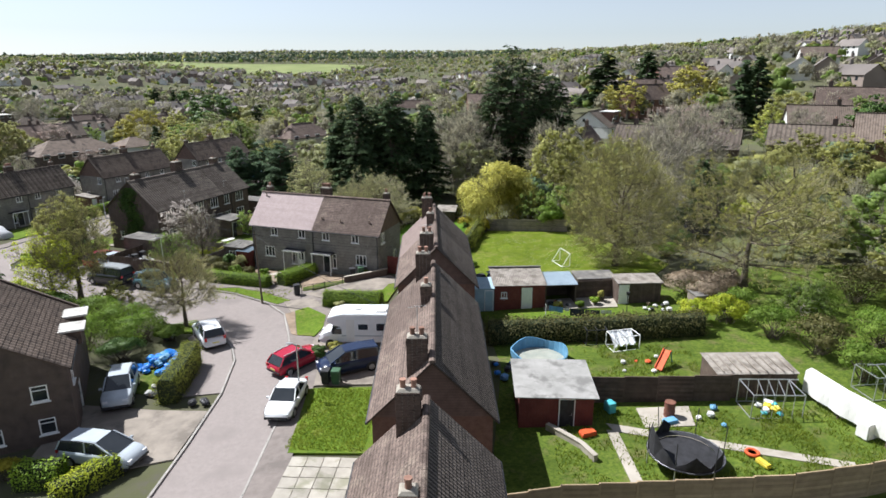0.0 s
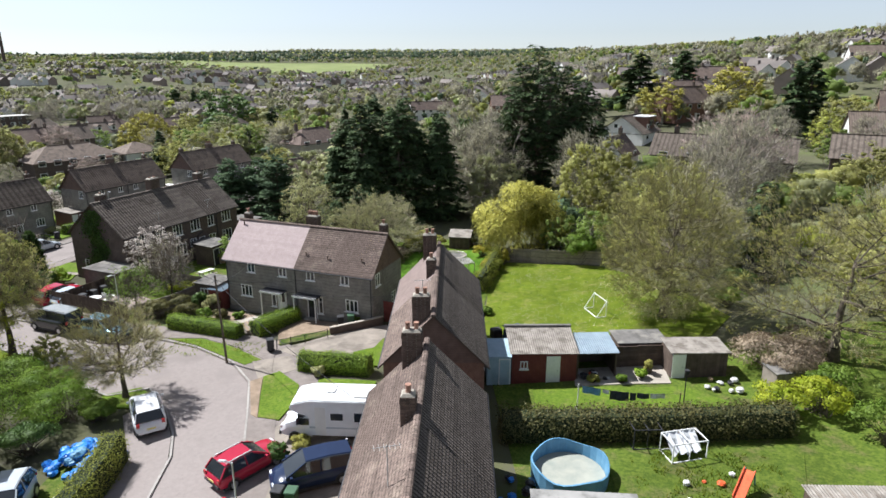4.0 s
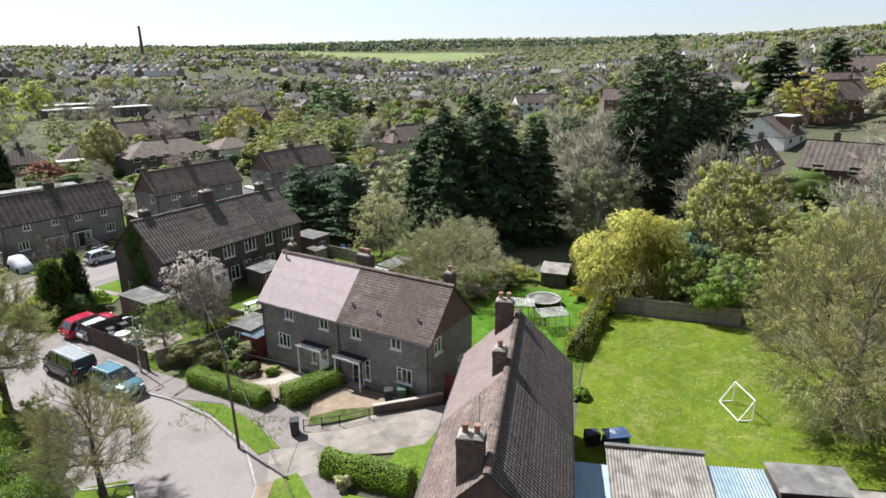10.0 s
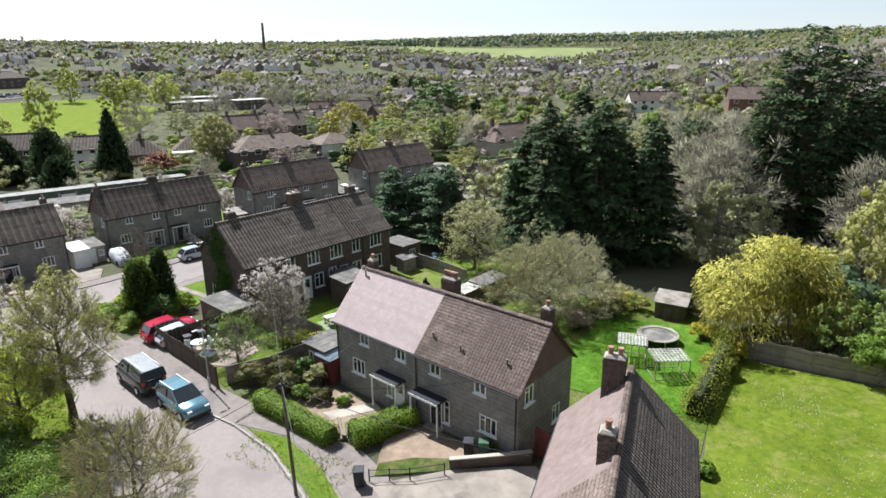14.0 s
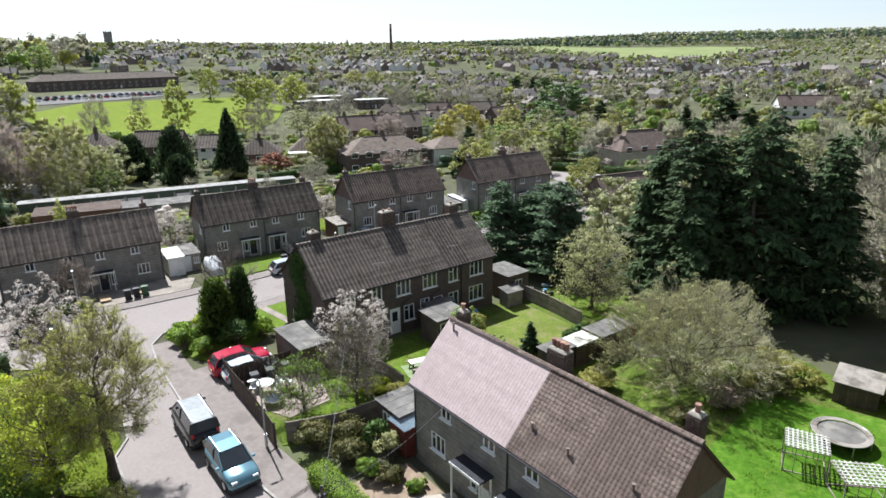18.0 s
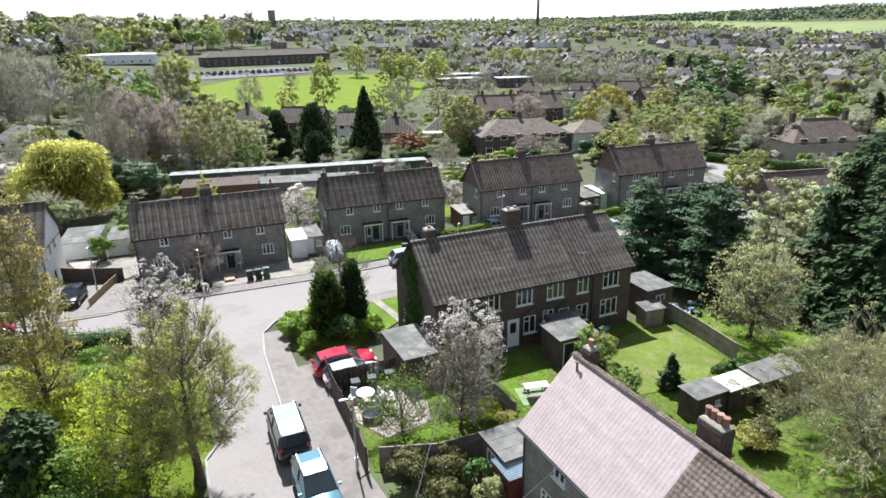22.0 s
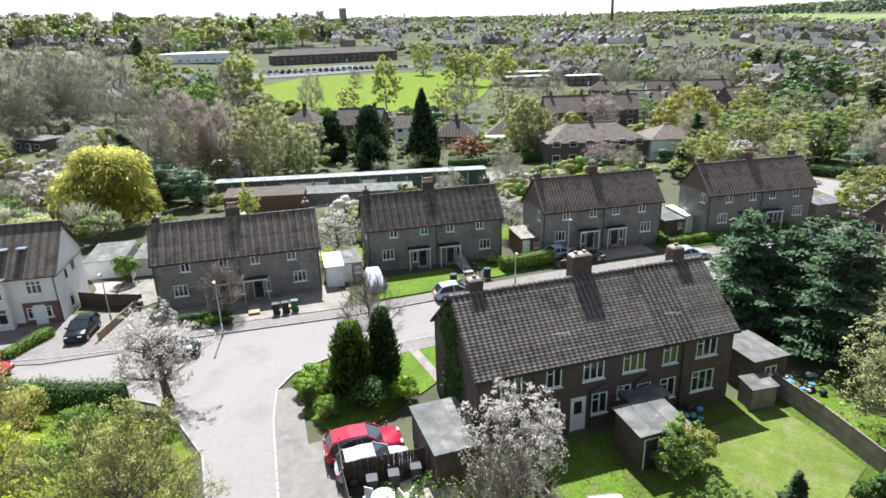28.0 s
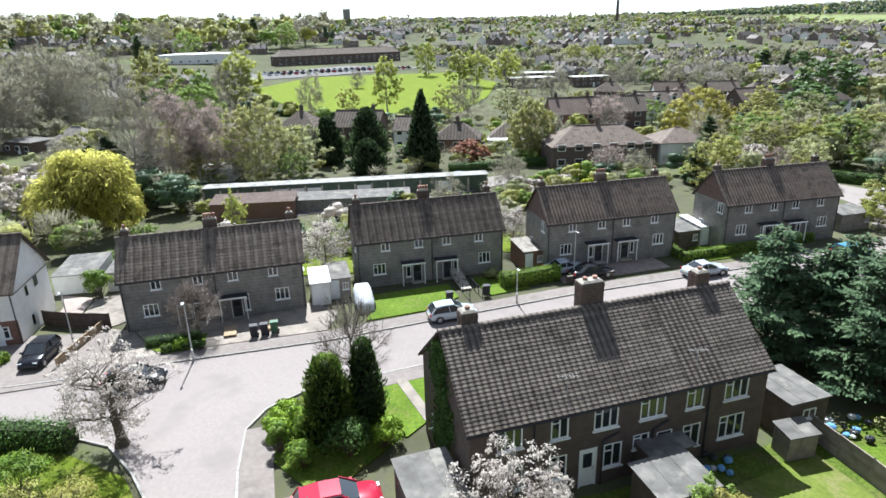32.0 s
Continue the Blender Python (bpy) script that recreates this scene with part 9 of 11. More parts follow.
tb = thing("patio_table", pose(-36.4, 60.5, land(-36.4, 60.5) + 0.08), "round white patio table in the yard", "table")
part("tabletop", Geo().tube((0, 0, 0.7), (0, 0, 0.74), 0.6, n=20), WHITETUBE, tb)
for k in range(4):
    a = k * math.tau / 4
    part("leg", Geo().tube((math.cos(a) * 0.4, math.sin(a) * 0.4, 0), (math.cos(a) * 0.3, math.sin(a) * 0.3, 0.7), 0.025, n=6), WHITETUBE, tb)
tub = thing("hot_tub", pose(-34.6, 59.8, land(-34.6, 59.8) + 0.08), "round pale tub on the paving", "tub")
part("tub", Geo().tube((0, 0, 0), (0, 0, 0.45), 0.6, 0.66, 18), FELT, tub)
part("water", Geo().tube((0, 0, 0.44), (0, 0, 0.46), 0.58, n=18), GLASS, tub)


def chair(x, y, turn):
    t = thing("garden_chair", pose(x, y, land(x, y) + 0.08, 0, 0, turn), "pale plastic garden chair in the yard", "chair", "yard chairs")
    part("seat", Geo().box((0, 0, 0.43), (0.45, 0.45, 0.04)), WHITETUBE, t)
    part("backrest", Geo().box((0, 0.22, 0.7), (0.45, 0.04, 0.5)), WHITETUBE, t)
    for a in (-0.2, 0.2):
        for b in (-0.2, 0.2):
            part("leg", Geo().box((a, b, 0.21), (0.04, 0.04, 0.42)), WHITETUBE, t)


for x, y, a in ((-37.0, 59.9, 40), (-36.0, 61.5, 180), (-35.4, 60.8, 250), (-35.6, 61.9, 120)):
    chair(x, y, a)
logs = thing("timber_stack", pose(-19.6, 56.6, land(-19.6, 56.6) + 0.1, 0, 0, 130), "untidy stack of sawn timber in the front garden", "timber")
for k in range(12):
    part("plank", Geo().box((rb.uniform(-0.2, 0.2), (k % 6) * 0.2 - 0.5, 0.08 + 0.14 * (k // 6)), (2.0 + rb.uniform(-0.4, 0.3), 0.15, 0.1), rb.uniform(-6, 6)), TIMBERTAN if k % 2 else TIMBERGREY, logs)
for x, y in ((-66.2, 63.0), (-65.4, 66.2)):
    rp = thing("entrance_step", pose(x, y, land(x, y) + 0.1, 0, 0, 73), "wooden ramp to the front door", "step")
    part("ramp", Geo().box((0, 0, 0.18), (1.0, 1.8, 0.1)), TIMBERTAN, rp)
    part("riser", Geo().box((0, 0.7, 0.08), (0.9, 0.3, 0.16)), TIMBER, rp)
stp = thing("front_steps", pose(-62.2, 83.9, land(-62.2, 83.9) + 0.1, 0, 0, -18), "concrete steps up to the front doors", "steps")
for k in range(5):
    part("step", Geo().box((-k * 0.9, 0, 0.06 + 0.07 * k), (0.9, 1.0, 0.12 + 0.14 * k)), CONCRETE, stp)
# aerials on the roofs
DULLMETAL = mat("weathered_aluminium", (0.3, 0.3, 0.29), (0.38, 0.38, 0.37), 6.0, 0.65, 0.05, 40)
def aerial(x, y, z, h, turn):
    t = thing("tv_aerial", pose(x, y, z, 0, 0, turn), "thin metal television aerial on a roof", "aerial", "roof aerials")
    part("mast", Geo().tube((0, 0, 0), (0, 0, h), 0.02, n=6), DULLMETAL, t)
    part("boom", Geo().tube((-0.5, 0, h - 0.05), (0.5, 0, h - 0.05), 0.012, n=5), DULLMETAL, t)
    for k in range(6):
        part("element", Geo().tube((-0.45 + k * 0.18, -0.18, h - 0.05), (-0.45 + k * 0.18, 0.18, h - 0.05), 0.008, n=4), DULLMETAL, t)


aerial(-2.45, 45.2, 7.1, 1.8, 20)
aerial(-0.95, 28.6, 6.9, 1.8, 20)


PALEMAT = mat("pale_green_mat", (0.2, 0.26, 0.13), (0.26, 0.32, 0.17), 2.0, 0.9, 0.2, 30)

# daisies in the grass
def daisies(label, zones, n, seed, lift):
    rng = np.random.default_rng(seed)
    cs = []
    for x, y, r in zones:
        d = rng.normal(size=(n, 2)) * r * 0.5
        cs.append(np.stack([x + d[:, 0], y + d[:, 1], np.zeros(n)], -1))
    c = np.concatenate(cs)
    c[:, 2] = [land(a, b) + lift for a, b, _ in c]
    v, q = shell_leaves(rng, c, np.tile([[0, 0, 1.0]], (len(c), 1)), np.full(len(c), 0.05), 1.0, 0.25)
    me = fast_mesh("daisies", v, q)
    me.materials.append(L_BLOSSOM)
    tagged(new("daisies", me), label, "flowers", kind="stuff")


daisies("small white daisies in the field grass", [(8.5, 63.5, 4.0), (5.0, 70.0, 3.0), (12.0, 67.5, 3.0), (9.5, 58.5, 4.0), (14.0, 62.0, 2.5), (4.0, 60.0, 3.0)], 420, 71, 0.085)

pb = thing("picnic_bench", pose(-29.8, 69.2, land(-29.8, 69.2) + 0.09, 0, 0, 62), "pale weathered picnic bench on the back lawn", "bench")
part("mat", Geo().box((0, 0, 0.005), (2.3, 2.0, 0.02)), PALEMAT, pb)
for k in range(4):
    part("table_board", Geo().box((0, (k - 1.5) * 0.17, 0.74), (1.6, 0.155, 0.04)), WHITETUBE, pb)
for s_ in (-1, 1):
    part("seat_board", Geo().box((0, s_ * 0.68, 0.44), (1.6, 0.24, 0.04)), TIMBERGREY, pb)
    part("cross_beam", Geo().box((s_ * 0.6, 0, 0.40), (0.07, 1.5, 0.08)), TIMBERGREY, pb)
    for q in (-1, 1):
        part("leg", Geo().beam((s_ * 0.6, q * 0.55, 0.0), (s_ * 0.6, q * 0.2, 0.72), 0.06, 0.09), TIMBERGREY, pb)
shrub("small lime-green bush beside the outhouse", -29.6, 75.4, 1.3, 2.5, 2061, L_OLIVE, 3200, 0.08)
shrub("golden flowering bush by the field fence", 1.4, 74.6, 0.8, 1.3, 2062, L_YELLOW, 1500, 0.08)
shrub("fresh green bush at the field fence", 9.8, 75.0, 2.0, 3.6, 2063, L_GREEN, 5200, 0.1)
for u in (5.2, 12.6):
    q = terrace.matrix_world @ Vector((u, 0.5, 5.3))
    aerial(q.x, q.y, q.z, 1.1, 60)
for k, (x, y, R, H, lf) in enumerate(((-8.6, 79.4, 1.8, 1.6, L_BRAMBLE), (-10.4, 76.2, 1.6, 1.5, L_BRUSH), (-9.2, 82.4, 2.0, 2.0, L_OLIVE), (-18.0, 74.8, 1.3, 1.6, L_BRAMBLE), (-11.8, 72.6, 1.2, 1.3, L_BRAMBLE), (-2.6, 82.6, 1.6, 1.6, L_BRAMBLE))):
    shrub("rambling brown and green bramble behind the panelled house", x, y, R, H, 2070 + k, lf, 2600, 0.085, group="brambles behind the house")

# ---- buildings in the middle distance ----
TAKEN = []


def plain_house(label, x, y, angle, L, D, eave, rise, walls, roof, wins=4, storeys=2, hip=False, chim=1, name="house", dormers=0, front_both=True, group="", door_u=None):
    """A house seen from afar: walls, an overhanging roof, framed windows, a door and chimneys; x, y is its middle."""
    t = thing(name, pose(x, y, land(x, y) - 0.4, 0, 0, angle), label, "house", group)
    TAKEN.append((x, y, max(L, D) * 0.55))
    e = eave + 0.4
    part("wall", Geo().span(-L / 2, L / 2, -D / 2, D / 2, 0, e), walls, t)
    o = 0.35
    inset = D / 2 if hip else -o
    rx = L / 2 - inset + (0 if hip else 0)
    g = Geo()
    drop = rise * o / (D / 2)
    pts = [(-L / 2 - o, -D / 2 - o, e - drop), (L / 2 + o, -D / 2 - o, e - drop), (L / 2 + o, D / 2 + o, e - drop), (-L / 2 - o, D / 2 + o, e - drop), (-rx, 0, e + rise), (rx, 0, e + rise)]
    low = [(a, b, c - 0.12) for a, b, c in pts]
    g.add(pts + low, [(0, 1, 5, 4), (2, 3, 4, 5), (1, 2, 5), (3, 0, 4), (7, 6, 10, 11), (9, 8, 11, 10), (0, 6, 7, 1), (1, 7, 8, 2), (2, 8, 9, 3), (3, 9, 6, 0)])
    if not hip:
        for s in (-1, 1):
            part("gable", Geo().add([(s * (L / 2 - d), a, b) for d in (0, 0.2) for a, b in ((-D / 2, e), (D / 2, e), (0, e + rise - 0.1))], [(0, 1, 2), (5, 4, 3), (0, 3, 4, 1), (1, 4, 5, 2), (2, 5, 3, 0)]), walls, t)
        g.f = [q for q in g.f if len(q) == 4]
    part("roof", g, roof, t)
    part("ridge_tiles", Geo().beam((-rx, 0, e + rise + 0.03), (rx, 0, e + rise + 0.03), 0.28, 0.14), roof, t)
    toward = Vector((-15 - x, 45 - y))
    near = toward.length < 95
    ca, sa = math.cos(radians(angle)), math.sin(radians(angle))
    seen = lambda nx, ny: near or (nx * ca - ny * sa) * toward.x + (nx * sa + ny * ca) * toward.y > 0
    for s in [k for k in (-1, 1) if seen(0, k)]:
        for st in range(storeys):
            for k in range(wins):
                u = -L / 2 + L * (k + 0.5) / wins
                z = 1.2 + st * 2.6
                w = part("window", Geo().box((u, s * (D / 2 + 0.01), z + 0.6), (min(1.5, L / wins * 0.5), 0.08, 1.2)), WHITEPVC, t)
                part("pane", Geo().box((u, s * (D / 2 + 0.045), z + 0.6), (min(1.5, L / wins * 0.5) - 0.22, 0.04, 0.98)), GLASS, w)
    for s in [k for k in (-1, 1) if seen(k, 0)]:
        w = part("window", Geo().box((s * (L / 2 + 0.01), D * 0.12, 1.8 + 2.6 * (storeys - 1)), (0.08, 1.0, 1.1)), WHITEPVC, t)
        part("pane", Geo().box((s * (L / 2 + 0.045), D * 0.12, 1.8 + 2.6 * (storeys - 1)), (0.04, 0.8, 0.9)), GLASS, w)
    part("door", Geo().box((L * 0.06 if door_u is None else door_u, -D / 2 - 0.02 - (0.05 if door_u else 0), 1.45), (0.95, 0.08, 2.1)), WHITEPVC, t)
    for k in range(chim):
        u = (-0.35 + 0.7 * k / max(1, chim - 1)) * L if chim > 1 else 0.3 * L * (0 if hip else 1)
        c = part("chimney", Geo().box((u, 0.2, e + rise + 0.3), (0.8, 0.6, 1.8)), BRICK, t)
        part("chimney_pot", Geo().tube((u, 0.2, e + rise + 1.2), (u, 0.2, e + rise + 1.55), 0.13, 0.11, 8), POT, c)
    for k in range(dormers):
        u = -L / 2 + L * (k + 0.5) / dormers
        d = part("dormer", Geo().box((u, -D * 0.30, e + rise * 0.45), (1.6, D * 0.34, 1.5)), RENDERWHITE, t)
        part("dormer_roof", Geo().add([(u - 0.95, -D * 0.5, e + rise * 0.45 + 0.7), (u + 0.95, -D * 0.5, e + rise * 0.45 + 0.7), (u + 0.95, -D * 0.1, e + rise * 0.45 + 0.7), (u - 0.95, -D * 0.1, e + rise * 0.45 + 0.7), (u, -D * 0.5, e + rise * 0.45 + 1.5), (u, -D * 0.1, e + rise * 0.45 + 1.5)],
                                      [(0, 1, 4), (2, 3, 5), (0, 4, 5, 3), (1, 2, 5, 4), (0, 3, 2, 1)]), roof, d)
        part("pane", Geo().box((u, -D * 0.475, e + rise * 0.45), (0.9, 0.05, 0.9)), GLASS, d)
    return t


# white house by the junction
wh = plain_house("white-rendered gabled house with a brown tiled roof", -80.25, 45.65, 70, 8.6, 7.6, 5.1, 3.5, RENDERWHITE, TILEDARK, 0, 2, chim=0, door_u=2.6)
for u in (0.2, 1.7):
    part("roof_light", Geo().box((u, -1.9, 7.32), (0.8, 1.0, 0.12)), CLEAR, wh)
part("brick_band", Geo().span(1.3, 4.32, -3.86, -3.79, 0, 2.75), BRICKRED, wh)
part("brick_plinth", Geo().span(-4.32, 1.3, -3.86, -3.79, 0, 0.9), BRICKRED, wh)


def casement(parent, u, y, z, w, h, lights, name="window"):
    """A white window with upright bars between its lights."""
    f = part(name, Geo().box((u, y, z + h / 2), (w, 0.12, h)), WHITEPVC, parent)
    step = (w - 0.1) / lights
    for k in range(lights):
        uu = u - w / 2 + 0.05 + step * (k + 0.5)
        part("pane", Geo().box((uu, y - 0.055, z + h * 0.36), (step - 0.1, 0.04, h * 0.58)), GLASS, f)
        part("fanlight", Geo().box((uu, y - 0.055, z + h * 0.83), (step - 0.1, 0.04, h * 0.22)), GLASS, f)
    part("sill", Geo().box((u, y - 0.06, z - 0.05), (w + 0.16, 0.22, 0.08)), WHITEPVC, f)


bay = part("bay", Geo().span(-2.9, 0.5, -4.45, -3.78, 0.0, 5.2), RENDERWHITE, wh)
part("bay_roof", Geo().span(-3.05, 0.65, -4.62, -3.78, 5.2, 5.32), FELT, bay)
casement(wh, -1.2, -4.47, 1.2, 3.0, 1.5, 4)
casement(wh, -1.2, -4.47, 3.5, 3.0, 1.35, 4)
casement(wh, 2.6, -3.84, 3.6, 1.3, 1.2, 3)
for u in (1.85, 3.35):
    casement(wh, u, -3.9, 1.3, 0.5, 1.0, 1, "side_window")
for s, u in ((-1, -4.25), (1, 4.25)):
    part("downpipe", Geo().tube((u, -3.9, 0.2), (u, -3.9, 5.2), 0.05, 0.05, 6), BLACKPAINT, wh)
for z in (1.6, 4.3):
    w = part("window", Geo().box((4.33, -1.2, z), (0.1, 0.7, 1.1)), WHITEPVC, wh)
    part("pane", Geo().box((4.37, -1.2, z), (0.04, 0.5, 0.9)), GLASS, w)
shed("white-walled garage with an old felt roof", -86.6, 51.0, 69, 4.0, 6.0, 2.0, RENDERWHITE, FELT, 0.2, 0.1, name="garage", boards=False)
shed("white-walled garage with an old felt roof", -84.2, 55.6, 69, 3.2, 5.0, 2.0, RENDERWHITE, FELT, 0.2, 0.1, name="garage", boards=False)
shed("long brick outbuilding with a pale sheet roof", -105.4, 70.6, 63, 11.5, 4.5, 2.6, BRICKRED, TILERED, 0.3, 0.2, sheet=True, name="outbuilding", boards=False)
shed("long flat-roofed outbuilding behind the houses", -102.6, 81.4, 62, 17.0, 4.0, 1.9, PANEL, FELT, 0.2, 0.2, name="outbuilding", boards=False)
GARAGEGREEN = mat("green_garage", (0.06, 0.085, 0.06), (0.1, 0.125, 0.088), 1.5, 0.8, 0.2, 30)
gar = shed("long row of lock-up garages with a flat roof", -114.8, 71.8, 64, 44.0, 2.5, 2.75, GARAGEGREEN, OLDFELT, 0.04, 0.12, name="garage_row", boards=False, lift=0.3)
for k in range(17):
    part("garage_door", Geo().span(0.35 + k * 2.55, 2.45 + k * 2.55, -0.04, 0, 0.1, 2.1), RENDERWHITE if k in (4, 5, 6, 9, 14) else GARAGEGREEN, gar)
    part("pier", Geo().span(k * 2.55 - 0.1, k * 2.55 + 0.2, -0.08, 0, 0, 2.35), CONCRETE, gar)
shed("pale flat-roofed hut among the trees", -134.6, 75.4, 60, 6.0, 5.0, 2.4, RENDERWHITE, RENDERWHITE, 0.1, 0.2, name="hut", boards=False)
plain_house("brown brick house with a hipped roof", -100.0, 140.0, 62, 19, 10, 4.4, 2.8, BRICK, TILEBROWN, 6, 2, True, 1)
plain_house("white-walled wing with a hipped tiled roof", -91.8, 152.4, 62, 9, 8, 4.2, 2.0, RENDERWHITE, TILEBROWN, 2, 1, True, 0)
plain_house("brick house in a garden by the playing field", -165.5, 107.0, 45, 9, 8, 5, 3.2, BRICK, TILEDARK, 3, 2, True, 1)
plain_house("tile-hung house with a flat dormer", -153.5, 117.0, 45, 11, 8, 5, 3.2, BRICK, TILEDARK, 3, 2, False, 1)
plain_house("white house in a garden by the playing field", -140.0, 124.0, 45, 8, 7, 4.6, 2.6, RENDERWHITE, TILEDARK, 3, 2, False, 1)
plain_house("brown bungalow with roof lights", -133.0, 131.0, 50, 10, 8, 2.8, 3.0, BRICKRED, TILEDARK, 3, 1, True, 1)
plain_house("brown bungalow with roof lights", -126.0, 141.0, 50, 10, 8, 2.8, 3.0, BRICKRED, TILEDARK, 3, 1, True, 1)
shed("white flat-roofed garden room", -124.5, 133.0, 48, 8, 4, 2.5, RENDERWHITE, RENDERWHITE, 0.1, 0.2, name="garden_room", boards=False)
shed("white flat-roofed garden room", -117.0, 137.0, 48, 7, 4, 2.3, RENDERWHITE, FELT, 0.1, 0.2, name="garden_room", boards=False)
plain_house("brown gabled house among trees", -139.0, 171.0, 60, 12, 9, 5, 3.6, BRICKRED, TILERED, 3, 2, False, 2)
plain_house("dark-roofed house among trees", -139.0, 188.0, 60, 14, 9, 5, 3.6, BRICK, TILEDARK, 3, 2, False, 2)
plain_house("terrace with three white gabled dormers", -148.0, 214.0, 62, 15, 9, 4.8, 3.2, RENDERWHITE, TILEDARK, 4, 2, False, 1, dormers=3)
for k, (x, y, a, r) in enumerate(((-152, 233, 62, TILERED), (-161, 268, 55, TILEDARK), (-150, 274, 60, TILEDARK), (-172, 252, 50, TILERED), (-186, 236, 40, TILEDARK), (-136, 246, 70, TILERED), (-120, 262, 70, TILEDARK))):
    plain_house("house with a tiled roof in the valley", x, y, a, 11, 8, 5, 3.2, RENDERWHITE if k % 3 == 0 else BRICK, r, 3, 2, k % 2 == 0, 1, group="houses in the valley")
plain_house("pale house with a bare brown roof", -199.0, 50.0, 35, 10, 7, 3.0, 0.6, BRICK, FELT, 3, 1, True, 0)
plain_house("bungalow with a pale hipped roof", -190.0, 60.0, 40, 11, 8, 2.8, 3.4, RENDERWHITE, CORRUGATED, 2, 1, True, 0)
sc = plain_house("long brown school building beyond the playing field", -458, 245, 88, 95, 14, 6.5, 4.0, BRICK, TILEDARK, 20, 2, True, 3)
plain_house("low white modern hall beyond the trees", -500, 155, 70, 46, 24, 6, 0.8, RENDERWHITE, RENDERWHITE, 8, 1, True, 0, name="hall")
for x, y, a, L in ((-262, 262, 62, 22), (-282, 280, 62, 26), (-284, 312, 62, 20), (-248, 288, 62, 18)):
    plain_house("low flat-roofed modern block with white fascias", x, y, a, L, 9, 5.0, 0.4, BRICK, PALESHEET, 5, 2, True, 0, name="block", group="low modern blocks")
# houses on the rising ground to the east
PALE = plain_house("pale gabled house with a brown roof", 29.0, 172.0, 60, 12, 11, 2.6, 3.8, RENDERWHITE, TILEDARK, 2, 2, False, 1)
LONG = plain_house("long brown terrace roof with roof lights", 36.6, 122.0, -22, 22, 9, 4.2, 3.1, BRICK, TILEDARK, 5, 2, False, 2)
plain_house("brown brick house beyond bare trees", 56.0, 112.0, -24, 12, 8, 4.2, 3.0, BRICK, TILEDARK, 3, 2, False, 1)
plain_house("brown house with a white flat dormer", 46.0, 196.0, 40, 16, 9, 5.2, 4.0, BRICKRED, TILERED, 4, 2, False, 1)
plain_house("cream gabled house behind trees", 20.0, 130.0, 62, 8, 6, 4.2, 3.2, RENDERWHITE, TILERED, 2, 2, False, 1)
plain_house("white house with a pale blue door", 66.0, 131.0, -15, 11, 8, 4.8, 3.4, RENDERWHITE, TILEBROWN, 3, 2, False, 1)
plain_house("large brick house with a red-brown roof", 80.0, 144.0, -20, 16, 10, 5.2, 4.2, BRICKRED, TILERED, 4, 2, False, 2)
plain_house("brick house with a brown roof on the slope", 66.0, 104.0, -25, 12, 9, 5.2, 3.8, BRICKRED, TILEBROWN, 3, 2, False, 1)
plain_house("brown-roofed terrace on the hill", 78.0, 272.0, 10, 24, 9, 5, 4.0, BRICKRED, TILERED, 6, 2, False, 2)
plain_house("white-walled house on the hill", 132.0, 278.0, -10, 14, 9, 5, 4.0, RENDERWHITE, TILEBROWN, 3, 2, False, 1)
plain_house("brown-roofed terrace on the hill", 52.0, 226.0, 20, 18, 9, 5, 4.0, BRICKRED, TILERED, 5, 2, False, 2)
for u in (-9.2, -6.6):
    part("roof_light", Geo().add([(u, -3.2, 5.1 + 0.32), (u + 1.1, -3.2, 5.1 + 0.32), (u + 1.1, -2.1, 5.86 + 0.32), (u, -2.1, 5.86 + 0.32), (u, -3.2, 5.2), (u + 1.1, -3.2, 5.2), (u + 1.1, -2.1, 5.96), (u, -2.1, 5.96)], [(0, 1, 2, 3), (0, 4, 5, 1), (1, 5, 6, 2), (2, 6, 7, 3), (3, 7, 4, 0)]), WHITEPVC, LONG)
dm = part("dormer", Geo().span(-1.0, 3.6, -4.6, -1.4, 3.2, 6.4), BRICKRED, PALE)
part("dormer_roof", Geo().span(-1.3, 3.9, -4.9, -1.0, 6.4, 6.6), RENDERWHITE, dm)
part("pane", Geo().span(0.2, 2.4, -4.66, -4.6, 4.2, 5.6), GLASS, dm)

# houses along the side road to the north
CREAM = mat("cream_render", (0.42, 0.375, 0.3), (0.5, 0.45, 0.37), 1.2, 0.9, 0.2, 40, big=0.15)
plain_house("cream rendered pair of houses with a brown roof", -51.0, 166.0, 60, 15, 8, 4.2, 3.2, CREAM, TILERED, 4, 2, True, 2)
plain_house("low brick building with a brown roof", -38.5, 126.5, 62, 9, 6, 2.4, 2.6, BRICK, TILERED, 2, 1, False, 0)
plain_house("cream terrace beyond the trees", -43.0, 316.0, 30, 22, 8, 5, 3.4, RENDERWHITE, TILERED, 6, 2, False, 2)
plain_house("brick terrace roofs beyond the trees", 2.0, 262.0, 10, 26, 9, 5, 3.6, BRICKRED, TILERED, 6, 2, False, 3)

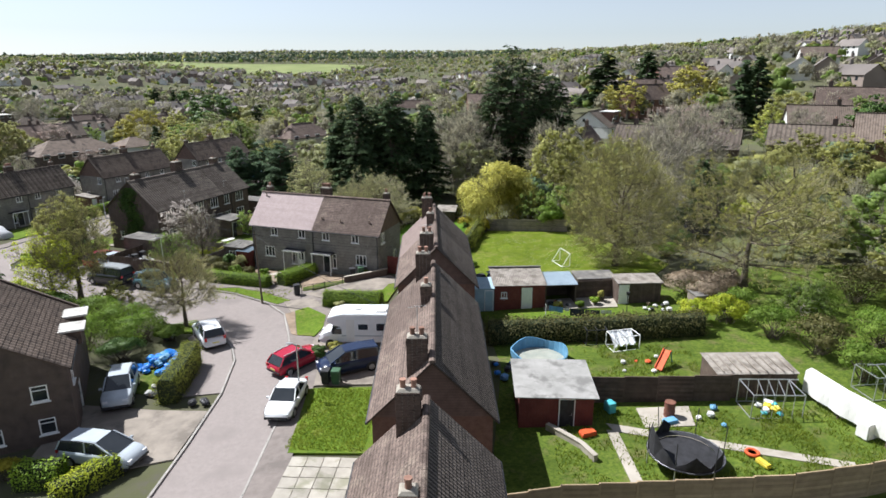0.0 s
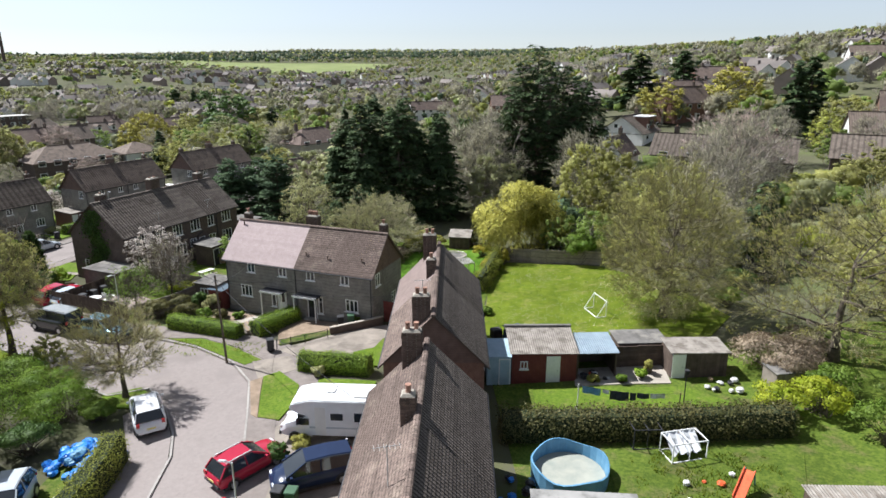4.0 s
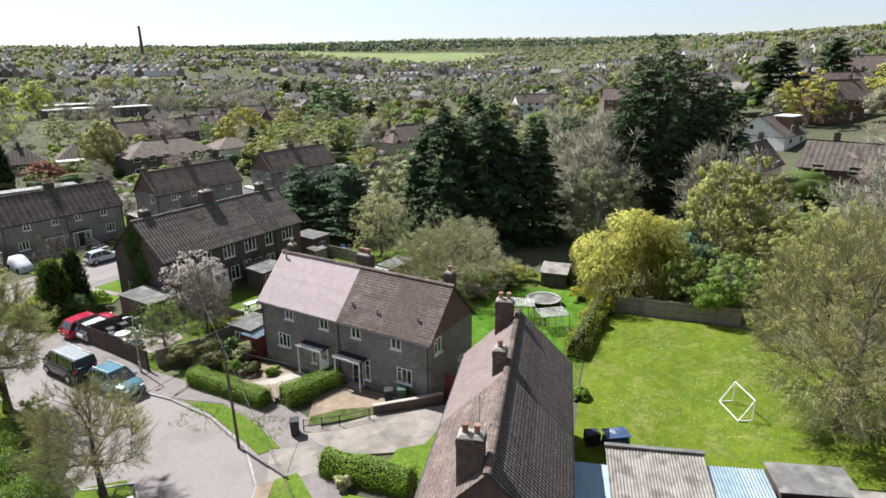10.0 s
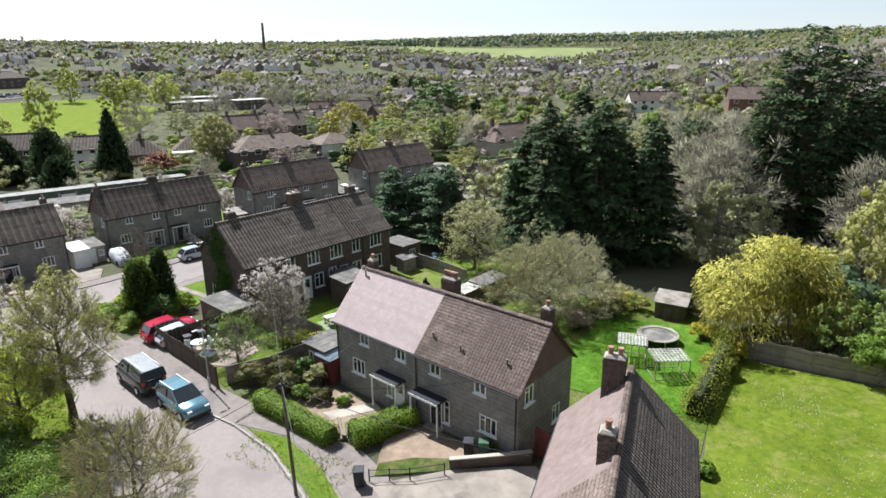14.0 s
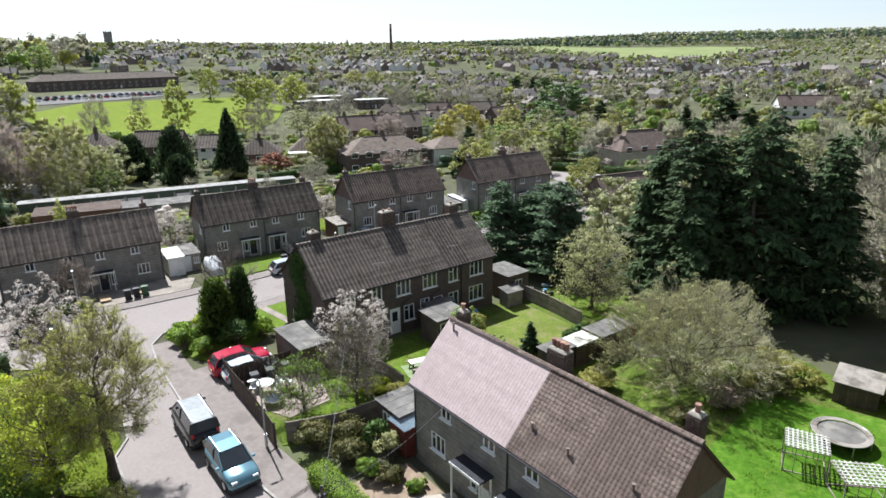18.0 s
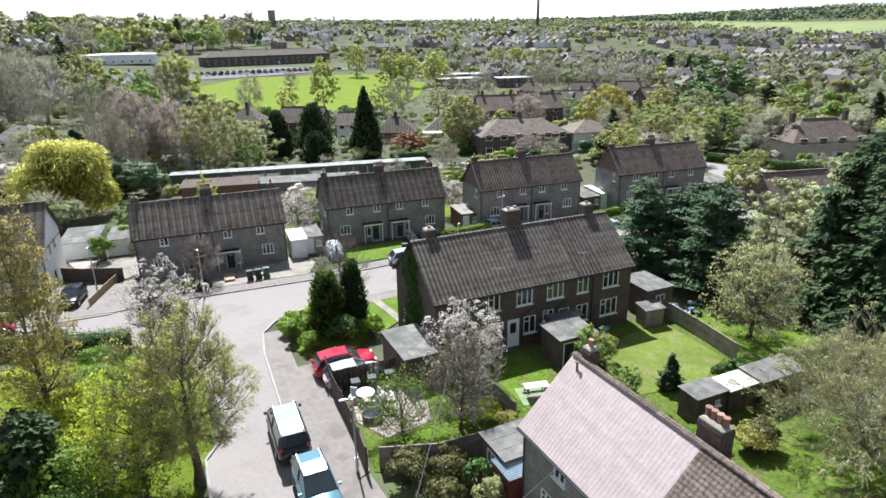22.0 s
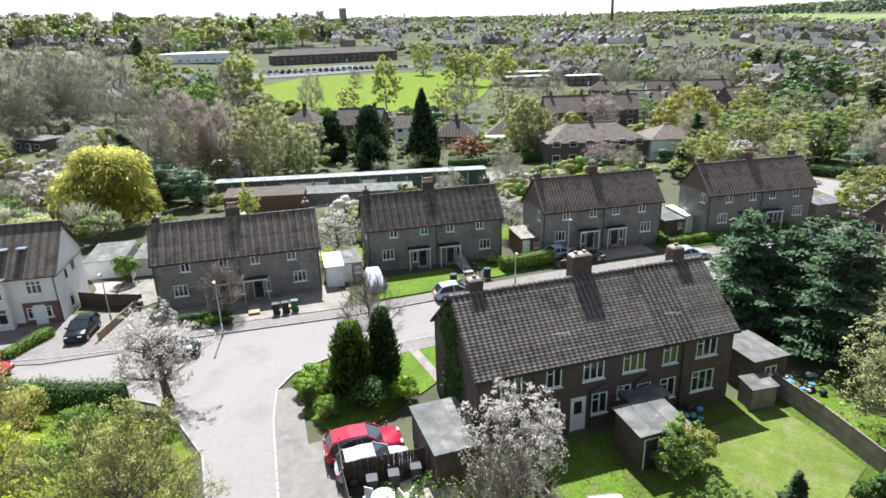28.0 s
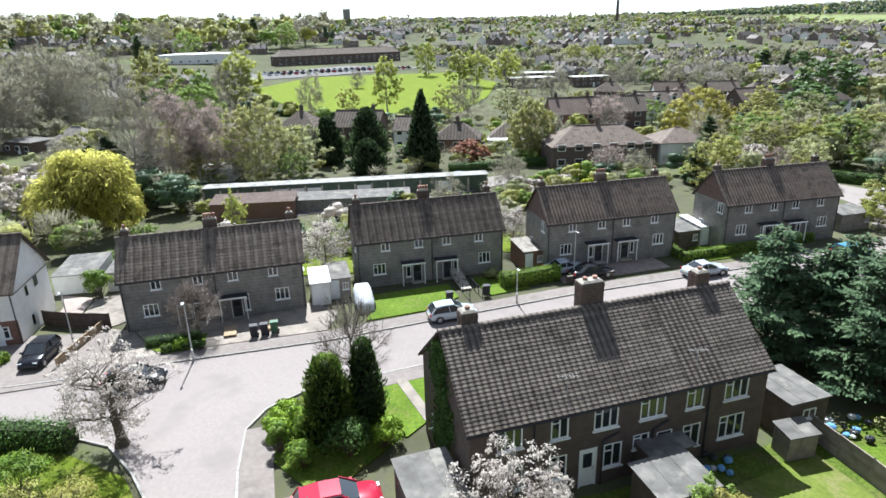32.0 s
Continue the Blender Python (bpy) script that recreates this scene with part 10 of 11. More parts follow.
# the brick house beside the forecourt
hl = house("brick_house", "dark brick house with a brown tiled roof beside the forecourt", pose(-21.2, 28.6, -0.45, 0, 0, 121), 10.5, 9.6, 4.75, 3.0, BRICK, [(0, 9.5, TILEBROWN, TILEBROWN)],
           [("win", 1.2, 3.0, 0.9, 1.0, 1), ("door", 3.2, 0.05, 0.95, 2.05, WHITEPVC)], [], [], [("win", 1.1, 2.85, 0.85, 1.0, 1), ("win", 1.0, 0.75, 0.85, 1.0, 1), ("win", 3.6, 0.6, 0.9, 1.0, 1)])
for u, z in ((4.2, 4.3), (6.9, 4.3)):
    dm = part("dormer", Geo().span(u, u + 1.3, -0.5, 2.4, z, z + 0.9), TIMBER, hl)
    part("dormer_roof", Geo().span(u - 0.15, u + 1.45, -0.75, 2.6, z + 0.9, z + 1.02), PALESHEET, dm)

# ---- trees further off ----
PROTO = []


def proto(*a, **k):
    t = broad_tree(*a, **k)
    PROTO.append(t)
    return t


SMALL = dict(limbs=7, boughs=26, sprays=120, r0=0.2, twig_len=1.0, clump=0.4, twig_r=0.014)
far_kinds = {}
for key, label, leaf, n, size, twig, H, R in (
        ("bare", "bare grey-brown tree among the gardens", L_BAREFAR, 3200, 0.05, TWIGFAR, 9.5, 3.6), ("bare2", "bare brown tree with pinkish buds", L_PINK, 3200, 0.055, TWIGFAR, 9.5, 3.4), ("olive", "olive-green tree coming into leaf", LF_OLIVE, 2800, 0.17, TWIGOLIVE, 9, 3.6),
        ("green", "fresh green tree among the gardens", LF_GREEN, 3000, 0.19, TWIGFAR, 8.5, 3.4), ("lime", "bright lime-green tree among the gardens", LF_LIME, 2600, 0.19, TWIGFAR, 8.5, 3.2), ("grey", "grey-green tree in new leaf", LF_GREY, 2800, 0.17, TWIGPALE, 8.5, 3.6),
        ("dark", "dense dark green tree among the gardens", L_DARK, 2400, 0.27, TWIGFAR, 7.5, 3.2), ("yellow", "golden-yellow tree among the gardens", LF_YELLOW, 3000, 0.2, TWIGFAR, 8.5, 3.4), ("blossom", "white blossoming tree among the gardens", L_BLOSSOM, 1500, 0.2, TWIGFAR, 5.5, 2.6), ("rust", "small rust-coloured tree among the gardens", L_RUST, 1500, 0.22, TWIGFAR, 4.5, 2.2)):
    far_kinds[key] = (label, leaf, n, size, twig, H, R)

rng_far = np.random.default_rng(77)
made_far = {}


def far_tree(key, x, y, H, wide=1.0, variant=0):
    """A copy of one of the further trees, scaled to height H."""
    kd = (key, variant % 3)
    turn = float(rng_far.uniform(0, 360))
    if key == "conifer":
        base, w0 = 11.0, 1.0
    else:
        label, leaf, n, size, twig, base, R = far_kinds[key]
    s = H / base
    if kd not in made_far:
        if key == "conifer":
            made_far[kd] = conifer("fir_tree", "dark green fir tree among gardens", x, y, 11.0, 2.6, 300 + variant, n=2200, size=0.42, whorls=18, per=7, shape=(0.8, 0.55, 0.65)[variant % 3], droop=0.15)
        else:
            made_far[kd] = broad_tree("tree", label, x, y, base, R, base * 0.2, 310 + variant * 7 + len(made_far), leaf, n, size, twig=twig, bark=BARK, lump=0.32, low=base * 0.12, lean=True, aspect=10 if size < 0.1 else 1.6, twigs=2600 if size < 0.1 else 800, **SMALL)
        ob = made_far[kd]
        ob.matrix_world = Matrix.Translation((x, y, land(x, y) - 0.1)) @ pose(0, 0, 0, 0, 0, turn) @ Matrix.Diagonal((s * wide, s * wide, s, 1))
        return ob
    m = Matrix.Translation((x, y, land(x, y) - 0.1)) @ pose(0, 0, 0, 0, 0, turn)
    ob = copy_thing(made_far[kd], Matrix.Identity(4))
    ob.matrix_basis = m @ Matrix.Diagonal((s * wide, s * wide, s, 1))
    return ob


# round the playing field and in the gardens before it: kind, place, height, breadth
GARDEN_TREES = (
    ("conifer", -445, 111, 22.0, 0.90), ("olive", -277, 91, 21.4, 0.96), ("bare", -214, 128, 14.7, 0.72), ("olive", -202, 136, 10.0, 0.88), ("lime", -212, 155, 17.8, 0.68), ("lime", -342, 250, 17.2, 0.84), ("lime", -287, 236, 16.2, 1.21), ("lime", -277, 240, 16.5, 1.05), ("lime", -277, 258, 16.7, 1.19),
    ("olive", -181, 160, 10.6, 1.08), ("bare", -171, 160, 12.2, 0.95), ("grey", -177, 180, 9.6, 1.29), ("bare", -308, 189, 8.2, 1.21), ("bare2", -131, 176, 9.1, 1.47), ("bare", -196, 216, 13.7, 1.27), ("bare", -192, 282, 13.4, 1.13), ("bare", -182, 286, 13.4, 1.21), ("bare", -179, 299, 12.5, 1.20),
    ("lime", -350, 395, 13.5, 1.38), ("olive", -351, 377, 13.7, 1.86), ("dark", -139, 300, 14.9, 1.53), ("dark", -122, 254, 9.2, 2.13), ("conifer", -92, 238, 12.2, 1.19), ("lime", -83, 181, 5.3, 2.03), ("olive", -89, 173, 8.2, 1.58), ("conifer", -70, 169, 8.3, 0.94), ("bare", -61, 167, 8.2, 1.29),
    ("blossom", -141, 246, 5.6, 1.86), ("conifer", -226, 402, 14.6, 1.63), ("conifer", -212, 400, 14.2, 1.63), ("dark", -204, 399, 13.2, 1.06), ("green", -76, 185, 6.0, 1.48), ("olive", -84, 174, 5.0, 1.48), ("grey", -80, 200, 8.2, 1.12), ("olive", -74, 207, 10.2, 1.11), ("bare2", -108, 190, 7.3, 1.38),
    ("green", -138, 202, 6.4, 1.56), ("grey", -152, 208, 7.8, 1.29), ("olive", -167, 202, 8.1, 1.37), ("bare", -200, 205, 11.5, 1.00), ("green", -104, 280, 9.8, 1.42), ("olive", -130, 312, 9.2, 1.78), ("grey", -140, 358, 11.8, 1.50), ("bare", -223, 50, 22.0, 1.22), ("bare", -222, 60, 22.0, 1.16),
    ("bare", -242, 72, 22.0, 1.10), ("bare", -204, 44, 21.2, 0.98), ("bare", -344, 61, 22.0, 0.95), ("bare", -561, 143, 22.0, 1.43), ("green", -530, 157, 19.4, 1.10), ("conifer", -702, 240, 22.0, 1.23), ("conifer", -653, 244, 22.0, 1.16), ("green", -577, 244, 22.0, 1.54), ("lime", -587, 252, 16.2, 1.01),
    ("bare", -597, 274, 22.0, 1.43))
ROUND_THE_LANE = (
    ("green", -83.5, 166, 8.0, 1.5), ("olive", -78.5, 160.5, 7.5, 1.5), ("lime", -72.0, 162, 7.4, 1.4), ("green", -68.5, 166, 8.5, 1.3), ("grey", -81.0, 146.5, 6.0, 1.2), ("olive", -72, 178, 9.0, 1.4), ("grey", -90, 196, 10.0, 1.3), ("blossom", -77, 152.5, 4.0, 1.5),
    ("green", -95, 205, 10.0, 1.3), ("olive", -112, 214, 11.0, 1.3), ("olive", -60, 172, 8.0, 1.4))
# those that stand out
for k, (key, x, y, H, w) in enumerate((
        ("bare", -205, 44, 17, 1.2), ("bare", -196, 36, 15, 1.2), ("conifer", -127, 61, 11, 1.3), ("green", -120, 88, 6, 1.1), ("grey", -127, 92, 9, 1.1),
        ("blossom", -119, 48, 6, 1.4), ("blossom", -124, 53, 6, 1.3), ("bare", -237, 109, 17, 1.1), ("lime", -240, 113, 20, 0.9), ("green", -205, 92, 14, 1.0), ("green", -225, 88, 14, 1.2), ("bare", -216, 98, 13, 1.1),
        ("olive", -118, 138, 9.5, 1.0), ("bare", -90, 158, 8, 1.4), ("conifer", -76, 137, 6.0, 1.7),
        ("bare2", -90, 133, 5.0, 1.6), ("rust", -117, 123, 4.2, 1.5), ("conifer", -85, 152, 9.0, 1.1), ("conifer", -50, 192, 12, 1.2), ("conifer", -42, 196, 14, 1.4), ("conifer", -36, 192, 11, 1.2),
        ("bare", -2, 100, 13, 1.2), ("bare", -4, 104, 14, 1.2), ("grey", -1, 96, 9, 1.0), ("bare", 12, 94, 12, 1.1), ("olive", 10.5, 84.5, 11, 0.8), ("olive", 14, 88, 11, 0.9), ("green", 7.6, 77.0, 5.0, 1.0), ("green", 10.6, 76.4, 5.2, 1.1), ("olive", 16, 78, 9, 0.9), ("bare", 21, 72, 9, 1.1), ("bare", 24, 82, 12, 1.1), ("bare", 29, 90, 13, 1.1), ("bare2", 33, 104, 13, 1.2),
        ("conifer", 27, 74, 9, 1.1), ("olive", 52, 92, 8, 1.1), ("conifer", 58, 150, 17, 1.2), ("conifer", 64, 158, 17, 1.2), ("olive", 64, 98, 9, 1.1), ("dark", 72, 122, 9, 1.2), ("yellow", 40, 190, 11, 1.4), ("yellow", 60, 198, 12, 1.4), ("conifer", 37, 212, 19, 1.9), ("conifer", 56, 240, 18, 1.6), 
        ("olive", 33, 62, 9, 1.2), ("olive", 38, 48, 8, 1.2), ("green", 35, 36, 4, 1.2), ("green", 26.5, 45.5, 3.6, 1.2), ("olive", 31, 34, 8, 1.1), ("green", 40, 60, 7, 1.3), ("grey", -29.0, 100.5, 9, 1.1), ("grey", -26, 108, 10, 1.1), ("olive", -48, 134, 6, 1.2), ("lime", -47.6, 131.0, 4.0, 1.2),
        ("green", -92.0, 60.5, 4.6, 1.0), ("lime", -99.5, 72.5, 4.8, 0.8), ("green", -29.6, 74.6, 3.3, 1.0), ("conifer", -24.6, 76.2, 2.8, 1.2), ("green", -25.8, 72.6, 2.6, 1.2), ("olive", -40.5, 34.0, 8, 1.2), ("green", -34.0, 33.0, 7, 1.3), ("lime", -38.5, 39.2, 7.5, 1.0), ("olive", -30.5, 47.3, 3.0, 1.2),
        ("bare", 60, 121, 9, 1.2), ("green", 57, 127, 6, 1.2), ("bare2", 71, 112, 9, 1.1), ("olive", 74, 125, 8, 1.2), ("bare", 48, 130, 10, 1.1), ("green", 80, 139, 8, 1.3), ("bare", 75, 146, 10, 1.2), ("lime", 61, 141, 7, 1.1), ("bare", 83, 127, 9, 1.2), ("olive", 68, 149, 9, 1.2))
        + GARDEN_TREES + ROUND_THE_LANE):
    far_tree(key, x, y, H, w, k)

KEEP_CLEAR = [(-84, 22, -10, 92), (-74, -30, 88, 132), (-126, -92, 60, 126), (-114, -84, 128, 160), (-57, -33, 118, 175), (-170, -118, 98, 150), (-400, -180, 128, 290), (-540, -395, 95, 300), (-156, -112, 160, 280), (-190, -150, 150, 290), (12, 64, 102, 182), (58, 92, 94, 152)]


def clear(x, y):
    if any(a < x < b and c < y < d for a, b, c, d in KEEP_CLEAR):
        return False
    return True


# large trees that stand behind the garages
BIG = dict(limbs=10, boughs=70, sprays=240, twigs=4500, twig_len=1.3, twig_r=0.018, clump=0.5, lump=0.28, lean=True)
for k, (label, x, y, H, R, leaf, n, size, twig) in enumerate((
        ("tall dense bare grey-brown tree behind the garages", -129, 65, 17.0, 5.0, L_BAREFAR, 5000, 0.045, TWIGFAR), ("broad bare tree with pinkish buds behind the garages", -138, 72, 16.0, 6.2, L_PINK, 9000, 0.07, TWIGFAR), ("broad bare tree with pinkish buds behind the garages", -134, 79, 12.5, 5.2, L_PINK, 7000, 0.07, TWIGFAR),
        ("tall pale yellow-green tree behind the garages", -128.5, 85, 14.0, 5.6, LF_PALE, 9000, 0.15, TWIGPALE), ("great bare grey tree with a wide crown", -228, 55, 23.0, 8.5, L_BAREFAR, 7000, 0.06, TWIGFAR), ("great bare grey tree with a wide crown", -214, 63, 20.0, 7.5, L_BAREFAR, 6000, 0.06, TWIGFAR),
        ("great bare grey tree with a wide crown", -238, 46, 22.0, 8.5, L_BAREFAR, 6000, 0.06, TWIGFAR), ("great bare grey tree with a wide crown", -222, 40, 20.0, 8.0, L_BAREFAR, 6000, 0.06, TWIGFAR), ("old bare oak with a wide round crown", -216, 277, 15.0, 9.0, L_BAREFAR, 6000, 0.06, TWIGFAR),
        ("round golden-yellow tree with a dense crown", -97, 166, 12.5, 6.4, LF_YELLOW, 12000, 0.17, TWIGOLIVE), ("upright fresh olive tree by the lane", -111.0, 133.6, 12.0, 4.2, LF_PALE, 7000, 0.15, TWIGOLIVE), ("tall bright green tree beyond the garages", -214, 95, 16.0, 4.2, L_GREEN, 6000, 0.22, TWIGFAR))):
    broad_tree("large_tree", label, x, y, H, R, H * 0.16, 600 + k, leaf, n, size, low=H * 0.1, r0=0.3, twig=twig, aspect=10 if size < 0.1 else 1.6, **BIG)


def thicket(name, label, leaf, seed, n, zones, H0, H1, blades=110, size=0.26):
    """Garden bushes of one kind in one mesh, kept off houses and lanes."""
    rng = np.random.default_rng(seed)
    cs, outs, lc, lr = [], [], [], []
    off = TAKEN + [(-112, 57, 11), (-104, 62, 7), (-104, 72, 6), (-99, 86, 6), (-98, 104, 6), (-99, 121, 6), (-110, 88, 5), (-112, 82, 5), (-107, 98, 5)] + [(-116.5 + k * 1.75, 76 + k * 3.6, 4.5) for k in range(12)]
    for k in range(n):
        a, b, c, d = zones[int(rng.integers(0, len(zones)))]
        x, y = rng.uniform(a, b), rng.uniform(c, d)
        if any((x - p) ** 2 + (y - q) ** 2 < r * r for p, q, r in off):
            continue
        H = rng.uniform(H0, H1)
        p, e, a, b = lumpy(rng, blades, H * rng.uniform(0.5, 0.8), 0, H, 6 if H < 3.6 else 10, cores=True)
        outs.append(e)
        lc.append(a + np.array([x, y, land(x, y)])), lr.append(b * 0.95)
        cs.append(p + np.array([x, y, land(x, y)]))
    c = np.concatenate(cs)
    e = np.concatenate(outs)
    if leaf is L_BAREFAR:
        v, q = sprigs(rng, c, e + np.array([0, 0, 0.4]) + rng.normal(size=e.shape) * 0.3, size * 4.0, size * 0.2)
        me = fast_mesh(name, v, q, soften(rng, e))
    else:
        me = leafy_mesh(rng, name, c, e, np.full(len(c), size), np.concatenate(lc), np.concatenate(lr), 1.5, 0.3)
    me.materials.append(leaf)
    return tagged(new(name, me), label, "shrubs", kind="stuff")


ZONES = [(-126, -108, 40, 72), (-170, -112, 98, 160), (-114, -76, 128, 200), (-60, -20, 152, 210), (6, 60, 78, 112), (-180, -125, 40, 98), (-92, -78, 58, 128), (34, 60, 40, 80)]
for j, (leaf, label, n) in enumerate(((LF_OLIVE, "olive-green bushes in the gardens", 260), (LF_GREEN, "fresh green bushes in the gardens", 240), (L_BAREFAR, "bare brown bushes in the gardens", 240), (LF_DARK, "dark evergreen bushes in the gardens", 170), (LF_GREY, "grey-green bushes in the gardens", 170), (L_BLOSSOM, "white blossoming bushes in the gardens", 34), (L_LIME, "bright yellow-green bushes in the gardens", 50))):
    thicket("garden_bushes", label, leaf, 640 + j, n, ZONES[:-1] if leaf in (L_BLOSSOM, L_LIME) else ZONES, 1.0, 3.6)
GARDENS = [(-88, -18, 130, 215), (-180, -150, 98, 160), (-126, -100, 36, 68), (6, 60, 80, 112)]
for j, (leaf, label, n) in enumerate(((LF_OLIVE, "olive-green garden trees between the houses", 46), (LF_GREEN, "green garden trees between the houses", 44), (L_BAREFAR, "bare garden trees between the houses", 60), (LF_DARK, "dark evergreen trees between the houses", 34), (LF_GREY, "grey-green garden trees between the houses", 36), (LF_LIME, "yellow-green garden trees between the houses", 12))):
    thicket("garden_trees", label, leaf, 680 + j, int(n * 0.7), GARDENS, 3.5, 6.5, 480, 0.28)
thicket("blossom_thicket", "white blossoming thorn bushes by the willow", L_BLOSSOM, 660, 10, [(-156, -138, 44, 54)], 3.0, 5.0, 160)

# gardens and woods around
kinds = ["bare", "bare", "bare2", "olive", "olive", "green", "grey", "grey", "dark", "conifer", "bare2", "bare", "bare", "olive"]
count = 0
for k in range(1200):
    b = radians(rng_far.uniform(-92, 52))
    r = 40 + 105 * math.sqrt(rng_far.uniform(0, 1))
    x, y = -15 + r * math.sin(b), 45 + r * math.cos(b)
    if not clear(x, y) or rng_far.uniform() > (0.55 if x > 0 else 0.4) or count > 70:
        continue
    key = kinds[int(rng_far.integers(0, len(kinds)))]
    if x > 5 and rng_far.uniform() < 0.45:
        key = ("bare", "olive", "bare2")[k % 3]
    H = rng_far.uniform(4.5, 9.0) + (1.5 if x > 10 else 0)
    if 8 < x < 75 and 84 < y < 215 and rng_far.uniform() < 0.6:
        continue
    if key == "conifer":
        H *= 1.15
    far_tree(key, x, y, H, float(rng_far.uniform(0.9, 1.35)), k)
    count += 1


def woods(name, label, leaf, seed, n, blades, size, H0, H1, rmin, rmax, bmin, bmax, power=0.5, skip=None):
    """Far trees in one mesh: an uneven cluster of blades for each, in a few rounded boughs."""
    rng = np.random.default_rng(seed)
    cs, ss, outs, lc, lr = [], [], [], [], []
    for k in range(n):
        b = radians(rng.uniform(bmin, bmax))
        r = rmin + (rmax - rmin) * rng.uniform() ** power
        x, y = -15 + r * math.sin(b), 45 + r * math.cos(b)
        if not clear(x, y) or (skip and skip(x, y)):
            continue
        H = rng.uniform(H0, H1) * (1.15 if leaf is L_BAREFAR else 1)
        tall = leaf is LF_DARK and rng.uniform() < 0.5
        R = H * (rng.uniform(0.2, 0.28) if tall else rng.uniform(0.36, 0.52))
        p, e, a, b = lumpy(rng, blades, R, H * (0.02 if tall else 0.1), H, 4 if blades < 30 else 6 if blades < 120 else 10, cores=True)
        if tall:
            p[:, :2] *= np.clip(1.35 - p[:, 2:] / H * 1.1, 0.15, 1.3)
            f = np.clip(1.35 - a[:, 2:] / H * 1.1, 0.15, 1.3)
            a[:, :2] *= f
            b[:, :2] *= f
        lc.append(a + np.array([x, y, land(x, y)])), lr.append(b * (0.6 if leaf is L_BAREFAR else 0.95))
        cs.append(p + np.array([x, y, land(x, y)]))
        outs.append(e)
        ss.append(np.full(blades, size * R / 3.6 * rng.uniform(0.85, 1.2)))
    c, s, e = np.concatenate(cs), np.concatenate(ss), np.concatenate(outs)
    if leaf is L_BAREFAR and rmax < 600:
        v, q = sprigs(rng, np.repeat(c, 3, axis=0), np.repeat(e, 3, axis=0) + np.array([0, 0, 0.5]) + rng.normal(size=(3 * len(e), 3)) * 0.45, np.repeat(s, 3) * 1.9, np.repeat(s, 3)[:, None] * 0.15)
        v2, q2, n2 = boughs_of(rng, np.concatenate(lc), np.concatenate(lr))
        me = fast_mesh(name, np.concatenate([v, v2]), np.concatenate([q, q2 + len(v)]), np.concatenate([np.repeat(soften(rng, np.repeat(e, 3, axis=0)), 4, axis=0), n2]))
    else:
        me = leafy_mesh(rng, name, c, e, s, np.concatenate(lc), np.concatenate(lr), 1.3, 0.25)
    me.materials.append(leaf)
    return tagged(new(name, me), label, "woods", kind="stuff")


open_land = lambda x, y: -820 < x < -260 and 985 < y + 0.25 * (x + 500) < 1400
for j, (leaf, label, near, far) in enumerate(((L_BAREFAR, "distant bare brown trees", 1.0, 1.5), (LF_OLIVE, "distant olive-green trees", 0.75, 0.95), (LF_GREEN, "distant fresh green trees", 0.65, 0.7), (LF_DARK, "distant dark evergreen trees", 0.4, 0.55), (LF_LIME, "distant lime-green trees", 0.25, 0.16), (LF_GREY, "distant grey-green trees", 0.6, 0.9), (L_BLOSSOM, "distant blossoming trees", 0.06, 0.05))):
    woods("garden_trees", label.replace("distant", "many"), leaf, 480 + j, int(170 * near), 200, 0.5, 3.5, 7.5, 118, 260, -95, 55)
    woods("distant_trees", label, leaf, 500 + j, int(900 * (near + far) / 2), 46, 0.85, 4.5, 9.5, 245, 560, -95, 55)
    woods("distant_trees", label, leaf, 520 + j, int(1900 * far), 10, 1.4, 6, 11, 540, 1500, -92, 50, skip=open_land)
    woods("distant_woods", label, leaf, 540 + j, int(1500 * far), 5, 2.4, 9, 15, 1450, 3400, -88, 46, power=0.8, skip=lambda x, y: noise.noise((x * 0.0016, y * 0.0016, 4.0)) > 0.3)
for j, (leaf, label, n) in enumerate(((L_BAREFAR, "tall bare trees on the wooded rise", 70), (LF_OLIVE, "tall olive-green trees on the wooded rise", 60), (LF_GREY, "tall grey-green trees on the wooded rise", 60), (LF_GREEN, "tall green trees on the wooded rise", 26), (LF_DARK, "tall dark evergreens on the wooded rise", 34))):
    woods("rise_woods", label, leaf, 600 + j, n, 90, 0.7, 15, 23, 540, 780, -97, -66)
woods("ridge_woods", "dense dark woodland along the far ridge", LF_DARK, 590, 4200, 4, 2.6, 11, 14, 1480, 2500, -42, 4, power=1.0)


# green farmland on the far rise, its colour paled for haze
fx, fy = np.linspace(-815, -265, 36), np.linspace(0, 1, 22)
rows = [[(x, 985 - 0.25 * (x + 500) + 415 * v, land(x, 985 - 0.25 * (x + 500) + 415 * v) + 1.2) for x in fx] for v in fy]
farm = fast_mesh("farmland", np.array(rows).reshape(-1, 3), np.array([(r * 36 + c, r * 36 + c + 1, r * 36 + c + 37, r * 36 + c + 36) for r in range(21) for c in range(35)]))
farm.materials.append(FARMLAND)
tagged(new("farmland", farm), "green farmland on the far rise, paled in colour as by haze", "field", kind="structure")

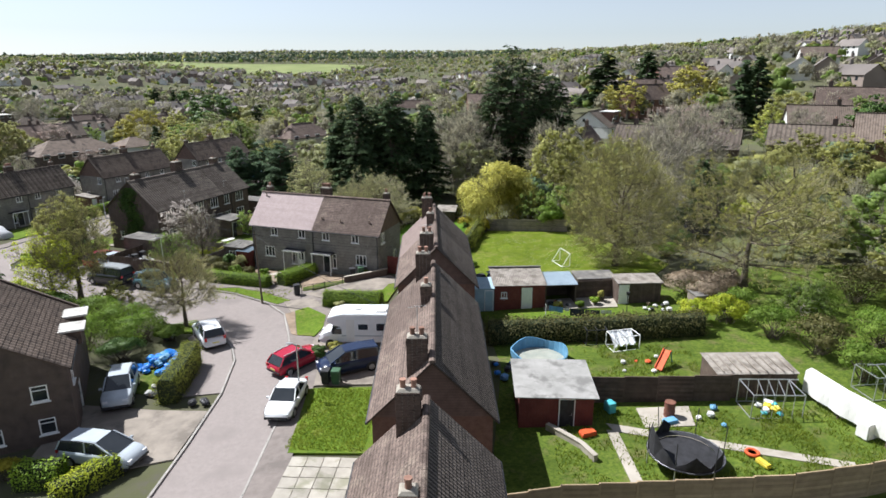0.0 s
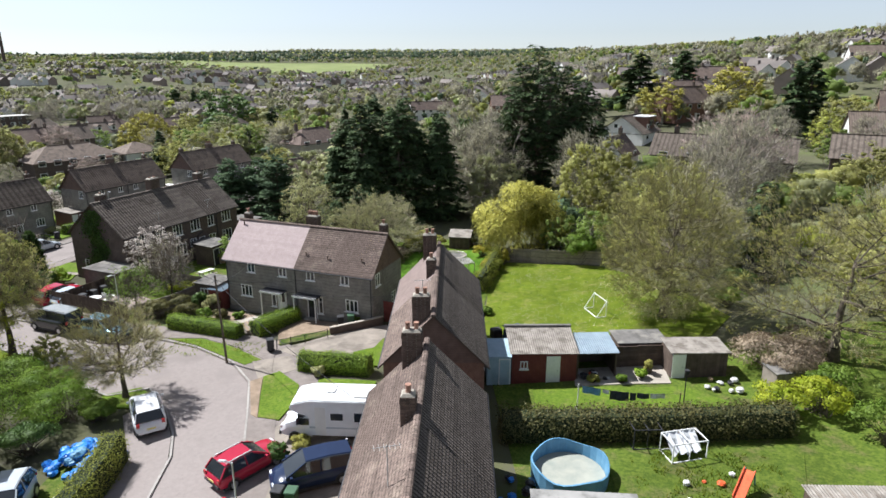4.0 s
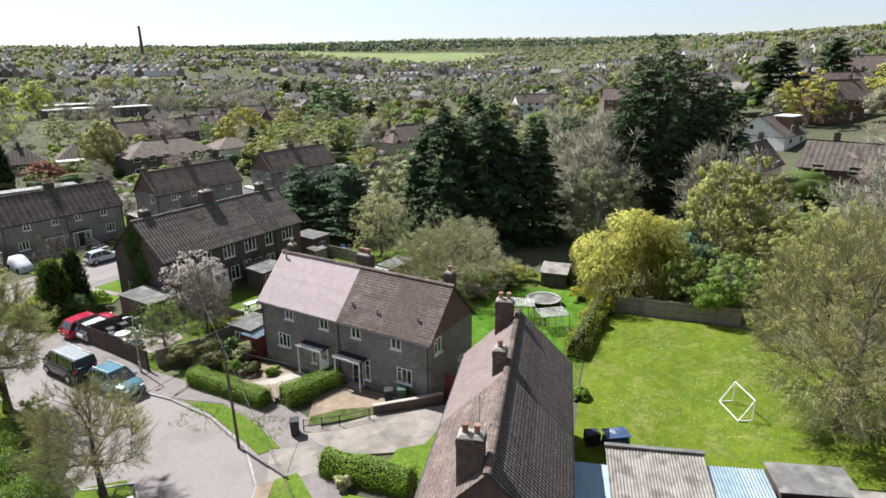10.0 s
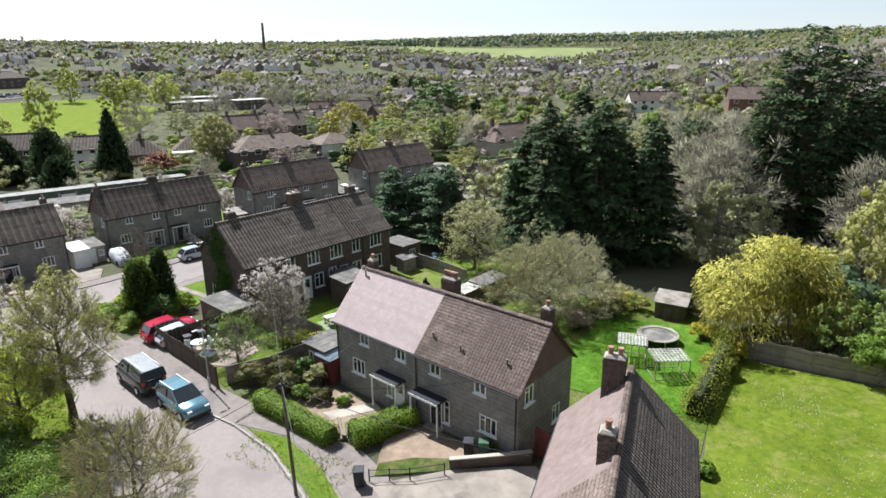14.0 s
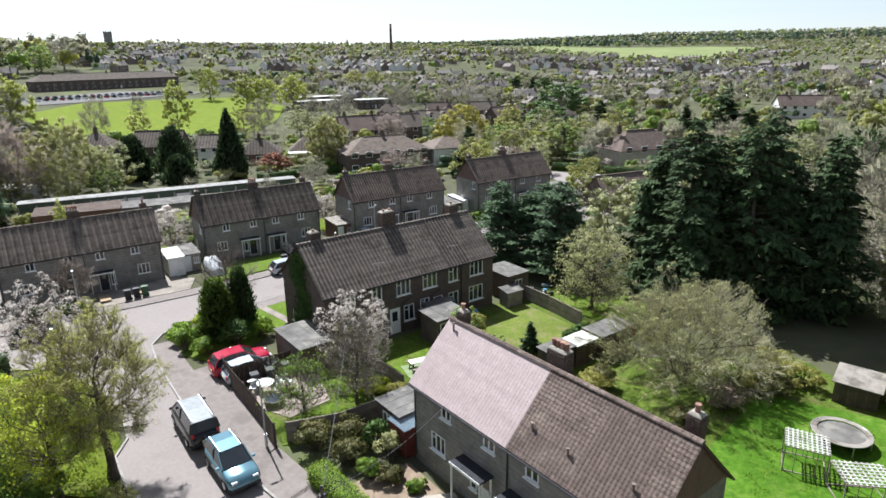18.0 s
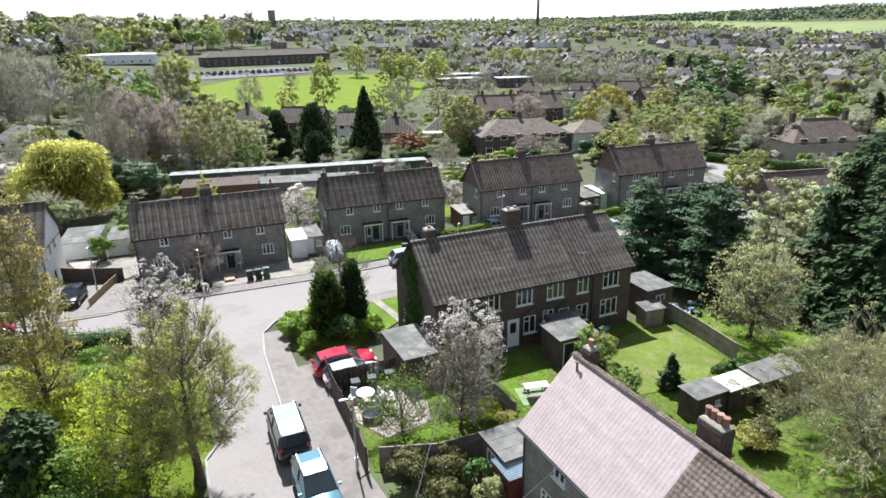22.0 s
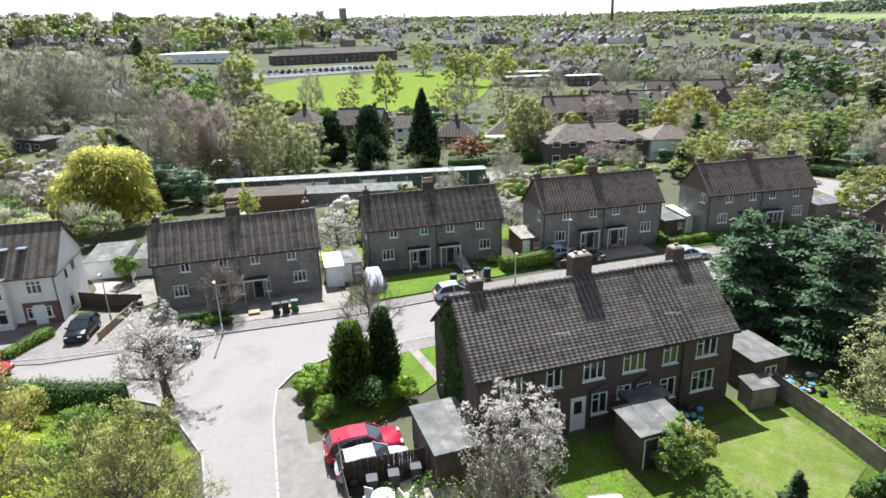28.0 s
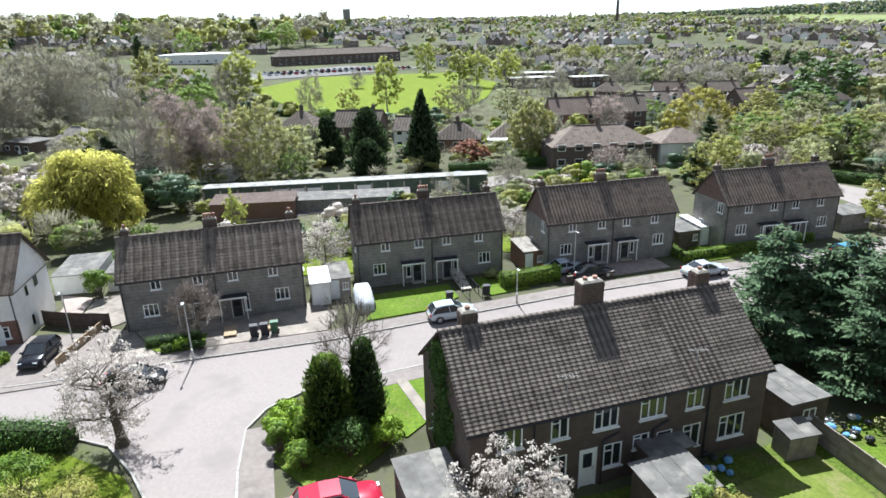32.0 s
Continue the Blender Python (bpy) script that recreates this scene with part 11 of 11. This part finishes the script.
# the far town in the valley and on the opposite slope
def town(seed, n, rmin, rmax, bmin, bmax, rows_every=5):
    """Houses with walls, windows, roofs and chimneys, single or in stepped rows."""
    rng = np.random.default_rng(seed)
    walls, walls2, roofs, wins = Geo(), Geo(), Geo(), Geo()
    spots = []
    for k in range(n):
        b = radians(rng.uniform(bmin, bmax))
        r = rmin + (rmax - rmin) * rng.uniform() ** 0.8
        x, y = -15 + r * math.sin(b), 45 + r * math.cos(b)
        a = radians(rng.choice([62, 62, -28, 20, 110]) + rng.normal() * 8)
        if k % rows_every:
            spots.append((x, y, a, rng.uniform(9, 16)))
        else:
            spots += [(x + j * 8.2 * math.cos(a), y + j * 8.2 * math.sin(a), a + math.pi / 2, 7.4) for j in range(int(rng.integers(5, 11)))]
    for x, y, a, L in spots:
        if not clear(x, y) or open_land(x, y):
            continue
        z = land(x, y) - 0.5
        D, e, h = rng.uniform(7, 8.5), rng.uniform(4.6, 5.6), rng.uniform(2.6, 3.4)
        ca, sa = math.cos(a), math.sin(a)
        put = lambda p: (x + p[0] * ca - p[1] * sa, y + p[0] * sa + p[1] * ca, z + p[2])
        g = walls if rng.uniform() < 0.45 else walls2
        l, d = L / 2, D / 2
        pts = [(-l, -d, 0), (l, -d, 0), (l, d, 0), (-l, d, 0), (-l, -d, e), (l, -d, e), (l, d, e), (-l, d, e), (-l, 0, e + h - 0.1), (l, 0, e + h - 0.1)]
        g.add([put(p) for p in pts], [(0, 1, 5, 4), (2, 3, 7, 6), (1, 2, 6, 9, 5), (3, 0, 4, 8, 7)])
        o = 0.4
        pts = [(-l - o, -d - o, e - 0.3), (l + o, -d - o, e - 0.3), (l + o, 0, e + h), (-l - o, 0, e + h), (-l - o, d + o, e - 0.3), (l + o, d + o, e - 0.3)]
        roofs.add([put(p) for p in pts], [(0, 1, 2, 3), (3, 2, 5, 4)])
        roofs.box(put((l * 0.5, 0, e + h + 0.5)), (0.9, 0.7, 1.6))
        for s in (-1, 1):
            for st in (1.2, 3.6):
                for u in (-0.6, -0.15, 0.35, 0.75):
                    p = [(u * l - 0.55, s * (d + 0.05), st), (u * l + 0.55, s * (d + 0.05), st), (u * l + 0.55, s * (d + 0.05), st + 1.1), (u * l - 0.55, s * (d + 0.05), st + 1.1)]
                    wins.add([put(q) for q in p], [(0, 1, 2, 3)])
    for nm, g, m, lab in (("distant_house_walls", walls, RENDERWHITE, "pale walls of the distant town"), ("distant_house_walls", walls2, FARBRICK, "brick walls of the distant town"), ("distant_roofs", roofs, ROOFFAR, "brown tiled roofs of the distant town"), ("distant_windows", wins, GLASS, "dark windows of the distant town")):
        stuff(tagged(part(nm, g, m), category="town"), lab)


ROOFFAR = mat("far_roofs", (0.12, 0.106, 0.098), (0.2, 0.172, 0.155), 0.05, 0.8, 0.1, 2, island=0.3, big=0.2, bigscale=0.01)
FARBRICK = mat("far_brick", (0.19, 0.15, 0.13), (0.27, 0.22, 0.19), 0.05, 0.9, 0.1, 2, island=0.3)
town(900, 75, 260, 480, -92, -18)
town(901, 260, 430, 1050, -92, -10, 4)
town(902, 55, 200, 520, 8, 48)
town(903, 45, 300, 700, -18, 10)

# landmarks on the skyline
st = thing("factory_chimney", pose(-664, 760, land(-664, 760)), "tall slender brick chimney on the skyline", "chimney")
part("stack", Geo().tube((0, 0, -1), (0, 0, 63.5 - land(-664, 760)), 2.4, 1.5, 12), BRICK, st)
part("cap", Geo().tube((0, 0, 61.5 - land(-664, 760)), (0, 0, 63.6 - land(-664, 760)), 1.8, 1.8, 12), BRICK, st)
STONE = mat("grey_stone", (0.2, 0.19, 0.17), (0.27, 0.255, 0.23), 0.6, 0.9, 0.3, 8)
for x, y, h in ((-930, 470, 23), (-980, 350, 18)):
    ch = thing("church_tower", pose(x, y, land(x, y)), "square stone church tower on the skyline", "church")
    part("tower", Geo().box((0, 0, h / 2), (8, 8, h)), STONE, ch)
    for a, b in ((-1, -1), (1, -1), (1, 1), (-1, 1)):
        part("pinnacle", Geo().box((a * 3.4, b * 3.4, h + 1.2), (1.0, 1.0, 2.6), top=0.2), STONE, ch)
for k in range(46):
    r, j = k // 24, k % 24
    x, y = -392 - r * 9, 172 + j * 4.1
    c = thing("parked_car", pose(x, y, land(x, y) + 0.3, 0, 0, 0), "parked car in the far car park", "car", "cars in the far car park") if k == 0 else None
    col = (SILVER, WHITECAR, BLACKCAR, NAVY, RED, GREYCAR)[(k * 7 + r) % 6]
    if c is None:
        c = thing("parked_car", pose(x, y, land(x, y) + 0.3), "parked car in the far car park", "car", "cars in the far car park")
    part("body", Geo().box((0, 0, 0.55), (4.2, 1.75, 0.75)), col, c)
    part("cabin", Geo().box((-0.2, 0, 1.2), (2.4, 1.6, 0.6), top=0.75), GLASS, c)
